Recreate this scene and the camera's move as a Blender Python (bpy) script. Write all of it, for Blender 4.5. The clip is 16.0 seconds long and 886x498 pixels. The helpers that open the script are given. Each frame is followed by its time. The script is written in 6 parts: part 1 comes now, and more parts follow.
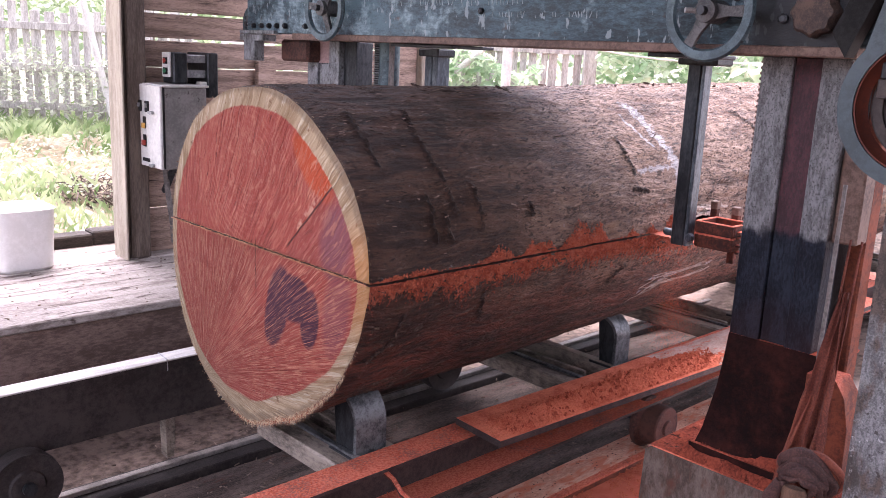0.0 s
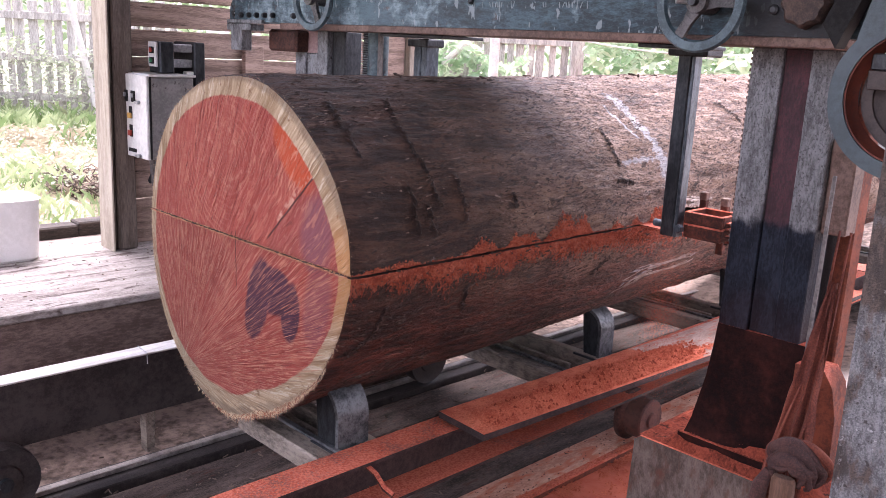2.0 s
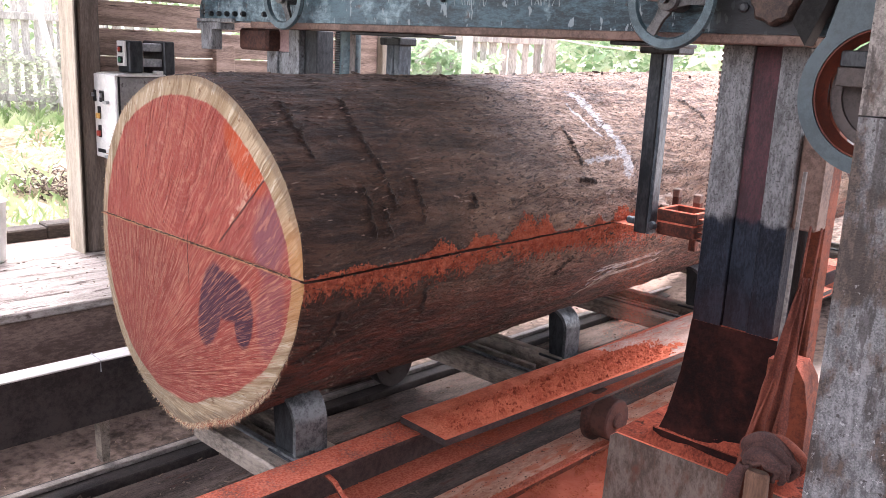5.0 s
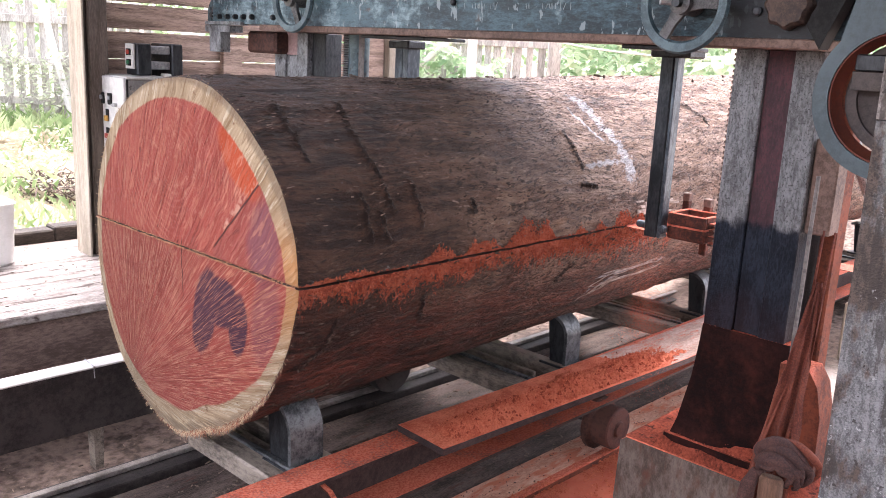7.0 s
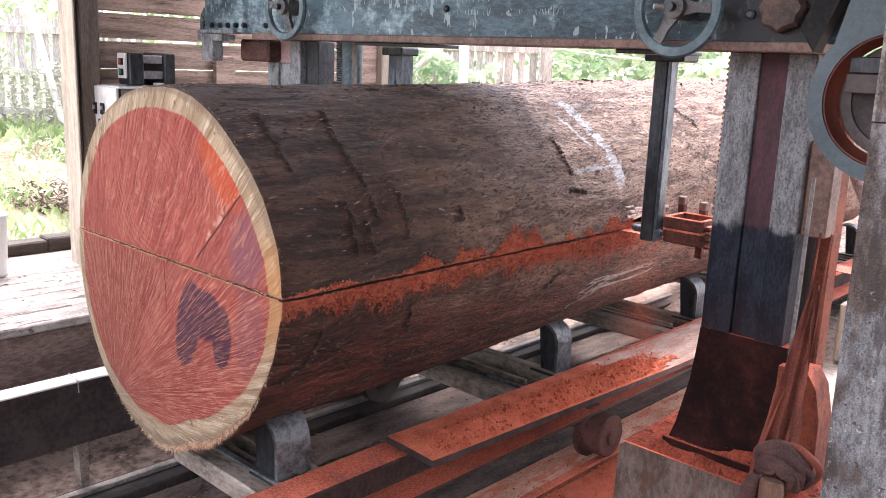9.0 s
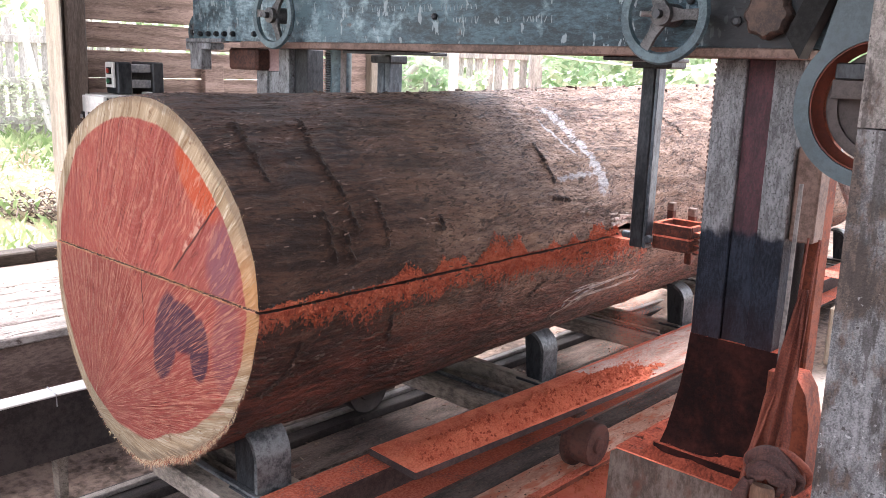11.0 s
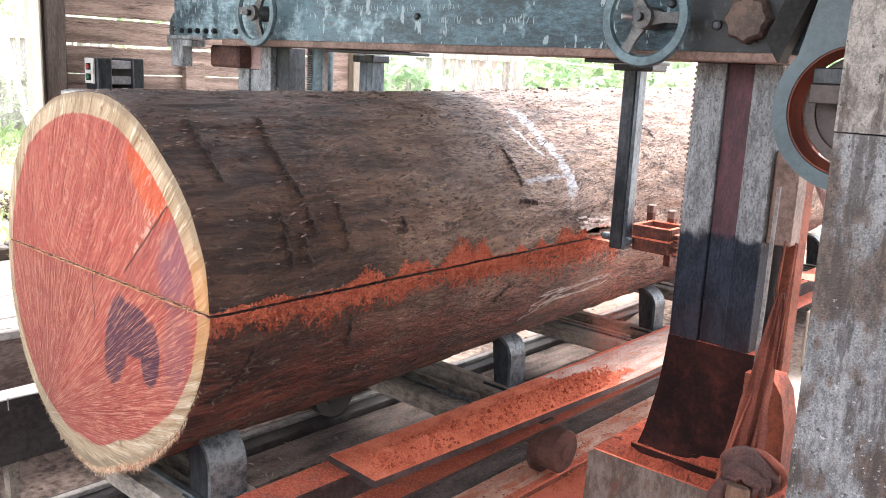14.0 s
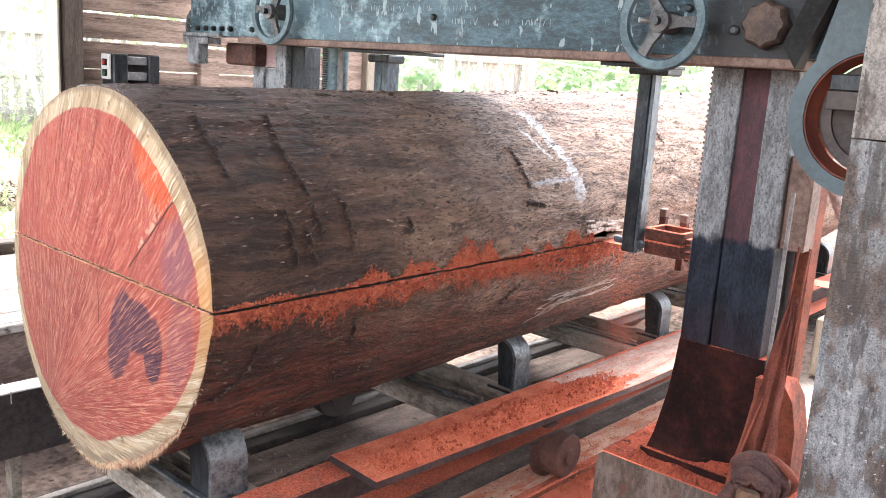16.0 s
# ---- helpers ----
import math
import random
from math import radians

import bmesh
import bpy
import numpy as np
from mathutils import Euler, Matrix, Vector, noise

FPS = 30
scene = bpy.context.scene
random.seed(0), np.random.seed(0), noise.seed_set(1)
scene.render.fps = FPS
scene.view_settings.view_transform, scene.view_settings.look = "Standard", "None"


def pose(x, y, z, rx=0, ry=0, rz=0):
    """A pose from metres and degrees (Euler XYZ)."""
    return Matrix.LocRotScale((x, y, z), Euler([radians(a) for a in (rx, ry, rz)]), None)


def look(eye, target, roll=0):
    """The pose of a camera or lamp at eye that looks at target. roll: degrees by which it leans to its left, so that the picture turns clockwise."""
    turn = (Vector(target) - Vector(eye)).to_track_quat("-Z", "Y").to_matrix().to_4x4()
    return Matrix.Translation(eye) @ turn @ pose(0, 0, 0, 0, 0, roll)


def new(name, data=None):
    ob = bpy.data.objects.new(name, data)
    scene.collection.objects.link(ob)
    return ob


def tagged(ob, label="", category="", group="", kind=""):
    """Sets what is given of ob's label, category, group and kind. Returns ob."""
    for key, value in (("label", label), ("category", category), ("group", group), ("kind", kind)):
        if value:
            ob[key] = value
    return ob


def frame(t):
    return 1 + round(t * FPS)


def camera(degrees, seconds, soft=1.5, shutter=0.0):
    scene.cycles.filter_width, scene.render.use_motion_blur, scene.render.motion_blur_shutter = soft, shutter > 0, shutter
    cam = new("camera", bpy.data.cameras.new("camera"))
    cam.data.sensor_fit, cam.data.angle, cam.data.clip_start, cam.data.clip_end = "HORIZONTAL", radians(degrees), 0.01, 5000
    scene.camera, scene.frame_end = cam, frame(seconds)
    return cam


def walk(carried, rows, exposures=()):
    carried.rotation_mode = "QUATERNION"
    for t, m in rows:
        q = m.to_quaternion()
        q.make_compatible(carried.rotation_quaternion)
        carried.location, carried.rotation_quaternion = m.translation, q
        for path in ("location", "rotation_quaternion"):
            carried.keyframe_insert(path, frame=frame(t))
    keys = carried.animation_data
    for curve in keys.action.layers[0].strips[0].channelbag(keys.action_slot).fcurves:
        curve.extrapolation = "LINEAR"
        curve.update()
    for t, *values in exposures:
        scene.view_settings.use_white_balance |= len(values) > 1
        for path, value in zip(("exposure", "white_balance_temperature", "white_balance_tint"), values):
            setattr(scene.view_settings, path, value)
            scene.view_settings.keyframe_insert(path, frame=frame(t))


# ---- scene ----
# path: seconds, x, y, z, three turns in degrees
PATH = [
    (0.0, 0.000, -0.000, 1.600, 77.347, -2.617, -43.250),
    (0.5, 0.003, -0.003, 1.600, 77.366, -2.431, -43.348),
    (1.0, -0.001, -0.000, 1.598, 77.329, -2.600, -43.404),
    (1.5, -0.006, 0.005, 1.598, 77.185, -2.674, -43.668),
    (2.0, -0.006, 0.013, 1.595, 76.846, -2.839, -44.147),
    (2.5, -0.002, 0.014, 1.595, 76.709, -2.699, -44.942),
    (3.0, 0.003, 0.012, 1.596, 76.629, -2.562, -45.389),
    (3.5, 0.006, 0.012, 1.595, 76.649, -2.584, -45.787),
    (4.0, 0.005, 0.015, 1.596, 76.661, -2.615, -45.866),
    (6.5, -0.008, 0.032, 1.591, 77.148, -2.795, -45.836),
    (7.0, -0.014, 0.043, 1.591, 77.068, -2.806, -45.748),
    (7.5, -0.017, 0.048, 1.590, 77.077, -2.719, -45.820),
    (8.0, -0.022, 0.047, 1.593, 77.200, -2.563, -46.004),
    (8.5, -0.018, 0.051, 1.590, 77.367, -2.448, -46.104),
    (9.0, -0.016, 0.054, 1.593, 77.456, -2.207, -46.320),
    (9.5, -0.012, 0.055, 1.595, 77.679, -1.939, -46.845),
    (10.0, -0.010, 0.055, 1.597, 77.888, -1.836, -47.006),
    (12.5, -0.007, 0.045, 1.595, 77.807, -2.208, -46.851),
    (13.0, -0.013, 0.050, 1.593, 77.703, -2.338, -46.969),
    (13.5, -0.010, 0.051, 1.595, 77.775, -2.140, -47.529),
    (14.0, -0.006, 0.048, 1.593, 78.022, -2.678, -48.032),
    (14.5, -0.009, 0.046, 1.592, 78.118, -2.934, -48.088),
    (15.0, -0.017, 0.045, 1.590, 78.137, -3.358, -47.956),
    (15.5, -0.026, 0.055, 1.587, 78.124, -3.349, -47.713),
    (16.0, -0.027, 0.054, 1.588, 78.111, -3.568, -47.358),
]
SHIFT = [(0.0, 0.0000), (0.5, -0.0059), (1.0, -0.0135), (1.5, -0.0282), (2.0, -0.0324), (2.5, -0.0419), (3.0, -0.0602), (3.5, -0.0718), (4.0, -0.0791), (6.5, -0.1411), (7.0, -0.1550), (7.5, -0.1645), (8.0, -0.1761), (8.5, -0.1859), (9.0, -0.1968), (9.5, -0.2020), (10.0, -0.2059), (12.5, -0.2754), (13.0, -0.2816), (13.5, -0.2925), (14.0, -0.3089), (14.5, -0.3213), (15.0, -0.3302), (15.5, -0.3404), (16.0, -0.3422)]
cam = camera(54.26, 16.0, soft=0.4)
walk(cam, [(t, pose(*row)) for t, *row in PATH],
     exposures=[(0.0, 2.66, 6300, 31), (2.0, 2.70, 6300, 30), (4.0, 2.88, 6500, 22), (10.0, 3.00, 6500, 20), (12.5, 3.16, 6500, 15), (14.0, 3.50, 6500, 12), (16.0, 3.57, 6500, 12)])

# ---- sky and sun: bright overcast ----
world = bpy.data.worlds.new("overcast_sky")
scene.world = world
world.use_nodes = True
wn = world.node_tree.nodes
sky = wn.new("ShaderNodeTexSky")
sky.sky_type = "NISHITA"
sky.sun_disc = False
sky.sun_elevation, sky.sun_rotation = radians(72), radians(21)
sky.dust_density = 3.0
soft_grey = wn.new("ShaderNodeHueSaturation")
soft_grey.inputs["Saturation"].default_value = 0.32
world.node_tree.links.new(sky.outputs[0], soft_grey.inputs["Color"])
world.node_tree.links.new(soft_grey.outputs[0], wn["Background"].inputs["Color"])
wn["Background"].inputs["Strength"].default_value = 0.15
sun_data = bpy.data.lights.new("sun", "SUN")
sun_data.energy, sun_data.angle, sun_data.color = 1.5, radians(50), (1.0, 0.97, 0.93)
sun = new("sun", sun_data)
sun.matrix_basis = look((3.5, 6.6, 8.6), (2.5, 4, 0))


# ---- materials ----
class Nodes:
    """Short forms for building one node material."""

    def __init__(self, name):
        self.mat = bpy.data.materials.new(name)
        self.mat.use_nodes = True
        self.tree = self.mat.node_tree
        self.shader = self.tree.nodes["Principled BSDF"]
        self.coord = self.make("ShaderNodeTexCoord").outputs["Object"]

    def make(self, kind):
        return self.tree.nodes.new(kind)

    def put(self, socket, value):
        if isinstance(value, bpy.types.NodeSocket):
            self.tree.links.new(value, socket)
        elif isinstance(value, tuple) and len(value) == 3 and socket.type == "RGBA":
            socket.default_value = (*value, 1)
        else:
            socket.default_value = value

    def stretch(self, scale, turn=(0, 0, 0)):
        n = self.make("ShaderNodeMapping")
        self.put(n.inputs["Vector"], self.coord)
        n.inputs["Scale"].default_value = scale
        n.inputs["Rotation"].default_value = turn
        return n.outputs[0]

    def noise(self, scale, detail=4, vec=None, rough=0.55):
        n = self.make("ShaderNodeTexNoise")
        self.put(n.inputs["Vector"], vec or self.coord)
        n.inputs["Scale"].default_value, n.inputs["Detail"].default_value = scale, detail
        n.inputs["Roughness"].default_value = rough
        return n.outputs["Fac"]

    def cells(self, scale, vec=None):
        n = self.make("ShaderNodeTexVoronoi")
        self.put(n.inputs["Vector"], vec or self.coord)
        n.inputs["Scale"].default_value = scale
        return n.outputs["Distance"]

    def math(self, op, a, b=0.0, clamp=False):
        n = self.make("ShaderNodeMath")
        n.operation, n.use_clamp = op, clamp
        self.put(n.inputs[0], a)
        self.put(n.inputs[1], b)
        return n.outputs[0]

    def step(self, value, low, high):
        n = self.make("ShaderNodeMapRange")
        n.interpolation_type = "SMOOTHSTEP"
        self.put(n.inputs["Value"], value)
        n.inputs["From Min"].default_value, n.inputs["From Max"].default_value = low, high
        return n.outputs[0]

    def mix(self, fac, a, b):
        n = self.make("ShaderNodeMix")
        n.data_type = "RGBA"
        self.put(n.inputs[0], fac)
        self.put(n.inputs[6], a)
        self.put(n.inputs[7], b)
        return n.outputs[2]

    def attr(self, name):
        n = self.make("ShaderNodeAttribute")
        n.attribute_name = name
        return n.outputs["Fac"]

    def split(self):
        n = self.make("ShaderNodeSeparateXYZ")
        self.put(n.inputs[0], self.coord)
        return n.outputs

    def join(self, x, y, z):
        n = self.make("ShaderNodeCombineXYZ")
        for i, v in enumerate((x, y, z)):
            self.put(n.inputs[i], v)
        return n.outputs[0]

    def done(self, colour, rough=0.7, metal=0.0, height=None, strength=0.4, distance=0.01, spec=0.5):
        self.put(self.shader.inputs["Base Color"], colour)
        self.put(self.shader.inputs["Roughness"], rough)
        self.put(self.shader.inputs["Metallic"], metal)
        self.put(self.shader.inputs["Specular IOR Level"], spec)
        if height is not None:
            b = self.make("ShaderNodeBump")
            b.inputs["Strength"].default_value, b.inputs["Distance"].default_value = strength, distance
            self.put(b.inputs["Height"], height)
            self.put(self.shader.inputs["Normal"], b.outputs[0])
        return self.mat


DUST = (0.43, 0.084, 0.046)
DUST_PALE = (0.60, 0.175, 0.105)


def surf(name, dark, light, scale=6.0, grain=60.0, rough=0.7, metal=0.0, bump=0.3, along=(1, 1, 1), spots=None, spot_at=(0.6, 0.72),
         dust=None, spec=0.4):
    """A worn surface: blotches, fine grain, optional stains and optional sawdust on its upward faces."""
    n = Nodes(name)
    v = n.stretch(along)
    big, fine = n.noise(scale, 5, v), n.noise(grain, 4, v)
    grit = n.noise(grain * 3.5, 5, v, 0.7)
    fac = n.math("ADD", n.math("MULTIPLY", big, 0.42), n.math("ADD", n.math("MULTIPLY", fine, 0.33), n.math("MULTIPLY", grit, 0.25)))
    col = n.mix(n.step(fac, 0.40, 0.60), dark, light)
    if spots:
        col = n.mix(n.step(n.noise(scale * 2.3, 6, v, 0.65), *spot_at), col, spots)
    r = n.math("ADD", n.math("MULTIPLY", fine, 0.3), rough - 0.15)
    if dust:
        g = n.make("ShaderNodeNewGeometry")
        s = n.make("ShaderNodeSeparateXYZ")
        n.put(s.inputs[0], g.outputs["Normal"])
        up = n.step(n.math("ADD", s.outputs[2], n.math("MULTIPLY", n.noise(9, 5), 0.6)), 1.25 - dust, 1.55 - dust)
        thin = n.step(n.math("ADD", n.math("MULTIPLY", n.noise(7, 5), 0.6), n.math("MULTIPLY", n.noise(120, 4), 0.4)), 0.37, 0.50)
        up = n.math("MULTIPLY", up, n.math("ADD", n.math("MULTIPLY", thin, 0.6), 0.4))
        col = n.mix(up, col, n.mix(n.step(n.noise(130, 4), 0.38, 0.62), DUST, DUST_PALE))
        r = n.math("MAXIMUM", r, n.math("MULTIPLY", up, 0.95))
        return n.done(col, r, 0.0 if metal == 0 else n.math("MULTIPLY", n.math("SUBTRACT", 1.0, up), metal), fac, bump, 0.012, spec)
    return n.done(col, r, metal, fac, bump, 0.012, spec)


def post_material(name, dark, light, flecks):
    """Grey board, stained brown in patches, with drips and pale flecks."""
    n = Nodes(name)
    v = n.stretch((1, 1, 0.45))
    fine, grit, big = n.noise(60, 5, v, 0.7), n.noise(210, 5, None, 0.7), n.noise(2.6, 4, v)
    fac = n.math("ADD", n.math("MULTIPLY", fine, 0.55), n.math("MULTIPLY", grit, 0.45))
    grey = n.mix(n.step(fac, 0.40, 0.60), dark, light)
    brown = n.mix(n.step(fac, 0.40, 0.60), (0.026, 0.019, 0.016), (0.095, 0.070, 0.057))
    blotch = n.noise(4.2, 6, n.stretch((1, 1.2, 0.7)), 0.62)
    col = n.mix(n.step(n.math("ADD", blotch, n.math("MULTIPLY", fine, 0.22)), 0.58, 0.67), grey, brown)
    col = n.mix(n.math("MULTIPLY", n.step(big, 0.55, 0.66), 0.3), col, (0.32, 0.33, 0.33))
    drip = n.math("MULTIPLY", n.step(n.noise(16, 6, n.stretch((1, 1, 0.22)), 0.72), 0.53, 0.60), 0.7)
    col = n.mix(drip, col, (0.030, 0.023, 0.020))
    fleck = n.math("MULTIPLY", n.step(n.noise(75, 5, None, 0.65), 0.60, 0.64), n.step(n.math("ADD", n.noise(7, 4), n.math("MULTIPLY", n.split()[2], -0.22)), 0.26, 0.46))
    col = n.mix(n.math("MULTIPLY", fleck, flecks), col, (0.50, 0.51, 0.51))
    spot = n.step(n.noise(55, 3, None, 0.5), 0.66, 0.69)
    col = n.mix(n.math("MULTIPLY", spot, 0.8), col, (0.022, 0.016, 0.014))
    return n.done(col, n.math("ADD", n.math("MULTIPLY", fine, 0.4), 0.3), 0, fac, 0.5, 0.012, 0.4)


M = {}


def beam_material():
    """Blue-grey paint worn along the beam, paler towards the far end, scratched, oily black round the clamp knob."""
    n = Nodes("worn_blue_paint")
    x, y, z = n.split()
    v = n.stretch((1, 0.4, 1.2))
    big, fine, grit = n.noise(5, 6, v), n.noise(60, 5, v, 0.65), n.noise(220, 4, v, 0.7)
    fac = n.math("ADD", n.math("MULTIPLY", big, 0.45), n.math("ADD", n.math("MULTIPLY", fine, 0.33), n.math("MULTIPLY", grit, 0.22)))
    col = n.mix(n.step(fac, 0.40, 0.60), (0.012, 0.025, 0.033), (0.070, 0.128, 0.155))
    far_pale = n.math("MULTIPLY", n.step(n.math("ADD", n.noise(9, 6, None, 0.65), n.math("MULTIPLY", y, 0.075)), 0.52, 0.68), 0.8)
    col = n.mix(far_pale, col, n.mix(n.step(fine, 0.35, 0.65), (0.105, 0.165, 0.195), (0.25, 0.35, 0.385)))
    scratch = n.math("MULTIPLY", n.step(n.noise(70, 3, n.stretch((1, 0.6, 0.25), (0.5, 0, 0)), 0.5), 0.63, 0.66), 0.6)
    col = n.mix(scratch, col, (0.30, 0.36, 0.38))
    rust = n.step(n.math("ADD", n.noise(16, 6, None, 0.7), n.math("MULTIPLY", z, -0.4)), 0.60, 0.68)
    col = n.mix(n.math("MULTIPLY", rust, 0.7), col, (0.075, 0.045, 0.034))
    a, b = n.math("ADD", y, 1.22), n.math("SUBTRACT", z, 0.10)
    q = n.math("ADD", n.math("MULTIPLY", n.math("MULTIPLY", a, a), 26.0), n.math("MULTIPLY", n.math("MULTIPLY", b, b), 60.0))
    oil = n.step(n.math("ADD", q, n.math("MULTIPLY", n.math("SUBTRACT", n.noise(12, 5), 0.5), 1.2)), 1.25, 0.55)
    col = n.mix(n.math("MULTIPLY", oil, 0.88), col, (0.010, 0.009, 0.010))
    return n.done(col, n.math("ADD", n.math("MULTIPLY", fine, 0.35), 0.32), 0.1, fac, 0.5, 0.012, 0.35)


M["beam_paint"] = beam_material()
M["rust_lip"] = surf("rusty_steel", (0.075, 0.046, 0.036), (0.19, 0.125, 0.10), 8, 70, 0.7, 0.1, 0.4)
M["wheel_paint"] = surf("blue_grey_wheel_paint", (0.028, 0.054, 0.066), (0.085, 0.135, 0.155), 9, 60, 0.42, 0.1, 0.25, spots=(0.02, 0.025, 0.03), spot_at=(0.58, 0.66))
M["dark_steel"] = surf("dark_oily_steel", (0.012, 0.014, 0.017), (0.05, 0.055, 0.06), 6, 50, 0.45, 0.5, 0.3, (1, 1, 0.4))
M["grey_steel"] = surf("scraped_grey_steel", (0.10, 0.106, 0.111), (0.31, 0.33, 0.342), 26, 140, 0.5, 0.2, 0.9, (1, 1.2, 0.5), (0.05, 0.045, 0.044), (0.56, 0.68))
M["bright_steel"] = surf("bare_grey_steel", (0.22, 0.23, 0.24), (0.42, 0.43, 0.44), 10, 80, 0.4, 0.6, 0.2)
M["red_paint"] = surf("dull_maroon_paint", (0.030, 0.010, 0.014), (0.085, 0.028, 0.036), 6, 50, 0.45, 0.0, 0.35, (1, 1, 0.35), (0.016, 0.010, 0.012), (0.58, 0.68))
M["casting"] = surf("dark_cast_iron", (0.005, 0.004, 0.006), (0.018, 0.012, 0.015), 4, 60, 0.8, 0.0, 0.3, (1, 1, 0.6), spec=0.12)
M["guide"] = surf("sawdust_caked_iron", (0.035, 0.012, 0.009), (0.14, 0.04, 0.023), 14, 70, 0.85, 0.0, 0.5, dust=0.62)
M["rib"] = surf("sawdust_red_casting", (0.085, 0.026, 0.016), (0.22, 0.062, 0.032), 7, 60, 0.9, 0.0, 0.4, dust=0.6)
M["concrete"] = surf("stained_concrete", (0.06, 0.045, 0.036), (0.165, 0.138, 0.115), 9, 60, 0.85, 0.0, 0.6, (1, 1, 0.5), (0.10, 0.045, 0.03), (0.5, 0.75), dust=0.55)
M["channel"] = surf("dirty_channel_steel", (0.020, 0.014, 0.014), (0.065, 0.046, 0.043), 8, 60, 0.6, 0.15, 0.4, dust=0.7)
M["far_channel"] = surf("dirty_dark_steel", (0.016, 0.013, 0.013), (0.056, 0.047, 0.044), 6, 50, 0.6, 0.2, 0.3)
M["sky_lit_top"] = surf("sky_lit_beam_top", (0.42, 0.40, 0.38), (0.66, 0.64, 0.62), 9, 60, 0.6, 0.0, 0.3, (0.4, 4, 1))
M["bunk"] = surf("grey_weathered_steel", (0.075, 0.061, 0.049), (0.29, 0.245, 0.20), 9, 70, 0.6, 0.15, 0.5, (1, 0.4, 1))
M["pad"] = surf("polished_bunk_steel", (0.026, 0.030, 0.033), (0.15, 0.158, 0.162), 9, 60, 0.4, 0.35, 0.5)
M["wall_wood"] = surf("dark_weathered_plank", (0.18, 0.125, 0.098), (0.45, 0.325, 0.26), 5, 60, 0.85, 0.0, 0.6, (0.5, 1, 6), (0.06, 0.04, 0.032), (0.58, 0.70))
M["post_wood"] = surf("brown_grey_post_wood", (0.07, 0.052, 0.042), (0.17, 0.135, 0.11), 6, 50, 0.85, 0.0, 0.5, (4, 4, 0.5))
M["pale_wood"] = surf("pale_plank_wood", (0.26, 0.22, 0.17), (0.44, 0.39, 0.31), 6, 50, 0.85, 0.0, 0.4, (4, 4, 0.5))
M["ledge"] = surf("worn_pale_floor", (0.17, 0.142, 0.125), (0.42, 0.378, 0.35), 4, 50, 0.8, 0.0, 0.6, (0.5, 2.5, 1), (0.085, 0.062, 0.052), (0.55, 0.63))
M["curb"] = surf("black_mossy_timber", (0.014, 0.011, 0.009), (0.060, 0.047, 0.038), 8, 60, 0.85, 0, 0.5, (0.5, 2, 2))
M["ledge_face"] = surf("brown_ledge_face", (0.11, 0.074, 0.060), (0.27, 0.19, 0.16), 4, 50, 0.85, 0.0, 0.5, (0.6, 1, 2))
M["rail"] = surf("worn_rail_steel", (0.14, 0.125, 0.115), (0.30, 0.275, 0.255), 12, 60, 0.45, 0.4, 0.3)
M["box_white"] = surf("off_white_enamel", (0.50, 0.50, 0.48), (0.66, 0.66, 0.63), 5, 40, 0.4, 0.0, 0.1, spots=(0.30, 0.26, 0.22), spot_at=(0.68, 0.74))
M["box_grey"] = surf("speckled_grey_enamel", (0.17, 0.165, 0.16), (0.27, 0.26, 0.25), 12, 90, 0.55, 0.0, 0.2, spots=(0.06, 0.05, 0.045), spot_at=(0.62, 0.68))
M["black"] = surf("black_rubber", (0.008, 0.008, 0.008), (0.02, 0.02, 0.02), 20, 80, 0.8, 0, 0.1, spec=0.2)
M["button_red"] = surf("red_plastic", (0.30, 0.03, 0.02), (0.36, 0.05, 0.03), 20, 80, 0.4, 0, 0.1)
M["button_green"] = surf("green_plastic", (0.02, 0.13, 0.06), (0.04, 0.18, 0.09), 20, 80, 0.4, 0, 0.1)
M["button_amber"] = surf("amber_plastic", (0.5, 0.28, 0.06), (0.6, 0.33, 0.08), 20, 80, 0.4, 0, 0.1)
M["bucket"] = surf("white_plastic", (0.70, 0.69, 0.66), (0.80, 0.79, 0.77), 6, 40, 0.4, 0, 0.1, spots=(0.45, 0.38, 0.3), spot_at=(0.66, 0.75))
M["front_post"] = post_material("stained_grey_board", (0.075, 0.078, 0.081), (0.235, 0.24, 0.245), 0.8)
M["front_post_top"] = post_material("worn_pale_board", (0.12, 0.11, 0.10), (0.30, 0.275, 0.255), 0.15)
M["ring"] = surf("slate_grey_guard_paint", (0.030, 0.050, 0.060), (0.055, 0.085, 0.098), 5, 60, 0.45, 0, 0.15)
M["ring_red"] = surf("red_oxide_rim", (0.07, 0.016, 0.010), (0.13, 0.03, 0.016), 8, 60, 0.7, 0, 0.2)
M["drum"] = surf("brown_grey_wheel_iron", (0.045, 0.037, 0.035), (0.090, 0.074, 0.068), 5, 60, 0.6, 0.2, 0.2)
M["cloth"] = surf("rust_red_cloth", (0.085, 0.022, 0.015), (0.21, 0.06, 0.036), 9, 200, 0.95, 0, 0.5)
M["cloth_dark"] = surf("grey_purple_cloth", (0.034, 0.017, 0.016), (0.105, 0.050, 0.041), 12, 220, 0.95, 0, 0.5)
M["stub"] = surf("peeled_pole_wood", (0.085, 0.042, 0.026), (0.16, 0.088, 0.055), 8, 70, 0.8, 0, 0.3, (4, 4, 0.5))
M["fence"] = surf("weathered_grey_picket", (0.26, 0.245, 0.225), (0.52, 0.50, 0.46), 5, 40, 0.9, 0, 0.3, (3, 3, 0.5))
M["straw"] = surf("dry_litter", (0.07, 0.05, 0.04), (0.24, 0.18, 0.14), 2, 30, 0.9, 0, 0.1)
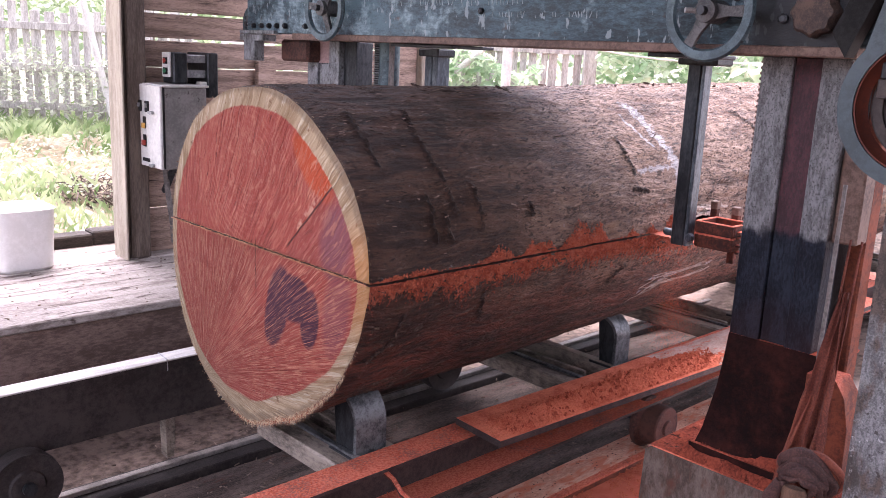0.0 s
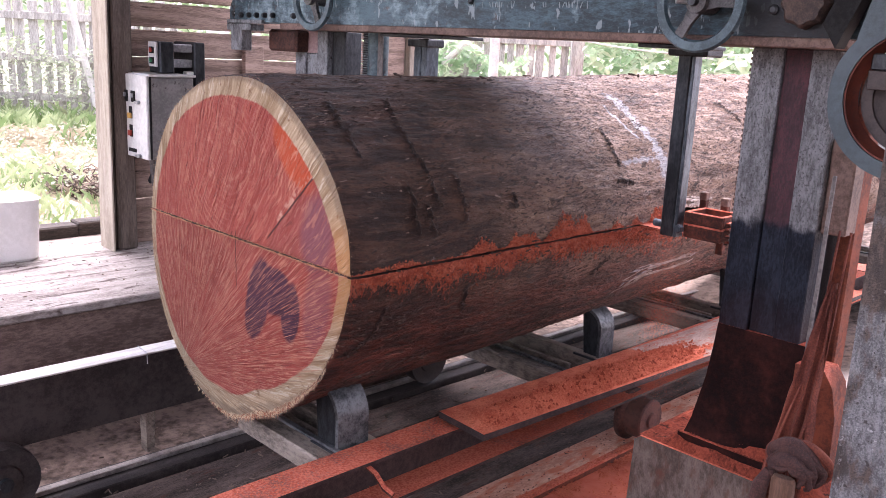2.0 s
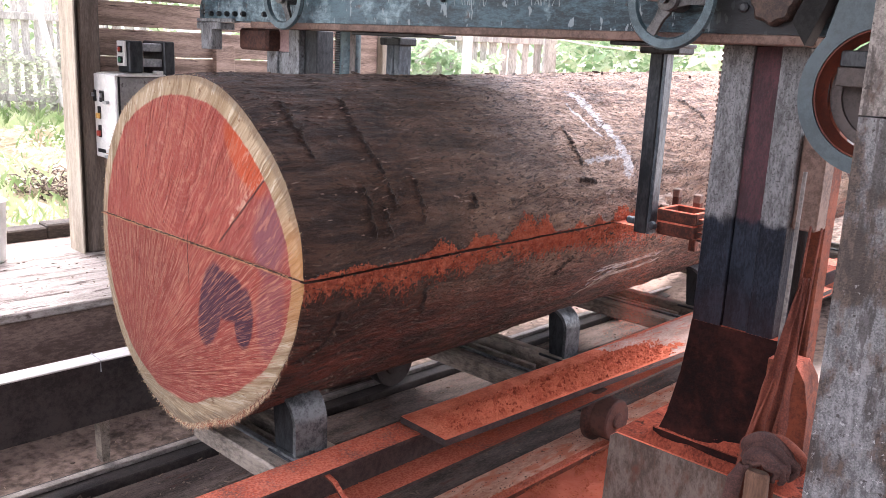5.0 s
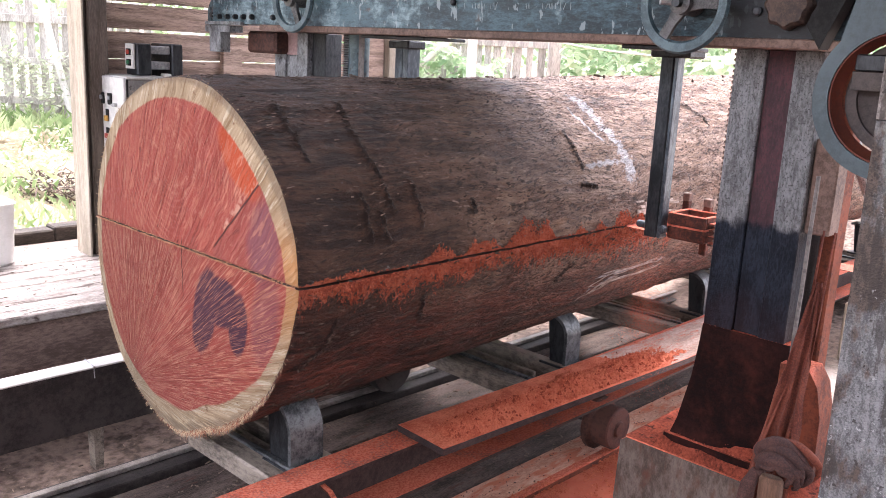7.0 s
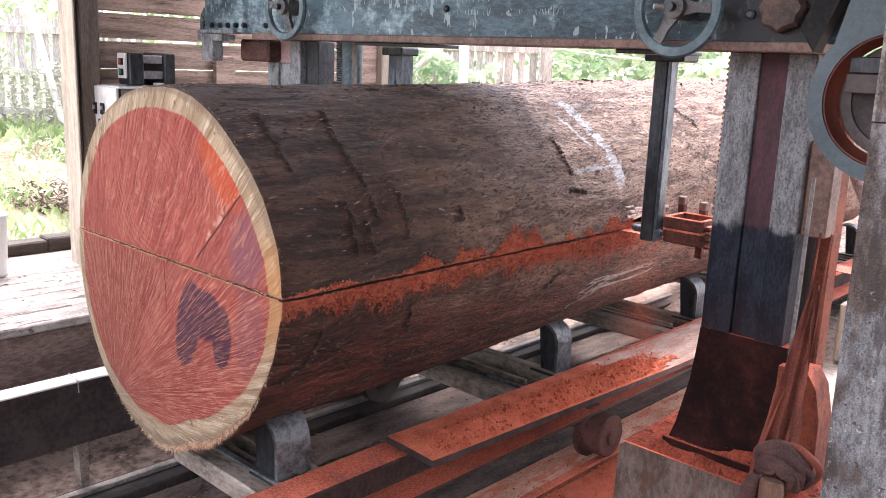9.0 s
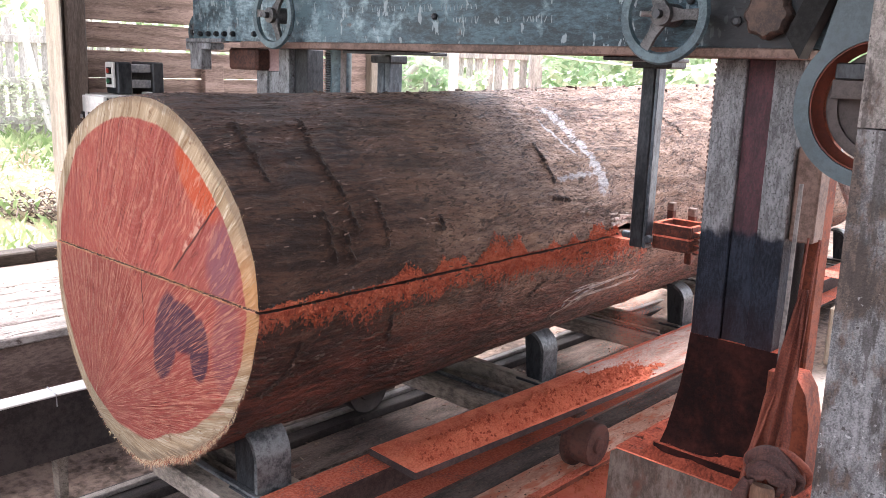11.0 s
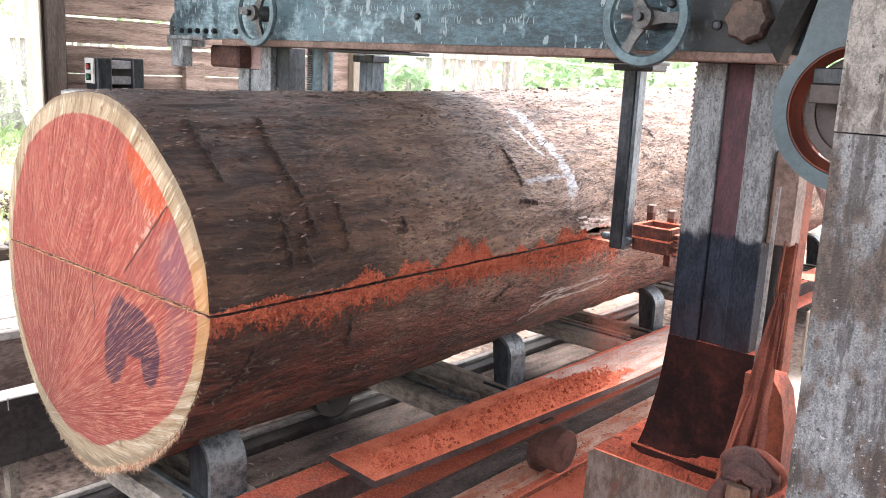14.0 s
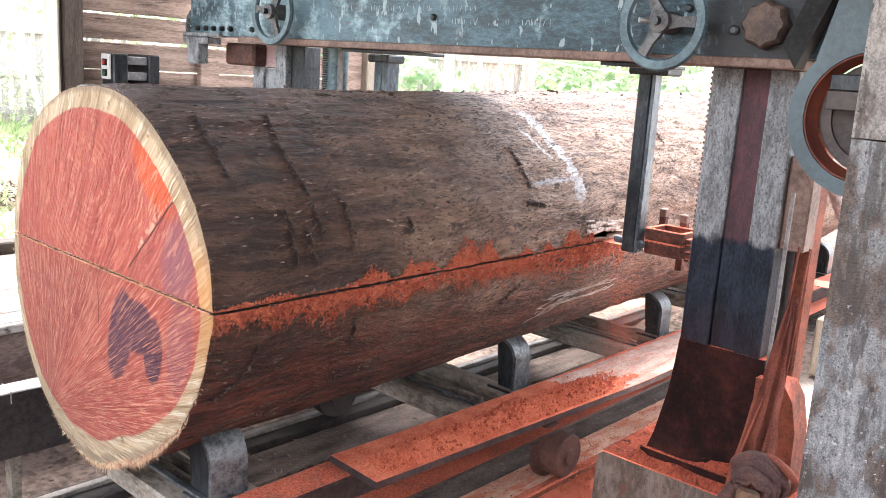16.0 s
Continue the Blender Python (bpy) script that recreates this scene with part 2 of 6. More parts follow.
M["twig"] = surf("dark_dry_twig", (0.045, 0.032, 0.025), (0.20, 0.15, 0.12), 3, 30, 0.9, 0, 0.1)
M["roof"] = surf("light_block_sheet", (0.10, 0.095, 0.09), (0.2, 0.19, 0.18), 3, 30, 0.7, 0.1, 0.1)
M["cable"] = surf("grey_cable", (0.10, 0.09, 0.085), (0.2, 0.18, 0.17), 30, 90, 0.7, 0, 0.1)
M["chip"] = surf("pale_wood_chip", (0.24, 0.19, 0.16), (0.50, 0.43, 0.38), 20, 90, 0.85, 0, 0.3)


def ground_material():
    """Packed earth and concrete: sawdust near the saw, litter outside."""
    n = Nodes("packed_floor")
    x, y, z = n.split()
    big, fine = n.noise(2.2, 6), n.noise(28, 5)
    fac = n.math("ADD", n.math("MULTIPLY", big, 0.5), n.math("MULTIPLY", fine, 0.5))
    col = n.mix(n.step(fac, 0.38, 0.62), (0.045, 0.032, 0.026), (0.195, 0.143, 0.118))
    outside = n.mix(n.step(n.noise(3, 6), 0.42, 0.6), (0.15, 0.14, 0.085), (0.44, 0.41, 0.32))
    far = n.math("MAXIMUM", n.step(y, 4.6, 5.0), n.math("MULTIPLY", n.step(x, 6.4, 7.4), n.step(y, 1.7, 1.2)))
    col = n.mix(far, col, outside)
    yard = n.math("MULTIPLY", n.step(n.math("ADD", x, n.math("MULTIPLY", big, 0.8)), 4.0, 4.7), n.step(n.math("ADD", y, n.math("MULTIPLY", fine, 0.2)), 1.8, 1.5))
    col = n.mix(yard, col, n.mix(n.step(fac, 0.40, 0.60), (0.27, 0.235, 0.20), (0.58, 0.53, 0.48)))
    near_saw = n.math("MULTIPLY", n.step(n.math("ADD", y, n.math("MULTIPLY", big, 0.25)), 1.96, 1.90), n.step(x, 0.9, 1.6))
    near_saw = n.math("MULTIPLY", n.math("MULTIPLY", near_saw, n.step(n.math("ADD", y, n.math("MULTIPLY", n.noise(4, 5), 0.9)), 0.75, 1.15)), n.step(x, 4.6, 3.4))
    dust = n.mix(n.noise(18, 5), DUST, DUST_PALE)
    col = n.mix(near_saw, col, dust)
    return n.done(col, 0.9, 0, n.math("ADD", big, fine), 0.6, 0.02, 0.25)


def bark_material():
    """Damp bark: long fibres along the trunk, pits and flakes, crusted seams, a pale wet streak and caked sawdust by the cut."""
    n = Nodes("wet_brown_bark")
    x, y, z = n.split()
    bent = n.join(x, n.math("ADD", y, n.math("MULTIPLY", n.noise(2.2, 3), 0.12)), n.math("ADD", z, n.math("MULTIPLY", n.noise(1.7, 3), 0.14)))

    def along_trunk(scale):
        m = n.make("ShaderNodeMapping")
        n.put(m.inputs["Vector"], bent)
        m.inputs["Scale"].default_value = scale
        return m.outputs[0]

    flake = n.noise(15, 9, along_trunk((0.22, 1.2, 1.2)), 0.70)
    broad = n.noise(6, 6, along_trunk((0.22, 2.6, 2.6)), 0.6)
    fibre = n.noise(46, 6, along_trunk((0.07, 1, 1)), 0.7)
    fine = n.noise(80, 6, along_trunk((0.25, 1, 1)), 0.75)
    pits = n.cells(48, along_trunk((0.5, 1, 1)))
    blot = n.noise(2.3, 5)
    fac = n.math("ADD", n.math("MULTIPLY", flake, 0.34), n.math("ADD", n.math("MULTIPLY", fine, 0.22), n.math("ADD", n.math("MULTIPLY", fibre, 0.28), n.math("MULTIPLY", broad, 0.16))))
    dark = n.mix(n.step(blot, 0.38, 0.62), (0.034, 0.018, 0.012), (0.070, 0.038, 0.025))
    light = n.mix(n.step(blot, 0.38, 0.62), (0.125, 0.062, 0.040), (0.225, 0.132, 0.086))
    col = n.mix(n.step(fac, 0.43, 0.58), dark, light)
    tan = n.math("MULTIPLY", n.step(broad, 0.50, 0.66), n.step(blot, 0.44, 0.6))
    col = n.mix(n.math("MULTIPLY", tan, 0.5), col, (0.27, 0.168, 0.105))
    along = n.math("ADD", x, n.math("MULTIPLY", n.noise(3.5, 6), 1.6))
    grey = n.math("MULTIPLY", n.step(along, 1.15, 2.3), n.step(n.noise(13, 7, along_trunk((0.3, 1.3, 1.3)), 0.7), 0.36, 0.60))
    col = n.mix(n.math("MULTIPLY", grey, 0.85), col, n.mix(n.step(fine, 0.3, 0.7), (0.15, 0.086, 0.062), (0.43, 0.305, 0.235)))
    # darker brown bark towards the sawn end
    near_end = n.math("MULTIPLY", n.step(along, 1.95, 1.10), 0.80)
    col = n.mix(near_end, col, n.mix(n.step(fac, 0.42, 0.60), (0.011, 0.005, 0.0038), (0.072, 0.033, 0.022)))
    # lower half redder and darker, the underside's shade put into the colour
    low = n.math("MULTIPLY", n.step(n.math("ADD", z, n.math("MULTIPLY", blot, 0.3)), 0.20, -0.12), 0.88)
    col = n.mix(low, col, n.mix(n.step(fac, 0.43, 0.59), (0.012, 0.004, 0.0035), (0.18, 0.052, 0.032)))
    col = n.mix(n.math("MULTIPLY", n.step(n.noise(30, 6, along_trunk((0.5, 1, 1))), 0.60, 0.68), 0.75), col, (0.014, 0.008, 0.006))
    # fine pits: relief shade put into the colour as well as the bump
    pit = n.step(n.noise(105, 4, along_trunk((0.4, 1, 1)), 0.6), 0.575, 0.60)
    col = n.mix(n.math("MULTIPLY", pit, n.math("SUBTRACT", 0.75, n.math("MULTIPLY", near_end, 0.5))), col, (0.012, 0.007, 0.0055))
    fleck = n.math("MULTIPLY", n.step(n.noise(90, 5, along_trunk((0.22, 1, 1)), 0.65), 0.40, 0.365), n.step(flake, 0.42, 0.55))
    col = n.mix(n.math("MULTIPLY", fleck, n.math("SUBTRACT", 0.6, n.math("MULTIPLY", near_end, 0.55))), col, n.mix(low, (0.44, 0.31, 0.23), (0.30, 0.11, 0.075)))
    crust = n.math("MULTIPLY", n.step(n.attr("crust"), 0.05, 0.5), n.step(n.noise(60, 5), 0.36, 0.52))
    col = n.mix(crust, col, (0.018, 0.010, 0.008))
    wet = n.step(n.math("ADD", n.attr("wet"), n.math("MULTIPLY", n.math("SUBTRACT", n.noise(38, 8, None, 0.75), 0.5), 3.0)), 0.35, 0.85)
    col = n.mix(n.math("MULTIPLY", wet, 0.66), col, n.mix(n.step(fine, 0.3, 0.7), (0.30, 0.31, 0.33), (0.66, 0.69, 0.73)))
    ragged = n.math("ADD", n.math("MULTIPLY", n.math("SUBTRACT", n.noise(75, 7, n.stretch((1.2, 1, 0.7)), 0.72), 0.5), 2.6), n.attr("dust"))
    dmask = n.step(ragged, 0.42, 0.72)
    col = n.mix(dmask, col, n.mix(n.step(n.noise(36, 5), 0.35, 0.65), (0.30, 0.062, 0.034), (0.54, 0.155, 0.088)))
    rough = n.math("ADD", n.math("MULTIPLY", fine, 0.45), 0.36)
    rough = n.math("MAXIMUM", rough, n.math("MULTIPLY", dmask, 0.9))
    h = n.math("ADD", n.math("ADD", n.math("ADD", fac, n.math("MULTIPLY", n.noise(210, 4), 0.10)), n.math("MULTIPLY", pits, 0.16)), n.math("MULTIPLY", dmask, n.math("MULTIPLY", n.noise(110, 3), 0.5)))
    h = n.math("SUBTRACT", h, n.math("MULTIPLY", pit, 0.10))
    return n.done(col, rough, 0, h, 1.0, 0.055, 0.28)


def end_grain_material():
    """Red heartwood in a pale sapwood ring, scored by the saw in a fan of fibres; y and z run from the pith circle's centre."""
    n = Nodes("red_end_grain")
    x, y, z = n.split()
    wob = n.math("SUBTRACT", n.noise(5, 3), 0.5)
    # fan of score marks around a point low on the far side
    top = n.step(z, 0.05, 0.066)
    fy = n.math("SUBTRACT", n.math("SUBTRACT", y, 0.36), n.math("MULTIPLY", top, 0.34))
    fz = n.math("ADD", n.math("ADD", z, 0.47), n.math("MULTIPLY", top, 0.55))
    ang, dist = n.math("ADD", n.math("ARCTAN2", fz, fy), n.math("MULTIPLY", n.math("SUBTRACT", n.noise(5, 2), 0.5), 0.035)), n.math("POWER", n.math("ADD", n.math("MULTIPLY", fy, fy), n.math("MULTIPLY", fz, fz)), 0.5)
    fan = n.join(n.math("MULTIPLY", ang, 1.0), n.math("MULTIPLY", dist, 0.014), n.math("MULTIPLY", top, 4.0))
    s1, s2 = n.noise(120, 6, fan, 0.8), n.noise(30, 5, fan, 0.7)
    s3 = n.noise(14, 8, None, 0.7)
    hair = n.noise(170, 3, n.join(ang, n.math("MULTIPLY", dist, 0.02), 3.0), 0.75)
    thread = n.noise(64, 4, n.join(ang, n.math("MULTIPLY", dist, 0.09), n.math("MULTIPLY", top, 6.0)), 0.65)
    thin_thread = n.noise(120, 3, n.join(ang, n.math("MULTIPLY", dist, 0.10), n.math("ADD", 9.0, n.math("MULTIPLY", top, 6.0))), 0.6)
    combed = n.math("SUBTRACT", 1.0, n.math("MULTIPLY", top, n.math("SUBTRACT", 0.30, n.math("MULTIPLY", n.step(y, -0.15, -0.30), 0.3))))
    # growth rings
    py, pz = n.math("SUBTRACT", y, 0.045), n.math("SUBTRACT", z, 0.295)
    pr = n.math("POWER", n.math("ADD", n.math("MULTIPLY", py, py), n.math("MULTIPLY", pz, pz)), 0.5)
    ring = n.math("SINE", n.math("MULTIPLY", n.math("ADD", pr, n.math("ADD", n.math("MULTIPLY", wob, 0.035), n.math("MULTIPLY", n.noise(22, 4), 0.012))), 300.0))
    heart = n.mix(n.step(s2, 0.30, 0.70), (0.36, 0.050, 0.034), (0.46, 0.088, 0.058))
    heart = n.mix(n.math("MULTIPLY", n.step(s3, 0.5, 0.66), 0.35), heart, (0.56, 0.17, 0.10))
    heart = n.mix(n.math("MULTIPLY", n.step(ring, 0.2, 1.0), n.math("MULTIPLY", n.step(n.noise(6, 3), 0.40, 0.65), n.math("ADD", 0.12, n.math("MULTIPLY", top, 0.28)))), heart, (0.62, 0.2, 0.13))
    heart = n.mix(n.math("MULTIPLY", n.step(s1, 0.55, 0.66), n.math("SUBTRACT", 0.85, n.math("MULTIPLY", top, 0.45))), heart, (0.68, 0.29, 0.20))
    heart = n.mix(n.math("MULTIPLY", n.step(hair, 0.56, 0.64), n.math("SUBTRACT", 0.6, n.math("MULTIPLY", top, 0.4))), heart, (0.74, 0.34, 0.22))
    heart = n.mix(n.math("MULTIPLY", n.step(hair, 0.45, 0.36), 0.85), heart, (0.19, 0.018, 0.011))
    heart = n.mix(n.step(s1, 0.42, 0.30), heart, (0.20, 0.024, 0.016))
    heart = n.mix(n.math("MULTIPLY", n.math("MULTIPLY", n.step(thread, 0.46, 0.34), 0.38), combed), heart, (0.20, 0.020, 0.013))
    fade = n.math("MULTIPLY", n.math("MULTIPLY", n.step(pr, 0.03, 0.09), n.step(pr, 0.32, 0.20)), top)
    heart = n.mix(n.math("MULTIPLY", n.math("MULTIPLY", n.step(ring, 0.1, 0.9), fade), n.math("MULTIPLY", n.step(n.noise(18, 5), 0.40, 0.64), 0.14)), heart, (0.66, 0.24, 0.165))
    heart = n.mix(n.math("MULTIPLY", n.math("MULTIPLY", n.step(n.noise(24, 6, None, 0.7), 0.54, 0.66), n.step(pr, 0.30, 0.08)), 0.5), heart, (0.70, 0.30, 0.21))
    gouge = n.step(n.noise(7, 5, n.join(n.math("MULTIPLY", ang, 6.0), n.math("MULTIPLY", dist, 2.2), 2.0), 0.6), 0.60, 0.66)
    heart = n.mix(n.math("MULTIPLY", n.math("MULTIPLY", gouge, n.step(hair, 0.52, 0.44)), 0.75), heart, (0.12, 0.012, 0.009))

    def blob(cy, cz, ry, rz, tilt, soft=0.25):
        a, b = n.math("SUBTRACT", y, cy), n.math("SUBTRACT", z, cz)
        c, s = math.cos(tilt), math.sin(tilt)
        u = n.math("ADD", n.math("MULTIPLY", a, c / ry), n.math("MULTIPLY", b, s / ry))
        v = n.math("ADD", n.math("MULTIPLY", a, -s / rz), n.math("MULTIPLY", b, c / rz))
        q = n.math("ADD", n.math("MULTIPLY", u, u), n.math("MULTIPLY", v, v))
        return n.step(n.math("ADD", q, n.math("MULTIPLY", n.math("SUBTRACT", n.noise(16, 5), 0.5), 0.6)), 1.0 + soft, 1.0 - soft)

    orange = blob(-0.305, 0.345, 0.058, 0.125, -0.85, 0.35)
    heart = n.mix(n.math("MULTIPLY", orange, 0.85), heart, (0.60, 0.085, 0.016))
    under = n.math("SUBTRACT", 1.0, n.math("MULTIPLY", n.step(hair, 0.54, 0.62), 0.4))
    lobes = n.math("MAXIMUM", blob(-0.118, -0.110, 0.060, 0.140, 0.27, 0.22), n.math("MAXIMUM", blob(-0.210, -0.065, 0.095, 0.075, 0.0, 0.22), blob(-0.292, -0.110, 0.046, 0.095, 0.12, 0.25)))
    heart = n.mix(n.math("MULTIPLY", lobes, under), heart, (0.070, 0.014, 0.040))
    blue = n.math("MAXIMUM", blob(-0.415, 0.148, 0.07, 0.11, 0.15, 0.6), n.math("MULTIPLY", blob(-0.42, -0.06, 0.06, 0.13, 0.2, 0.6), 0.5))
    heart = n.mix(n.math("MULTIPLY", n.math("MULTIPLY", blue, 0.8), under), heart, (0.17, 0.085, 0.13))
    bright = n.math("MAXIMUM", n.math("MULTIPLY", n.step(thread, 0.57, 0.64), 0.28), n.math("MULTIPLY", n.step(thin_thread, 0.565, 0.62), 0.55))
    bright = n.math("MULTIPLY", bright, n.math("SUBTRACT", 1.0, n.math("MULTIPLY", lobes, 0.55)))
    heart = n.mix(n.math("MULTIPLY", bright, n.math("MULTIPLY", combed, combed)), heart, (0.76, 0.33, 0.22))
    # darker wedge below the diagonal crack
    line = n.math("ADD", n.math("MULTIPLY", n.math("ADD", y, 0.149), 0.685), n.math("MULTIPLY", n.math("SUBTRACT", z, 0.07), 0.73))
    along = n.math("MULTIPLY", n.step(y, -0.16, -0.18), n.step(z, 0.05, 0.07))
    crack = n.math("MULTIPLY", n.step(n.math("ABSOLUTE", line), 0.005, 0.0015), along)
    wedge = n.math("MULTIPLY", n.math("MULTIPLY", n.step(line, 0.002, -0.002), along), 0.4)
    heart = n.mix(wedge, heart, (0.33, 0.075, 0.06))
    pale = n.math("MULTIPLY", n.math("MULTIPLY", n.step(line, -0.001, 0.004), n.step(line, 0.03, 0.012)), n.math("MULTIPLY", along, n.step(n.noise(22, 3), 0.5, 0.6)))
    heart = n.mix(pale, heart, (0.66, 0.33, 0.24))
    vert = n.math("MULTIPLY", n.step(n.math("ABSOLUTE", n.math("ADD", n.math("SUBTRACT", y, 0.005), n.math("MULTIPLY", wob, 0.02))), 0.003, 0.001), n.math("MULTIPLY", n.step(z, -0.12, -0.10), n.step(z, 0.09, 0.07)))
    heart = n.mix(n.math("MAXIMUM", crack, vert), heart, (0.10, 0.015, 0.01))
    # sapwood
    edge = n.math("ADD", n.math("MULTIPLY", wob, 0.02), n.math("MULTIPLY", n.math("SUBTRACT", s1, 0.5), 0.016))
    sap = n.step(n.math("ADD", n.attr("sap"), edge), -0.004, 0.003)
    sapc = n.mix(n.step(s2, 0.35, 0.65), (0.38, 0.255, 0.14), (0.60, 0.46, 0.30))
    sapc = n.mix(n.step(s1, 0.54, 0.66), sapc, (0.72, 0.63, 0.47))
    sapc = n.mix(n.math("MULTIPLY", n.step(s1, 0.44, 0.32), 0.8), sapc, (0.22, 0.12, 0.06))
    sapc = n.mix(n.step(n.noise(30, 4), 0.62, 0.72), sapc, (0.27, 0.15, 0.08))
    sapc = n.mix(n.math("MULTIPLY", n.step(thread, 0.46, 0.38), 0.6), sapc, (0.25, 0.14, 0.065))
    sapc = n.mix(n.math("MULTIPLY", n.step(thread, 0.56, 0.62), 0.6), sapc, (0.78, 0.70, 0.54))
    sapc = n.mix(n.math("MULTIPLY", n.step(n.math("ADD", n.attr("sap"), n.math("MULTIPLY", n.noise(14, 5), 0.03)), 0.052, 0.068), 0.7), sapc, (0.24, 0.17, 0.11))
    tint = n.math("MULTIPLY", n.step(y, -0.40, -0.50), n.step(n.math("ABSOLUTE", n.math("SUBTRACT", z, 0.05)), 0.22, 0.05))
    sapc = n.mix(n.math("MULTIPLY", tint, 0.7), sapc, (0.56, 0.24, 0.06))
    col = n.mix(sap, heart, sapc)
    h = n.math("ADD", n.math("MULTIPLY", s1, 0.8), n.math("ADD", n.math("MULTIPLY", hair, 0.6), n.math("MULTIPLY", s2, 0.4)))
    return n.done(col, 0.7, 0, h, 1.0, 0.03, 0.3)


def dust_material():
    """Loose orange sawdust."""
    n = Nodes("orange_sawdust")
    col = n.mix(n.step(n.math("ADD", n.math("MULTIPLY", n.noise(14, 6), 0.5), n.math("MULTIPLY", n.noise(150, 4), 0.5)), 0.36, 0.64), (0.38, 0.080, 0.043), (0.62, 0.182, 0.103))
    # specks put dark gaps and bright lit grains into the dust's colour
    col = n.mix(n.math("MULTIPLY", n.step(n.noise(230, 3), 0.57, 0.64), 0.35), col, (0.14, 0.022, 0.011))
    col = n.mix(n.math("MULTIPLY", n.step(n.noise(200, 3), 0.42, 0.36), 0.4), col, (0.74, 0.27, 0.14))
    return n.done(col, 0.95, 0, n.math("ADD", n.noise(160, 4), n.noise(60, 4)), 0.9, 0.008, 0.15)




def leaf_material(name, dark, light):
    """Thin leaves that pass half of the light."""
    n = Nodes(name)
    col = n.mix(n.step(n.noise(2.5, 4), 0.35, 0.65), dark, light)
    n.done(col, 0.5)
    thin, both = n.make("ShaderNodeBsdfTranslucent"), n.make("ShaderNodeMixShader")
    n.put(thin.inputs["Color"], col)
    both.inputs[0].default_value = 0.5
    n.tree.links.new(n.shader.outputs[0], both.inputs[1])
    n.tree.links.new(thin.outputs[0], both.inputs[2])
    n.tree.links.new(both.outputs[0], n.tree.nodes["Material Output"].inputs["Surface"])
    return n.mat


M["leaf"] = leaf_material("green_leaf", (0.24, 0.34, 0.18), (0.48, 0.56, 0.38))
M["leaf_big"] = leaf_material("bright_green_leaf", (0.22, 0.36, 0.19), (0.56, 0.64, 0.48))
M["grass"] = leaf_material("green_grass", (0.14, 0.22, 0.08), (0.42, 0.48, 0.28))
M["dry_grass"] = leaf_material("straw_grass", (0.34, 0.29, 0.20), (0.62, 0.56, 0.44))
M["vine"] = leaf_material("pale_vine_leaf", (0.26, 0.31, 0.20), (0.54, 0.57, 0.46))
M["ground"] = ground_material()
M["bark"] = bark_material()
M["end_grain"] = end_grain_material()
M["dust"] = dust_material()


# ---- mesh helpers ----
ORIGIN = {}


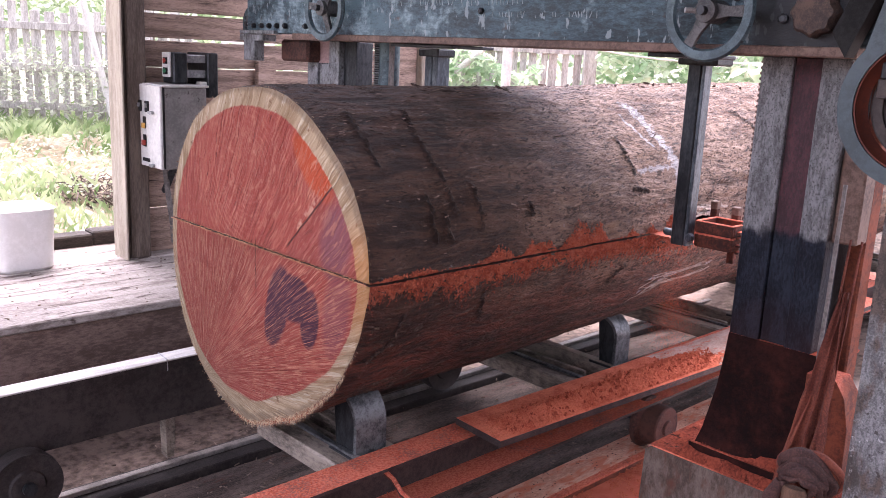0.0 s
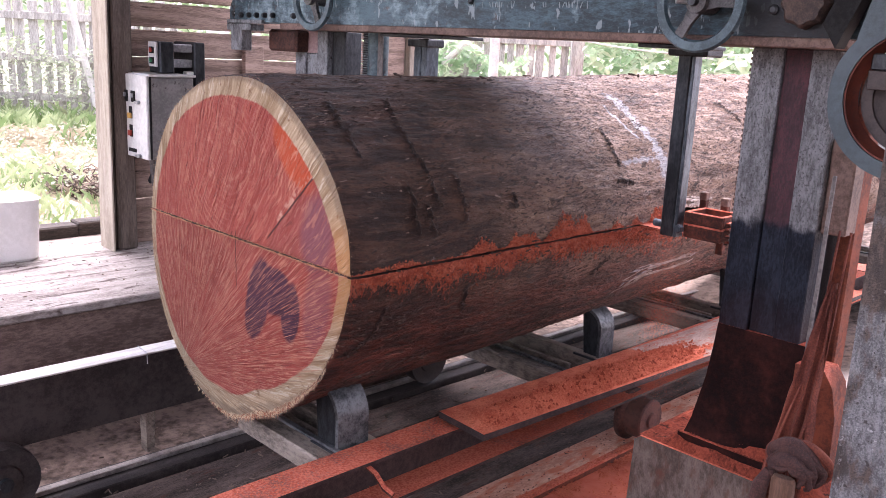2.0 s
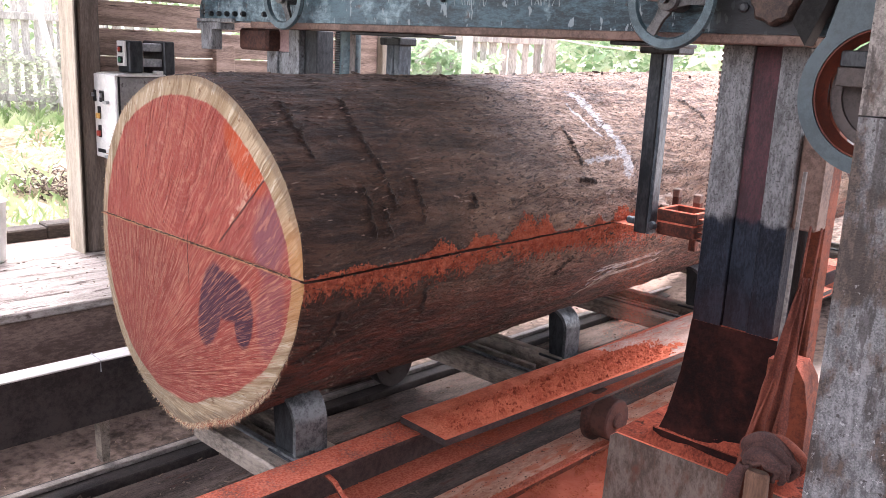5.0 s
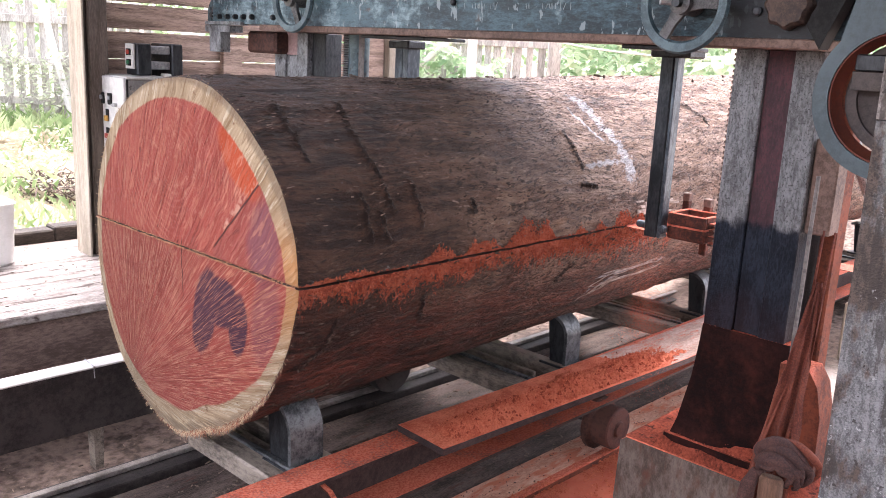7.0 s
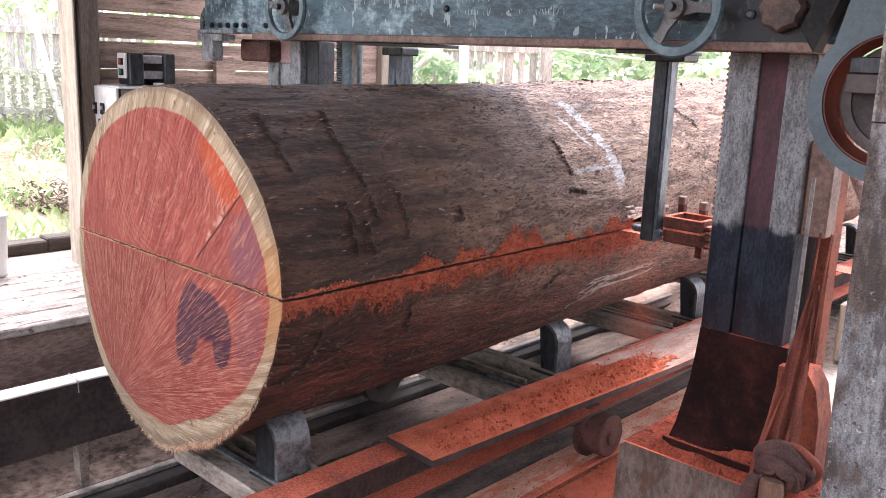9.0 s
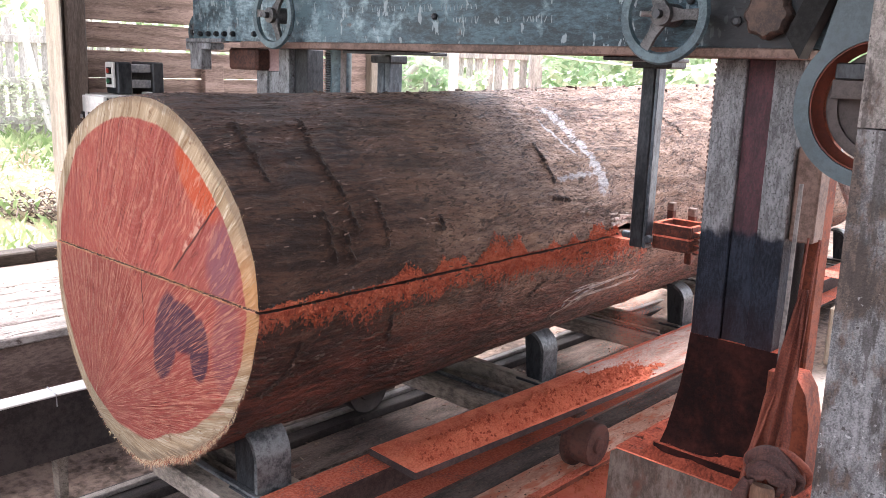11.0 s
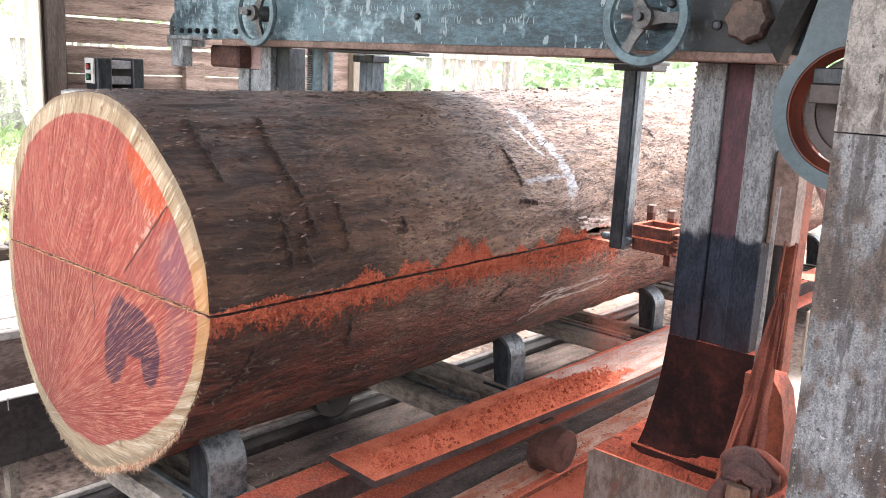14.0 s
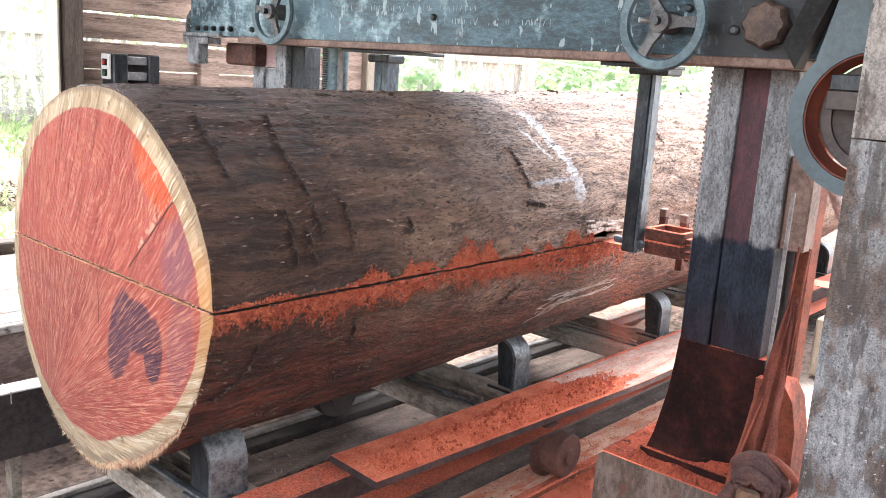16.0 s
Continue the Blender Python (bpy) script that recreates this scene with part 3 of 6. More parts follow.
class Shape:
    """Points and faces gathered for one mesh, in world metres."""

    def __init__(self):
        self.v, self.f = [], []

    def add(self, verts, faces):
        k = len(self.v)
        self.v += [tuple(p) for p in verts]
        self.f += [tuple(i + k for i in f) for f in faces]
        return self

    def box(self, x0, x1, y0, y1, z0, z1, bevel=0.004, turn=None):
        bm = bmesh.new()
        bmesh.ops.create_cube(bm, size=1.0)
        c = Vector(((x0 + x1) / 2, (y0 + y1) / 2, (z0 + z1) / 2))
        for p in bm.verts:
            p.co = Vector((p.co.x * (x1 - x0), p.co.y * (y1 - y0), p.co.z * (z1 - z0)))
        if bevel:
            bmesh.ops.bevel(bm, geom=bm.edges[:], offset=bevel, segments=1, affect="EDGES")
        m = Matrix.Translation(c) @ (turn.to_4x4() if turn else Matrix.Identity(4))
        bm.transform(m)
        bm.verts.index_update()
        self.add([p.co[:] for p in bm.verts], [[q.index for q in f.verts] for f in bm.faces])
        bm.free()
        return self

    def lathe(self, centre, axis, profile, n=32, closed=False, arc=(0, 2 * math.pi)):
        """Turns (radius, along) pairs about an axis; a closed profile makes a ring."""
        q = Vector((0, 0, 1)).rotation_difference(Vector(axis)).to_matrix()
        full = abs(arc[1] - arc[0]) > 6.28
        cols = n if full else n + 1
        k, m = len(self.v), len(profile)
        for i in range(cols):
            a = arc[0] + (arc[1] - arc[0]) * i / n
            for r, h in profile:
                self.v.append(tuple(Vector(centre) + q @ Vector((r * math.cos(a), r * math.sin(a), h))))
        for i in range(n):
            j = (i + 1) % cols
            for s in range(m if closed else m - 1):
                t = (s + 1) % m
                self.f.append((k + i * m + s, k + j * m + s, k + j * m + t, k + i * m + t))
        if not closed and full:
            self.f.append(tuple(k + i * m for i in range(n))[::-1])
            self.f.append(tuple(k + i * m + m - 1 for i in range(n)))
        return self

    def rod(self, a, b, r, n=12, r2=None):
        a, b = Vector(a), Vector(b)
        return self.lathe(a, (b - a).normalized(), [(r, 0), (r if r2 is None else r2, (b - a).length)], n)

    def pipe(self, pts, r, n=8, flat=1.0):
        pts = [Vector(p) for p in pts]
        k = len(self.v)
        for i, p in enumerate(pts):
            d = (pts[min(i + 1, len(pts) - 1)] - pts[max(i - 1, 0)]).normalized()
            side = d.cross(Vector((0.3, 0.2, 1))).normalized()
            up = side.cross(d)
            rr = r[i] if isinstance(r, list) else r
            for j in range(n):
                a = 2 * math.pi * j / n
                self.v.append(tuple(p + side * rr * math.cos(a) + up * rr * flat * math.sin(a)))
        for i in range(len(pts) - 1):
            for j in range(n):
                self.f.append((k + i * n + j, k + i * n + (j + 1) % n, k + (i + 1) * n + (j + 1) % n, k + (i + 1) * n + j))
        self.f.append(tuple(k + j for j in range(n))[::-1])
        self.f.append(tuple(k + (len(pts) - 1) * n + j for j in range(n)))
        return self

    def prism(self, outline, axis, a, b):
        """Extrudes a closed outline from a to b along an axis. The outline's pairs are the two other axes in xyz order."""
        def at(p, h):
            return {"x": (h, p[0], p[1]), "y": (p[0], h, p[1]), "z": (p[0], p[1], h)}[axis]
        n = len(outline)
        self.add([at(p, a) for p in outline] + [at(p, b) for p in outline],
                 [tuple(range(n))[::-1], tuple(range(n, 2 * n))] + [(i, (i + 1) % n, n + (i + 1) % n, n + i) for i in range(n)])
        return self


def mesh_of(name, shape, material, origin, sharp=35):
    me = bpy.data.meshes.new(name)
    ox, oy, oz = origin
    me.from_pydata([(x - ox, y - oy, z - oz) for x, y, z in shape.v], [], shape.f)
    me.update()
    bm = bmesh.new()
    bm.from_mesh(me)
    bmesh.ops.recalc_face_normals(bm, faces=bm.faces[:])
    bm.to_mesh(me)
    bm.free()
    me.shade_smooth()
    me.set_sharp_from_angle(angle=radians(sharp))
    me.materials.append(material)
    return me


def part(name, shape, material, parent, label="", sharp=35):
    """One mesh under a thing or a part."""
    ob = new(name, mesh_of(name, shape, material, ORIGIN[parent], sharp))
    ob.parent = parent
    ORIGIN[ob] = ORIGIN[parent]
    return tagged(ob, label)


def thing(name, base, label, category, group="", kind=""):
    ob = new(name)
    ob.empty_display_size = 0.1
    ob.location = base
    ORIGIN[ob] = base
    return tagged(ob, label, category, group, kind)


def solid(name, shape, material, base, label, category="", group="", kind="", sharp=35):
    """A thing or a piece of the setting that is one mesh."""
    ob = new(name, mesh_of(name, shape, material, base, sharp))
    ob.location = base
    ORIGIN[ob] = base
    return tagged(ob, label, category, group, kind)


def rnd(a, b):
    return random.uniform(a, b)


RIDERS, TURNING = [], []


def ground_and_shed():
    g = Shape()
    # a sheet to the horizon with gentle unevenness close by
    xs = [-600, -100, -20, -6] + [-3 + 0.25 * i for i in range(70)] + [16, 24, 60, 200, 700]
    ys = [-600, -100, -20, -6] + [-3 + 0.25 * i for i in range(80)] + [19, 26, 60, 200, 700]
    k = len(ys)
    for x in xs:
        for y in ys:
            inside = 0.6 < y < 4.5 and x < 7
            z = -0.02 + (0.012 if inside else 0.06) * noise.noise(Vector((x * 1.3, y * 1.3, 0)))
            out = min(max((y - 4.8) / 2.0, 0), 1) * 0.42
            out = max(out, min(max((x - 5.0) / 2.5, 0), 1) * 0.35)
            g.v.append((x, y, z + out))
    for i in range(len(xs) - 1):
        for j in range(k - 1):
            g.f.append((i * k + j, (i + 1) * k + j, (i + 1) * k + j + 1, i * k + j + 1))
    solid("ground", g, M["ground"], (0, 0, 0), "packed earth floor with orange sawdust and dry litter", "ground", kind="structure")
    # unseen roof, added and sized to block sky and sun over the saw
    r = Shape()
    for i in range(64):
        y0 = -2.4 + i * 0.11
        za, zb = 3.3 + 0.02 * (i % 2), 3.3 + 0.02 * ((i + 1) % 2)
        r.add([(-0.7, y0, za), (3.05, y0, za), (3.05, y0 + 0.11, zb), (-0.7, y0 + 0.11, zb)], [(0, 1, 2, 3)])
    solid("light_block_roof", r, M["roof"], (0, 0, 0), "unseen corrugated roof sheets added to block skylight over the saw", "roof", kind="structure")
    # unseen wall behind the camera, added to cut frontal sky light
    ws = thing("light_block_wall", (0.7, -1.9, 0), "unseen plank wall added behind to cut light from the near side", "wall", kind="structure")
    for i in range(13):
        part("plank", Shape().box(-1.2, 2.6, -1.93, -1.9, -0.02 + 0.255 * i, 0.23 + 0.255 * i, 0.003), M["wall_wood"], ws)
    led = thing("platform", (1.4, 3.9, 0), "low worn platform with pale top boards beside the track", "platform", kind="structure")
    part("front_face", Shape().box(-1.5, 8, 3.455, 3.52, -0.05, 0.462, 0.004), M["ledge_face"], led, "brown stained plank face")
    part("core", Shape().box(-1.5, 8, 3.53, 4.7, -0.05, 0.45, 0), M["ledge_face"], led)
    y = 3.44
    for w in (0.42, 0.36, 0.50):
        part("floor_board", Shape().box(-1.5, 8, y, y + w - 0.002, 0.462, 0.5 + rnd(-0.002, 0.002), 0.006), M["ledge"], led)
        y += w
    grit = Shape()
    for _ in range(170):
        x, yy = rnd(0.6, 2.1), 3.45 + 1.1 * rnd(0, 1) ** 0.8
        l, wd = rnd(0.002, 0.009), rnd(0.0008, 0.0022)
        grit.box(x - l, x + l, yy - wd, yy + wd, 0.4995, 0.5005 + rnd(0.001, 0.004), 0, Matrix.Rotation(rnd(0, 6.28), 3, "Z"))
    solid("platform_litter", grit, M["straw"], (1.4, 4.0, 0.5), "brown chips and crumbs on the platform boards", "litter", kind="stuff")
    cb = Shape()
    cb.box(-1.5, 1.80, 4.62, 4.74, 0.4, 0.566, 0.008).box(1.80, 2.25, 4.62, 4.74, 0.4, 0.578, 0.008)
    solid("curb", cb, M["curb"], (0, 4.65, 0.5), "dark low timber curb at the platform's edge", "curb", kind="structure")


def plank_wall():
    w = thing("wall_north", (2.9, 4.3, 0.5), "dark weathered wall of horizontal planks", "wall", kind="structure")
    edges = [0.5, 0.74, 0.98, 1.22, 1.47, 1.617, 1.752, 1.95, 2.2, 2.45, 2.7, 2.95, 3.28]
    for a, b in zip(edges, edges[1:]):
        gap = 0.012 if abs(b - 1.752) < 0.01 or abs(b - 1.617) < 0.01 else 0.003
        y = 4.33 + rnd(-0.004, 0.004)
        part("plank", Shape().box(1.90, 3.62, y, y + 0.03, a + 0.002, b - gap, 0.004, Matrix.Rotation(rnd(-0.003, 0.003), 3, "Y")), M["wall_wood"], w)
    part("upright", Shape().box(3.62, 3.80, 4.28, 4.36, 0.5, 3.28, 0.006), M["wall_wood"], w)
    part("upright", Shape().box(3.805, 3.9, 4.24, 4.36, 0.5, 3.0, 0.006), M["pale_wood"], w, "paler timber upright")
    part("batten", Shape().box(2.62, 2.74, 4.28, 4.32, 0.5, 1.55, 0.004), M["wall_wood"], w)
    part("batten", Shape().box(1.95, 3.6, 4.295, 4.322, 1.30, 1.33, 0.003), M["wall_wood"], w)
    p = thing("post", (1.87, 4.29, 0.5), "rough brown timber post on the platform", "post", kind="structure")
    part("post_body", Shape().box(1.845, 1.945, 4.22, 4.36, 0.5, 3.28, 0.008), M["post_wood"], p)
    part("facing_board", Shape().box(1.818, 1.843, 4.235, 4.36, 0.5, 3.28, 0.004), M["post_wood"], p)
    part("corner_strip", Shape().box(1.808, 1.8175, 4.20, 4.36, 0.5, 3.28, 0.002), M["pale_wood"], p, "pale weathered strip on the post's corner")


def rails():
    solid("rail_sleeper", Shape().box(-1.5, 9, 2.80, 2.95, -0.03, 0.016, 0.004), M["far_channel"], (2.5, 2.87, -0.02), "dark timber under the far rail", "sleeper", kind="structure")
    f = Shape().box(-1.5, 9, 2.872, 2.908, 0.0162, 0.034, 0.003)
    solid("rail", f, M["rail"], (2.5, 2.87, 0.0), "worn steel rail laid on the floor", "rail", "carriage rails", "structure")
    solid("track_sill", Shape().box(-1.5, 9, 1.838, 1.975, -0.03, 0.004, 0.006), M["sill"], (2.5, 1.9, 0), "smooth pinkish sill board along the track", "sill", kind="structure")
    n = Shape().box(-1.5, 9, 1.795, 1.836, -0.03, 0.008, 0.006)
    solid("rail", n, M["rib"], (2.5, 1.85, 0.0), "steel rail covered in red sawdust", "rail", "carriage rails", "structure")
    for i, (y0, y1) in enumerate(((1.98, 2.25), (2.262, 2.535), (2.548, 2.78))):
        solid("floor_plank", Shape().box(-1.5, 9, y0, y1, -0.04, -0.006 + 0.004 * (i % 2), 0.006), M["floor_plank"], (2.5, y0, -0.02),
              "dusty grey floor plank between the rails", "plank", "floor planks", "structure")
    c = [(-1.0 + 0.35 * i, 2.30 + 0.02 * noise.noise(Vector((i * 0.7, 3, 1))), 0.004) for i in range(26)]
    solid("ground_cable", Shape().pipe(c, 0.005, 6), M["black"], (2.5, 2.3, 0), "thin dark cable lying along the floor", "cable")
    lit = Shape()
    for i in range(900):
        x, y = rnd(0.8, 5), rnd(1.95, 3.3)
        a, l = rnd(0, 6.28), rnd(0.003, 0.012)
        h = rnd(0.001, 0.005)
        lit.box(x - l, x + l, y - 0.0018, y + 0.0018, 0, h, 0, Matrix.Rotation(a, 3, "Z") @ Matrix.Rotation(rnd(-0.3, 0.3), 3, "Y"))
    solid("wood_litter", lit, M["straw"], (2.5, 2.5, 0), "scattered splinters and chips on the floor", "litter", kind="stuff")


def rail_sawdust():
    s = Shape()
    for _ in range(9000):
        x = rnd(1.3, 4.2)
        y = random.gauss(1.765, 0.035) if rnd(0, 1) < 0.6 else rnd(1.45, 1.80)
        if noise.noise(Vector((x * 6, y * 16, 2))) < rnd(-0.4, 0.3):
            continue
        z = 0.008 if 1.795 < y < 1.836 else -0.012
        e = rnd(0.002, 0.0075)
        p = Vector((x, y, z))
        c = [Vector((rnd(0.6, 1.2) * e, 0, 0)), Vector((-rnd(0.6, 1.2) * e, 0, 0)), Vector((0, rnd(0.6, 1.2) * e, 0)), Vector((0, -rnd(0.6, 1.2) * e, 0)), Vector((0, 0, rnd(0.6, 1.2) * e))]
        s.add([p + q for q in c], [(0, 2, 4), (2, 1, 4), (1, 3, 4), (3, 0, 4)])
    solid("floor_sawdust", s, M["dust"], (2.6, 1.75, 0.0), "lumpy orange sawdust spilt along the rail", "sawdust", kind="stuff", sharp=80)
    d = Shape()
    for _ in range(260):
        x, y = rnd(1.6, 4.0), rnd(1.84, 1.975)
        e = rnd(0.0008, 0.0020)
        d.box(x - e * rnd(1, 3), x + e, y - e, y + e, 0.003, 0.0045 + e, 0, Matrix.Rotation(rnd(0, 6.28), 3, "Z"))
    solid("bark_specks", d, M["bark_scrap"], (2.6, 1.9, 0.004), "dark bark specks on the pale sill board", "litter", kind="stuff")


# darker sawdust for some plank lumps, painting the shade between clumps
M["lump_shade_dust"] = surf("lump_shade_sawdust", (0.17, 0.032, 0.018), (0.36, 0.082, 0.044), 30, 160, 0.95, 0, 0.5, spec=0.1)
M["sill"] = surf("pinkish_worn_board", (0.40, 0.18, 0.115), (0.68, 0.40, 0.29), 5, 90, 0.85, 0, 0.35, (0.5, 1.6, 1), (0.50, 0.15, 0.08), (0.46, 0.62))
M["bare"] = surf("dusty_bare_board", (0.26, 0.165, 0.13), (0.50, 0.36, 0.30), 9, 110, 0.8, 0, 0.3, (0.6, 2, 1), (0.42, 0.12, 0.07), (0.52, 0.66))
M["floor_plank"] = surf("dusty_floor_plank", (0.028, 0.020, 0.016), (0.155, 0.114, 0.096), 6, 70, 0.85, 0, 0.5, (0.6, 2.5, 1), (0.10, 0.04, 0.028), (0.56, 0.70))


# seams, pale streaks and splits on the trunk: (x, angle about the trunk's axis)
CRUST = [[(1.751, 2.091), (1.723, 2.318), (1.728, 2.485), (1.742, 2.653), (1.755, 2.765)], [(1.846, 2.639), (1.848, 2.752), (1.85, 2.852)], [(1.538, 2.096), (1.522, 2.252), (1.521, 2.385), (1.522, 2.47)], [(1.651, 2.658), (1.653, 2.768), (1.655, 2.878)], [(1.704, 2.77), (1.712, 2.891)], [(2.66, 2.431), (2.661, 2.561), (2.663, 2.69)], [(2.642, 2.782), (2.725, 2.811)], [(1.55, -3.037), (1.524, -2.852), (1.441, -2.769)], [(1.877, -3.052), (1.884, -2.893)], [(2.066, 2.778), (2.08, 2.83)], [(2.616, -3.007), (2.534, -2.91)], [(3.637, 2.225), (3.676, 2.354), (3.685, 2.467)]]
WET = [[(2.918, 2.122), (2.921, 2.312), (2.938, 2.473), (2.962, 2.643), (2.967, 2.768)], [(2.69, 2.67), (2.806, 2.675), (2.943, 2.67)], [(2.805, 2.218), (2.829, 2.379), (2.864, 2.51)]]
SPLIT = [[(2.837, -2.808), (3.041, -2.801), (3.346, -2.812)], [(2.818, -2.667), (2.999, -2.801)]]
CY, CZ, KERF, FACE_X = 2.315, 0.93, 0.988, 1.41


def near_line(lines, x, a):
    best = 9.0
    for line in lines:
        for (x0, a0), (x1, a1) in zip(line, line[1:]):
            ux, ua = x1 - x0, (a1 - a0) * 0.56
            px, pa = x - x0, (a - a0) * 0.56
            t = max(0.0, min(1.0, (px * ux + pa * ua) / (ux * ux + ua * ua + 1e-9)))
            best = min(best, math.hypot(px - t * ux, pa - t * ua))
    return best


# the trunk is not round: degrees about its axis, radius, thickness of the sapwood
SECTION = [(-173, 0.553, 0.052), (-154, 0.522, 0.055), (-133, 0.496, 0.066), (-107, 0.500, 0.078), (-82, 0.560, 0.085), (-64, 0.577, 0.062),
           (-41, 0.586, 0.042), (-18, 0.579, 0.036), (6, 0.572, 0.038), (45, 0.580, 0.050), (66, 0.565, 0.060), (85, 0.555, 0.063), (107, 0.566, 0.073),
           (130, 0.566, 0.076), (150, 0.583, 0.080), (163, 0.586, 0.072), (174, 0.576, 0.056)]


def section(a):
    """Radius and sapwood at an angle, eased between the entries."""
    d = math.degrees(a)
    rows = [(SECTION[-1][0] - 360, *SECTION[-1][1:])] + SECTION + [(SECTION[0][0] + 360, *SECTION[0][1:])]
    for p, q in zip(rows, rows[1:]):
        if p[0] <= d <= q[0]:
            t = (d - p[0]) / (q[0] - p[0])
            t = 0.5 * t + 0.5 * t * t * (3 - 2 * t)
            return p[1] + (q[1] - p[1]) * t, p[2] + (q[2] - p[2]) * t
    return rows[0][1], rows[0][2]


# sawdust caked above the cut: from, to, height
CAKED = [(1.44, 1.66, 0.018), (1.84, 1.97, 0.050), (2.05, 2.17, 0.045), (2.23, 2.45, 0.068), (2.605, 2.63, 0.052), (2.725, 2.745, 0.056), (2.84, 3.02, 0.056)]


def trunk_radius(x, a):
    """Radius with bumps, and the marks: crust, wet, dust."""
    p = Vector((x * 1.1, math.cos(a) * 1.6, math.sin(a) * 1.6))
    r = section(a)[0] + 0.010 * noise.noise(p) * min(1, (x - 1.3) / 0.4)
    q = Vector((x * 3.0, math.cos(a) * 13, math.sin(a) * 13))
    edge = min(1.0, 0.2 + (x - FACE_X) / 0.12)
    r -= 0.023 * max(0.0, math.sin(a)) ** 3 * min(1.0, max(0.0, x - 1.55) / 1.4)
    r += edge * 0.005 * noise.noise(q) + edge * (0.0045 * noise.noise(q * 2.3) + 0.003 * noise.noise(q * 5.2))
    b = a if a > -math.pi / 2 else a + 2 * math.pi
    rough_far = min(max((x - 3.2) / 0.8, 0), 1)
    r += rough_far * 0.014 * noise.noise(Vector((x * 9, math.cos(a) * 7, math.sin(a) * 7)))
    if 1.2 < b < 4.4:
        w = 0.012 * noise.noise(Vector((x * 30, b * 17, 5)))
        dc = near_line(CRUST, x + w, b if b <= math.pi else b - 2 * math.pi) if x < 3.8 else 9
        dw = near_line(WET, x + w, b) if 2.4 < x < 3.1 and b < math.pi else 9
        ds = near_line(SPLIT, x, b - 2 * math.pi) if 2.7 < x < 3.4 and b > math.pi else 9
    else:
        dc = dw = ds = 9
    crust = max(0.0, 1 - dc / 0.013)
    wet = max(0.0, 1 - dw / 0.018, 1.0 - near_line(WET[:1], x + 2 * w, b) / 0.055 if dw < 9 else 0)
    r += crust * (0.008 + 0.016 * noise.noise(Vector((x * 90, b * 50, 0))))
    if ds < 0.012:
        r += 0.008 * (1 - ds / 0.012)
        wet = max(wet, 0.9 * (1 - ds / 0.012))
    if x < 1.46:
        r -= 0.006 * (1 - (x - FACE_X) / 0.05)
    # sawdust: ragged tongues above the cut on the near side, a broad coat below
    z = CZ + 0.02 * (x - FACE_X) + r * math.sin(a)
    dust = 0.0
    if math.cos(a) < 0 and x < 3.3:
        h = z - KERF
        rag = noise.noise(Vector((x * 11, 2, 0))) + 0.4 * noise.noise(Vector((x * 29, 7, 0)))
        tall = 0.007
        for x0, x1, high in CAKED:
            if x0 - 0.03 < x < x1 + 0.03:
                side = min(1.0, (x - x0 + 0.03) / 0.05, (x1 + 0.03 - x) / 0.05)
                tall = max(tall, high * side)
        if h >= 0:
            top = max(0.006, tall * (0.95 + 0.75 * rag))
            dust = max(0.0, min(0.95, 1.30 - 0.95 * h / top))
        else:
            deep = 0.085 + 0.05 * rag + 0.05 * noise.noise(Vector((x * 3, 9, 0))) + max(0, (x - 2.4)) * 0.10
            dust = max(0.0, min(0.92, 1.08 + 0.75 * h / deep))
            dust = max(dust, 0.30 * max(0, min(1, 1 + h / 0.35)) * (0.6 + rag))
    r += dust * (0.004 + 0.011 * max(0, noise.noise(Vector((x * 55, b * 30, 3)))))
    return r, crust, wet, dust


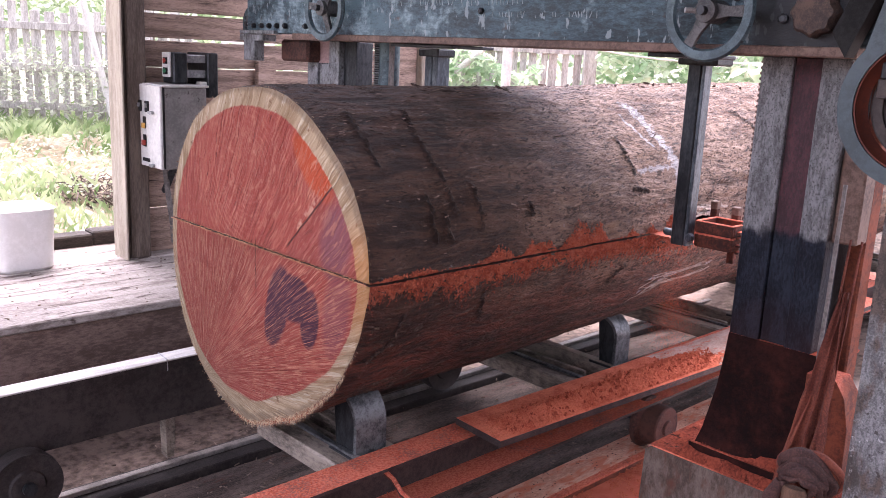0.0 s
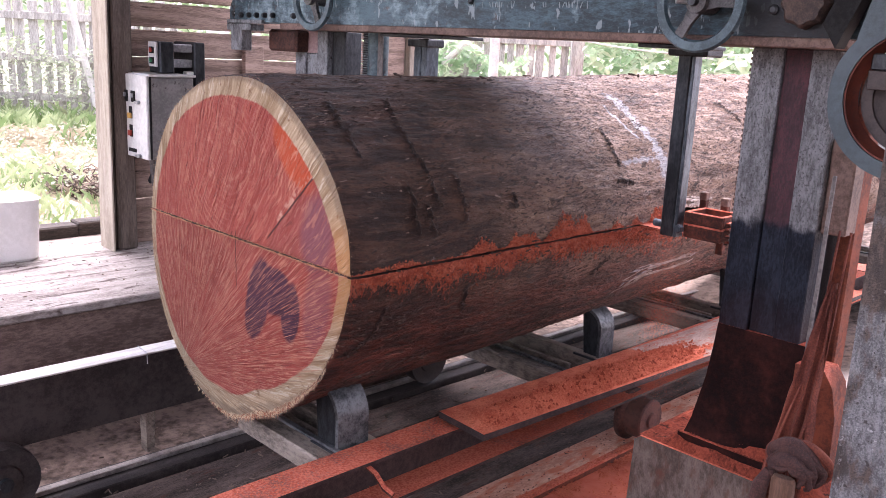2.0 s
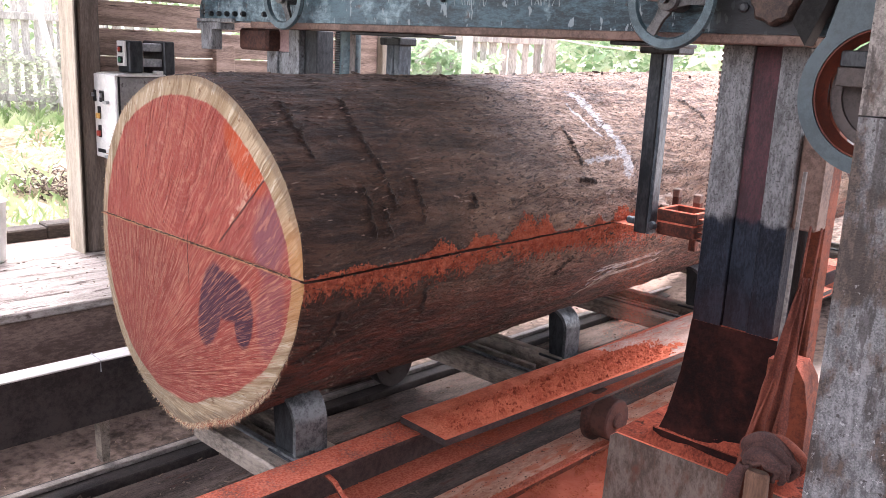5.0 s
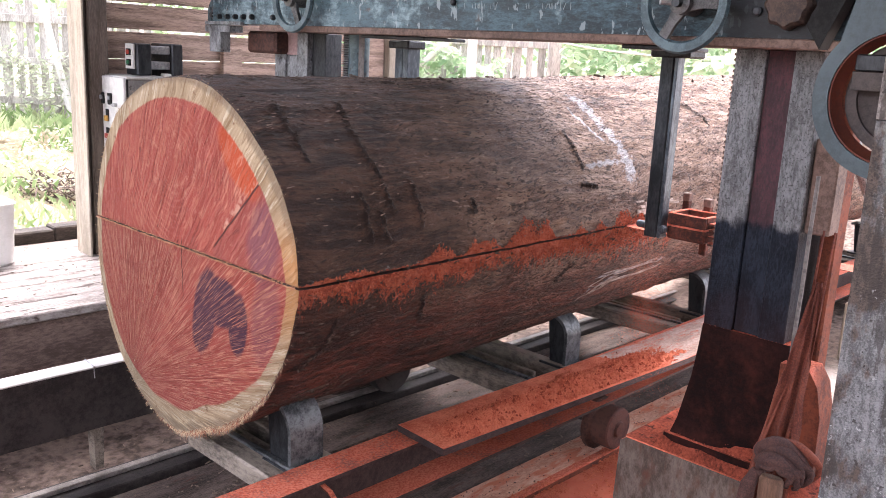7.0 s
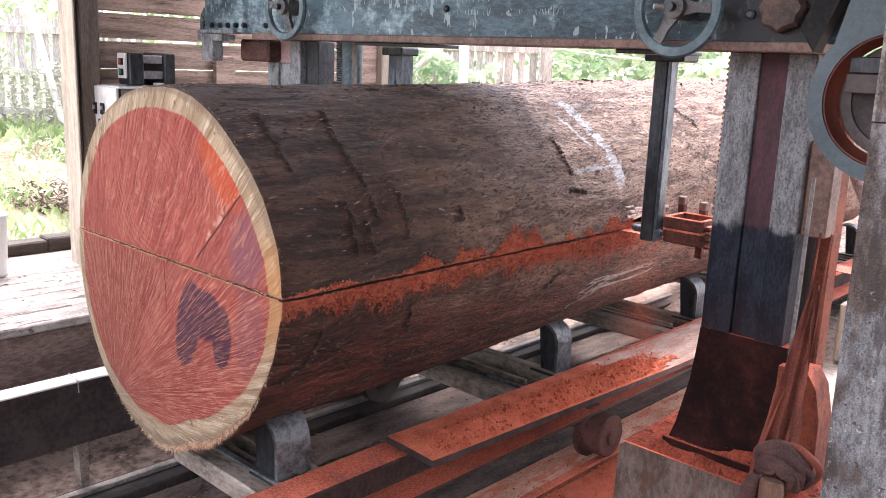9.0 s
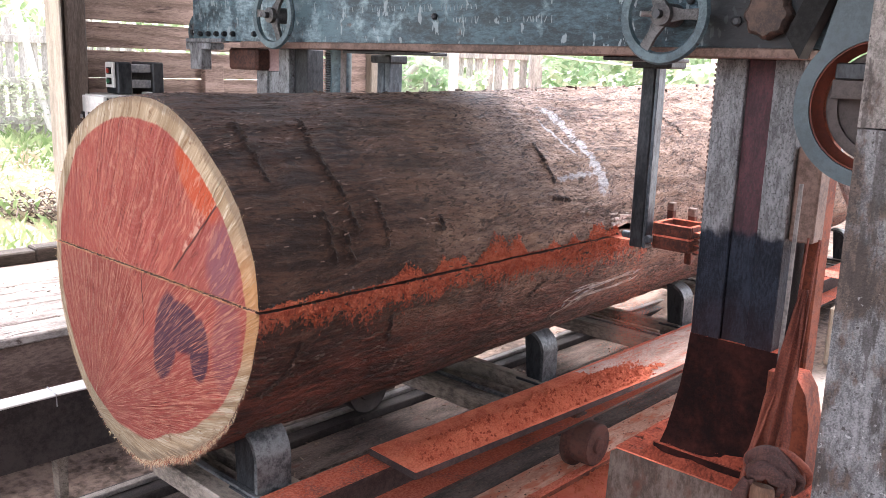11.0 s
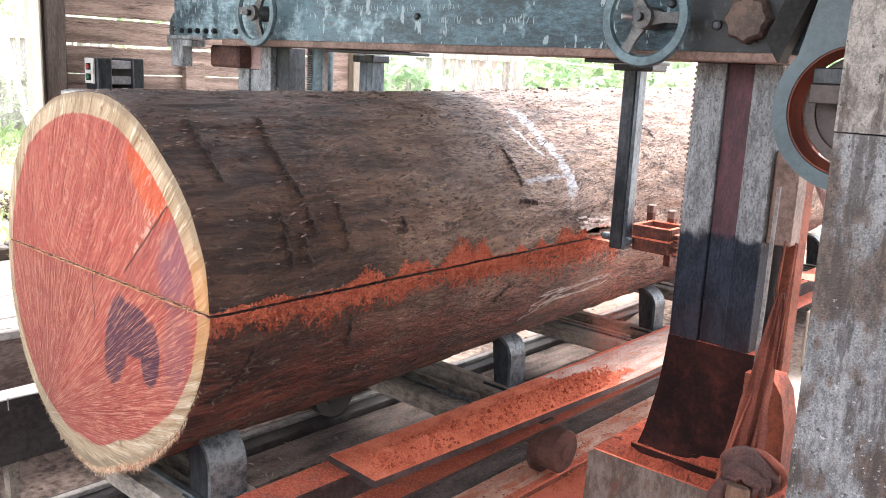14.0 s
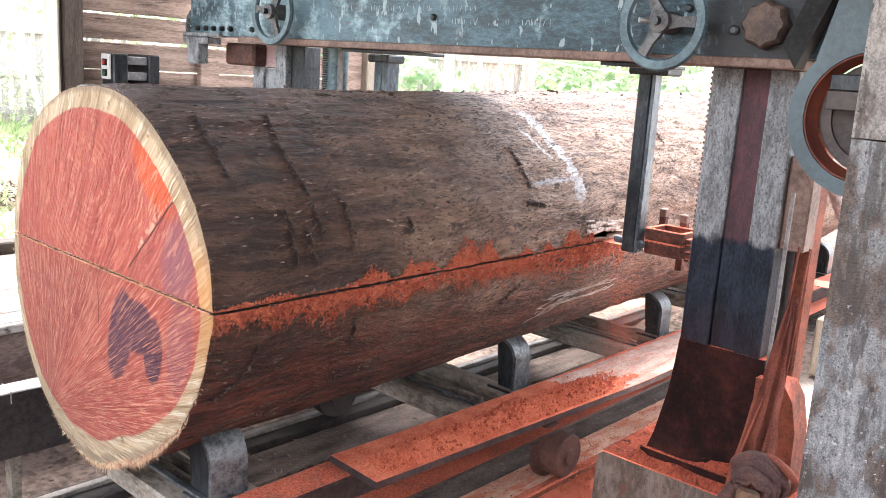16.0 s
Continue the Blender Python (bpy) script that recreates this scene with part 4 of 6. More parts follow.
def sawn_log():
    base = (FACE_X, CY, CZ)
    log = thing("log", base, "huge red hardwood log with brown bark, sawn lengthwise along a cut", "log")
    xs = [FACE_X + 0.008 * i for i in range(250)] + [FACE_X + 2.0 + 0.02 * i for i in range(156)]
    cut_end = 3.09
    bark, marks = Shape(), []
    for upper in (True, False):
        n = 170
        rows = []
        for x in xs:
            cz = CZ + 0.02 * (x - FACE_X)
            half = 0.0034 + 0.0010 * noise.noise(Vector((x * 40, 0, 4))) if x < cut_end else 0.0
            zk = KERF + (half if upper else -half)
            s = math.asin((zk - cz) / 0.572)
            row = []
            for j in range(n + 1):
                u = j / n
                a = s + (math.pi - 2 * s) * u if upper else s - (math.pi + 2 * s) * u
                a = a if a > -math.pi else a + 2 * math.pi
                r, c, w, d = trunk_radius(x, a)
                y, z = CY + r * math.cos(a), cz + r * math.sin(a)
                if j in (0, n):
                    z = zk
                row.append(len(bark.v))
                bark.v.append((x, y, z))
                marks.append((c, w, d))
            rows.append(row)
        for a, b in zip(rows, rows[1:]):
            for j in range(n):
                bark.f.append((a[j], a[j + 1], b[j + 1], b[j]))
        # the two sawn surfaces inside the cut, 12 cm deep, seen through the slit
        inner = Shape()
        zk = KERF + (0.0034 if upper else -0.0034)
        cut = [i for i, x in enumerate(xs) if x < cut_end]
        for i in cut:
            p, q = bark.v[rows[i][0]], bark.v[rows[i][n]]
            inner.v += [p, (p[0], CY, zk), q]
        for k in range(len(cut) - 1):
            for s in (0, 1):
                inner.f.append((k * 3 + s, k * 3 + s + 1, k * 3 + s + 4, k * 3 + s + 3))
        # dark red-brown puts the slit's deep shade into the surface colour
        part("sawn_surface", inner, M["iron_and_cut_shade"], log, "sawn surface inside the cut, dark red for its deep shade")
        # end face: rings shrinking from the outline towards its middle
        out = [bark.v[i] for i in rows[0]]
        ya, yb = out[-1][1], out[0][1]
        out += [(FACE_X, ya + (yb - ya) * k / 90, zk) for k in range(1, 90)]
        mid = (CY, CZ + (0.30 if upper else -0.25))
        face, m, rings = Shape(), len(out), 26
        for k in range(rings):
            t = 1 - (k / rings) ** 1.0
            for (x, y, z) in out:
                yy, zz = mid[0] + (y - mid[0]) * t, mid[1] + (z - mid[1]) * t
                dx = 0.0022 * noise.noise(Vector((0, yy * 22, zz * 22))) if 0 < k else 0
                face.v.append((FACE_X + dx, yy, zz))
        face.v.append((FACE_X, *mid))
        for k in range(rings - 1):
            for j in range(m):
                face.f.append((k * m + j, k * m + (j + 1) % m, (k + 1) * m + (j + 1) % m, (k + 1) * m + j))
        for j in range(m):
            face.f.append(((rings - 1) * m + j, (rings - 1) * m + (j + 1) % m, rings * m))
        sap = []
        for (x, y, z) in face.v:
            rr, th = section(math.atan2(z - CZ, y - CY))
            sap.append(math.hypot(y - CY, z - CZ) - rr + th)
        end = part("upper_end_face" if upper else "lower_end_face", face, M["end_grain"], log,
             "red heartwood end with pale sapwood ring" if upper else "red heartwood end with dark purple stain and sapwood ring")
        end.data.attributes.new("sap", "FLOAT", "POINT").data.foreach_set("value", sap)
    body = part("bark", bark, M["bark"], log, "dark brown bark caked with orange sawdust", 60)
    me = body.data
    for i, name in enumerate(("crust", "wet", "dust")):
        layer = me.attributes.new(name, "FLOAT", "POINT")
        layer.data.foreach_set("value", [q[i] for q in marks])
    # torn fibres: short hairs all round the rim, longest low on the far side, and shreds along the cut
    pale_hair, red_hair = Shape(), Shape()
    for k in range(2600):
        a = random.gauss(-1.95, 0.42) if k < 1700 else rnd(-math.pi, math.pi)
        a = (a + math.pi) % (2 * math.pi) - math.pi
        thick = max(0.0, 1 - abs(a + 1.95) / 0.95)
        r = section(a)[0] + rnd(-0.016, -0.002)
        l = rnd(0.004, 0.010) + thick * rnd(0.0, 0.020)
        d = a + rnd(-1.0, 1.0) + 0.3 * thick
        w = rnd(0.0004, 0.0008)
        p = Vector((FACE_X + rnd(-0.001, 0.006), CY + r * math.cos(a), CZ + r * math.sin(a)))
        e = Vector((-rnd(0.0, 0.008), l * math.cos(d), l * math.sin(d)))
        sd = Vector((0, -math.sin(d), math.cos(d))) * w
        sag = Vector((0, 0, -0.25 * l))
        (red_hair if rnd(0, 1) < 0.25 + 0.4 * thick else pale_hair).add(
            [p - sd, p + sd, p + Vector((w, 0, 0)), p + e * 0.6 - sd * 0.7, p + e * 0.6 + sd * 0.7, p + e + sag], [(0, 1, 4, 3), (1, 2, 4), (2, 0, 3), (3, 4, 5)])
    tagged(part("torn_fibre", pale_hair, M["fibre"], log, "pale torn fibres on the rim"), kind="stuff")
    tagged(part("torn_fibre", red_hair, M["fibre_brown"], log, "red-brown torn hairs low on the rim"), kind="stuff")
    fk = Shape()
    for k in range(800):
        y = rnd(1.755, 2.885)
        z = KERF + (-0.0035 if rnd(0, 1) < 0.72 else 0.0035) + rnd(-0.0015, 0.0015)
        l, d = rnd(0.003, 0.012), rnd(-0.9, 0.9) + (math.pi if rnd(0, 1) < 0.4 else 0)
        fk.add([(FACE_X - 0.001, y - 0.0010, z), (FACE_X - 0.001, y + 0.0010, z), (FACE_X + 0.002, y, z + 0.0014),
                (FACE_X - rnd(0.001, 0.007), y + l * math.cos(d), z + l * 0.5 * math.sin(d))], [(0, 1, 3), (1, 2, 3), (2, 0, 3)])
    tagged(part("torn_fibre", fk, M["fibre_red"], log, "pale orange shreds along the cut"), kind="stuff")
    # crumbs of sawdust and bark stuck to the side
    cr = Shape()
    for k in range(6500):
        x = rnd(1.42, 3.1)
        h = rnd(-0.14, 0.075) if rnd(0, 1) < 0.65 else rnd(0, 0.03)
        z = KERF + h
        cz = CZ + 0.02 * (x - FACE_X)
        a = math.pi - math.asin((z - cz) / 0.565)
        aa = a if a <= math.pi else a - 2 * math.pi
        r, c, w, d = trunk_radius(x, aa)
        if d < 0.45 or rnd(0, 1) > d:
            continue
        if abs(h) < 0.006:
            continue
        e = rnd(0.0015, 0.0045)
        p = Vector((x, CY + r * math.cos(a), cz + r * math.sin(a)))
        cr.add([p + Vector((rnd(-e, e), rnd(-e, e), rnd(-e, 1.4 * e))) for _ in range(4)], [(0, 1, 2), (0, 2, 3), (0, 3, 1), (1, 3, 2)])
    tagged(part("sawdust_crumb", cr, M["dust"], log, "crumbs of orange sawdust", 80), kind="stuff")
    def lump(shape, p, rx, ry, rz):
        """A rough eight-faced grain."""
        j = lambda r: r * rnd(0.6, 1.2)
        shape.add([p + Vector(v) for v in ((j(rx), 0, 0), (-j(rx), 0, 0), (0, j(ry), 0), (0, -j(ry), 0), (rnd(-rx, rx) * 0.5, 0, j(rz)), (rnd(-rx, rx) * 0.5, 0, -j(rz)))],
                  [(0, 2, 4), (2, 1, 4), (1, 3, 4), (3, 0, 4), (2, 0, 5), (1, 2, 5), (3, 1, 5), (0, 3, 5)])

    cl = Shape()
    for k in range(4200):
        x = rnd(1.44, 3.05)
        h = rnd(0.005, 0.10) if k % 3 else -rnd(0.005, 0.07)
        z = KERF + h
        cz = CZ + 0.02 * (x - FACE_X)
        a = math.pi - math.asin((z - cz) / 0.565)
        r, c, w, d = trunk_radius(x, a if a <= math.pi else a - 2 * math.pi)
        if d < (0.4 if h > 0 else 0.62):
            continue
        e = rnd(0.0018, 0.0048)
        lump(cl, Vector((x, CY + (r + 0.001) * math.cos(a), cz + r * math.sin(a))), e, e, e * rnd(0.8, 1.3))
    tagged(part("sawdust_clump", cl, M["dust"], log, "hanging clumps of orange sawdust", 80), kind="stuff")
    fl, fp = Shape(), Shape()
    for k in range(9000):
        x, a = rnd(1.43, 4.4), rnd(1.45, 4.15)
        if noise.noise(Vector((x * 5, a * 4, 11))) < rnd(-0.35, 0.35):
            continue
        aa = a if a <= math.pi else a - 2 * math.pi
        r = trunk_radius(x, aa)[0]
        p = Vector((x, CY + r * math.cos(a), CZ + 0.02 * (x - FACE_X) + r * math.sin(a)))
        out, up = Vector((0, math.cos(a), math.sin(a))), Vector((0, -math.sin(a), math.cos(a)))
        l, wd, th = rnd(0.004, 0.016), rnd(0.0012, 0.004), rnd(0.0008, 0.003)
        tilt = rnd(-0.35, 0.35)
        ax = Vector((math.cos(tilt), 0, 0)) + up * math.sin(tilt)
        sd = up * math.cos(tilt) - Vector((math.sin(tilt), 0, 0))
        q = [p - ax * l - sd * wd, p + ax * l * 0.6 - sd * wd, p + ax * l, p - ax * l + sd * wd * 0.7, p + out * th, p + ax * l * 0.3 + out * th * 1.4]
        (fp if a < math.pi - 0.1 and rnd(0, 1) < min(0.75, 0.12 + 0.3 * (x - 1.4)) else fl).add(q, [(0, 1, 4), (1, 5, 4), (1, 2, 5), (2, 3, 5), (3, 4, 5), (3, 0, 4)])
    tagged(part("bark_flake", fl, M["bark_scrap"], log, "dark bark flakes", 80), kind="stuff")
    tagged(part("bark_flake", fp, M["pale_flake"], log, "pale dry bark flakes", 80), kind="stuff")
    st, su = Shape(), Shape()
    for k in range(2300):
        y, z = rnd(-0.56, 0.57), rnd(-0.53, 0.53)
        rr, th = section(math.atan2(z, y))
        if math.hypot(y, z) > rr - 0.012 or abs(z - 0.058) < 0.008:
            continue
        fy, fz = (0.70, -1.02) if z > 0.058 else (0.36, -0.47)
        if z > 0.058 and rnd(0, 1) < (0.25 if y < -0.2 else 0.75):
            continue
        d = Vector((0, y - fy, z - fz)).normalized()
        n = Vector((0, -d.z, d.y))
        l, wd = rnd(0.025, 0.095) * (0.4 if z > 0.058 else 1.0), rnd(0.0003, 0.0008)
        if math.hypot(y + d.y * l, z + d.z * l) > rr - 0.004 or (z < 0.058 < z + d.z * l):
            l = 0.008
        p = Vector((FACE_X - 0.0012, CY + y, CZ + z))
        lift = Vector((-rnd(0.0005, 0.003), 0, 0))
        sap = math.hypot(y, z) > rr - th
        (su if sap else st).add([p - n * wd, p + n * wd, p + d * l * 0.6 + n * wd + lift, p + d * l * 0.6 - n * wd + lift, p + d * l + lift * 0.4], [(0, 1, 2, 3), (3, 2, 4)])
    tagged(part("wood_fibre", st, M["strand"], log, "pale red fibres raised by the saw", 80), kind="stuff")
    tagged(part("wood_fibre", su, M["fibre"], log, "pale sapwood fibres raised by the saw", 80), kind="stuff")
    sc = Shape()
    for line in CRUST:
        for (x0, a0), (x1, a1) in zip(line, line[1:]):
            for _ in range(int(26 * math.hypot(x1 - x0, 0.56 * (a1 - a0)) / 0.05)):
                t = rnd(0, 1)
                x, a = x0 + (x1 - x0) * t + random.gauss(0, 0.007), a0 + (a1 - a0) * t + random.gauss(0, 0.008)
                r = trunk_radius(x, a)[0]
                e = rnd(0.002, 0.0065)
                p = Vector((x, CY + r * math.cos(a), CZ + 0.02 * (x - FACE_X) + r * math.sin(a)))
                sc.add([p + Vector((rnd(-e, e), rnd(-e, e), rnd(-e, e))) for _ in range(4)], [(0, 1, 2), (0, 2, 3), (0, 3, 1), (1, 3, 2)])
    tagged(part("bark_crumb", sc, M["bark_scrap"], log, "dark crumbs along the bark seams", 80), kind="stuff")
    for k in range(22):
        tw = Shape()
        x = rnd(1.9, 4.6)
        a = rnd(1.3, 1.9)
        r = trunk_radius(x, a)[0]
        cz = CZ + 0.02 * (x - FACE_X)
        y, z = CY + r * math.cos(a), cz + r * math.sin(a)
        l, t = rnd(0.015, 0.05), rnd(0, 6.28)
        tw.pipe([(x, y, z - 0.002), (x + l * 0.5 * math.cos(t), y + l * 0.5 * math.sin(t), z + 0.004), (x + l * math.cos(t), y + l * math.sin(t), z + 0.003 + rnd(0, 0.009))], [0.005, 0.006, 0.003], 5)
        part("bark_scrap", tw, M["bark_scrap"], log, "loose dark bark scrap", 60)
    spl = Shape()
    for line in SPLIT + [[(2.86, -2.74), (3.12, -2.72), (3.40, -2.75)], [(2.84, -2.60), (2.93, -2.70), (3.02, -2.78)]]:
        for k in range(4):
            da, dx = random.gauss(0, 0.012), rnd(-0.04, 0.04)
            pts = []
            for (x0, a0), (x1, a1) in zip(line, line[1:]):
                for t in (0.0, 0.25, 0.5, 0.75):
                    x, a = x0 + (x1 - x0) * t + dx, a0 + (a1 - a0) * t + da + rnd(-0.006, 0.006)
                    r = trunk_radius(x, a)[0] + rnd(0.0, 0.004)
                    pts.append((x, CY + r * math.cos(a), CZ + 0.02 * (x - FACE_X) + r * math.sin(a)))
            i0 = random.randrange(0, 3)
            spl.pipe(pts[i0:], [rnd(0.0012, 0.0038) for _ in pts[i0:]], 5, 0.6)
    tagged(part("bark_splinter", spl, M["chip"], log, "long pale splinters split from the bark", 60), kind="stuff")
    RIDERS.append(log)


M["fibre"] = surf("pale_fibre", (0.45, 0.32, 0.19), (0.62, 0.48, 0.31), 20, 90, 0.9, 0, 0.1)
M["fibre_brown"] = surf("red_brown_hair", (0.14, 0.045, 0.025), (0.34, 0.12, 0.065), 20, 90, 0.9, 0, 0.1)
M["fibre_red"] = surf("red_fibre", (0.50, 0.19, 0.10), (0.72, 0.40, 0.24), 20, 90, 0.9, 0, 0.1)
M["strand"] = surf("pale_red_strand", (0.36, 0.10, 0.065), (0.58, 0.24, 0.155), 30, 120, 0.7, 0, 0.1)
M["pale_flake"] = surf("pale_bark_flake", (0.10, 0.064, 0.05), (0.26, 0.185, 0.15), 25, 120, 0.8, 0, 0.2)
M["bark_scrap"] = surf("dark_bark_scrap", (0.03, 0.02, 0.015), (0.09, 0.06, 0.045), 20, 90, 0.9, 0, 0.3)


def carriage():
    base = (2.5, 2.3, 0.0)
    c = thing("log_carriage", base, "steel log carriage with channel beams, cross bunks and wheels", "carriage")
    # near channel opens towards the saw's near column
    sec = [(1.826, 0.375), (1.941, 0.375), (1.941, 0.205), (1.826, 0.205), (1.826, 0.216), (1.930, 0.218), (1.930, 0.362), (1.826, 0.364)]
    part("side_beam", Shape().prism(sec, "x", 0.2, 7.2), M["channel"], c, "channel beam covered in sawdust")
    far = [(2.915, 0.43), (2.99, 0.43), (2.99, 0.20), (2.915, 0.20)]
    part("side_beam", Shape().prism(far, "x", 0.0, 7.2), M["far_channel"], c, "dark steel beam")
    # added pale strip: the sky's reflection on the beam top, as colour
    cap = part("lit_top", Shape().box(0.0, 7.2, 2.91, 2.995, 0.431, 0.438, 0.002), M["sky_lit_top"], c, "pale strip on the far beam's top, sky reflection put into its colour")
    part("wire_tie", Shape().pipe([(1.386, 2.90, 0.40), (1.387, 2.905, 0.442), (1.392, 2.99, 0.443), (1.394, 3.0, 0.41)], 0.0022, 6), M["bright_steel"], cap)
    # cross bunks: first edge, the stop's two edges along the track
    for x, s0, s1 in ((1.473, 1.548, 1.668), (2.612, 2.855, 3.000), (3.77, 4.010, 4.155), (4.93, 5.170, 5.315), (6.09, 6.33, 6.475)):
        wide = 0.33 if x > 2 else 0.23
        end = 2.42 if x < 2 else 2.913
        beam = part("bunk", Shape().box(x, x + 0.085, 1.943, end, 0.292, 0.360, 0.006), M["bunk"], c, "worn grey cross bunk")
        part("bunk_bar", Shape().box(x + wide - 0.05, x + wide, 1.943, end, 0.285, 0.366, 0.004), M["bunk"], beam)
        part("bunk_bar", Shape().box(x + wide * 0.5, x + wide * 0.5 + 0.022, 2.02, end, 0.30, 0.352, 0.003), M["bunk"], beam)
        part("web", Shape().box(x + 0.087, x + wide - 0.052, 2.10, end - 0.02, 0.285, 0.298, 0.002), M["far_channel"], beam)
        part("flange_lip", Shape().box(x + 0.062, x + 0.085, 1.945, end - 0.01, 0.3605, 0.371, 0.003), M["pad"], beam, "bare worn steel lip")
        # curved stop: a bent strip, a dark plate behind it painting its hollow's shade
        bend = [i * math.pi / 24 for i in range(13)]
        r, cy, cz = (0.115, 2.075, 0.452) if x < 2 else (0.085, 2.045, 0.482)
        strip = s0 if x < 2 else s1 - 0.095
        outer = [(cy + 0.04, cz + r)] + [(cy - r * math.sin(t), cz + r * math.cos(t)) for t in bend] + [(1.960, 0.365)]
        inner = [(1.974, 0.365)] + [(cy - (r - 0.014) * math.sin(t), cz + (r - 0.014) * math.cos(t)) for t in reversed(bend)] + [(cy + 0.04, cz + r - 0.014)]
        stop = part("log_stop", Shape().prism(outer + inner, "x", strip, s1), M["pad"], c, "bent polished steel log stop")
        plate = [(1.976, 0.365)] + [(cy - (r - 0.016) * math.sin(t), cz + (r - 0.016) * math.cos(t)) for t in reversed(bend)] + [(cy + 0.02, cz + r - 0.016), (cy + 0.0, 0.365)]
        part("stop_plate", Shape().prism(plate, "x", strip + 0.010, strip + 0.026), M["dark_steel"], stop)
        part("stop_foot", Shape().box(strip - 0.02, s1 + 0.02, 1.944, 2.08, 0.354, 0.364, 0.003), M["dark_steel"], stop)
    for k in range(4):
        for y0, mat in ((1.80, M["iron_and_cut_shade"]), (2.80, M["far_channel"])):
            x = (3.05 if y0 < 2 else 0.84) + 1.9 * k - (1.9 if y0 < 2 else 0)
            z = 0.115 if y0 < 2 else 0.145
            r = 0.103 if y0 < 2 else 0.115
            near_wheel = [(0.012, -0.012), (0.030, -0.010), (0.034, 0.0), (0.082, 0.0), (0.088, 0.006), (0.088, 0.078), (0.106, 0.084), (0.112, 0.090), (0.112, 0.110), (0.104, 0.116), (0.03, 0.118)]
            w = Shape().lathe((x, y0 - 0.03, z), (0, 1, 0), near_wheel, 40) if y0 < 2 else Shape().lathe((x, y0 + 0.0, z), (0, 1, 0), [(0.03, -0.012), (0.055, -0.01), (0.06, 0.0), (r - 0.018, 0.002), (r, -0.004), (r + 0.002, 0.028), (r - 0.002, 0.072), (0.05, 0.075), (0.03, 0.085)], 36)
            wh = part("wheel", w, mat, c, "flanged iron carriage wheel")
            part("axle", Shape().rod((x, y0 - 0.03, z), (x, y0 + 0.2, z), 0.022, 14), M["dark_steel"], wh)
            part("axle_hanger", Shape().box(x - 0.05, x + 0.05, y0 + 0.09, y0 + 0.12, z - 0.03, 0.21, 0.004), M["far_channel"], wh)
    part("pipe_stub", Shape().pipe([(1.60, 1.90, 0.335), (1.595, 1.83, 0.325), (1.59, 1.785, 0.30), (1.60, 1.755, 0.285)], 0.009, 10), M["guide"], c, "short bent pipe with red dust")
    part("bracket", Shape().prism([(1.385, 0.20), (1.425, 0.20), (1.418, 0.03), (1.39, 0.03)], "y", 2.93, 2.98), M["bunk"], c)
    RIDERS.append(c)
    # plank lying on the near beam, heaped with dust
    b = thing("dusty_plank", (2.6, 1.79, 0.385), "plank covered in loose orange sawdust lying on the carriage beam", "plank")
    pl = Shape()
    pl.prism([(1.944, 1.922), (1.930, 1.702), (3.3, 1.632), (4.9, 1.622), (4.9, 1.862), (3.26, 1.882)], "z", 0.381, 0.404)
    part("board", pl, M["channel"], b, "dark plank edge")
    hp, nx, ny = Shape(), 440, 54
    for i in range(nx + 1):
        for j in range(ny + 1):
            u, v = i / nx, j / ny
            x = 1.946 + u * 2.3
            near = 1.702 - 0.070 * min((x - 1.93) / 1.37, 1) + 0.003
            far_ = 1.920 - 0.040 * min((x - 1.93) / 1.37, 1) - 0.003
            x0 = x - (1 - v) * 0.013 * max(0, 1 - u * 6)
            y = near + (far_ - near) * v
            edge = min(1, min(v, 1 - v) * 9, u * 40, (1 - u) * 8)
            ridge = 1 - 2.2 * abs(noise.noise(Vector((x * 30 + y * 12, y * 26, 0))))
            crumb = 1 - 2.2 * abs(noise.noise(Vector((x * 85, y * 70, 4))))
            band = max(0, 1 - abs(v - 0.36 + 0.12 * noise.noise(Vector((x * 5, 8, 0)))) / 0.36) * min(1, 0.35 + u * 2)
            z = 0.4045 + edge * (0.003 + 0.006 * band + 0.060 * band * max(0, 0.45 * ridge + 0.55 * crumb - 0.12) * (0.75 + 0.6 * noise.noise(Vector((x * 5, 1, y * 5)))))
            hp.v.append((x0, y, max(z, 0.4042)))
    bare = Shape()
    bare.v = [(x, y, min(z, 0.409)) for x, y, z in hp.v]
    for i in range(nx):
        for j in range(ny):
            k = i * (ny + 1) + j
            x, y, z = hp.v[k]
            far = x + 0.9 * (y - 1.75) + 0.22 * noise.noise(Vector((x * 6, y * 14, 3))) + 0.08 * noise.noise(Vector((x * 40, y * 40, 3))) > 3.16
            (bare if far else hp).f.append((k, k + ny + 1, k + ny + 2, k + 1))
    part("bare_board", bare, M["bare"], b, "bare pinkish end of the plank", 80)
    part("sawdust_layer", hp, M["dust"], b, "rippled orange sawdust", 80)
    lumps, shaded = Shape(), Shape()
    for _ in range(5200):
        i, j = random.randrange(12, nx - 190), min(ny - 2, max(2, int(random.gauss(0.34, 0.16) * ny)))
        p = Vector(hp.v[i * (ny + 1) + j])
        e = rnd(0.002, 0.0068)
        lumps.add([p + Vector((rnd(-e, e), rnd(-e, e), rnd(-0.4 * e, 1.5 * e))) for _ in range(4)], [(0, 1, 2), (0, 2, 3), (0, 3, 1), (1, 3, 2)])
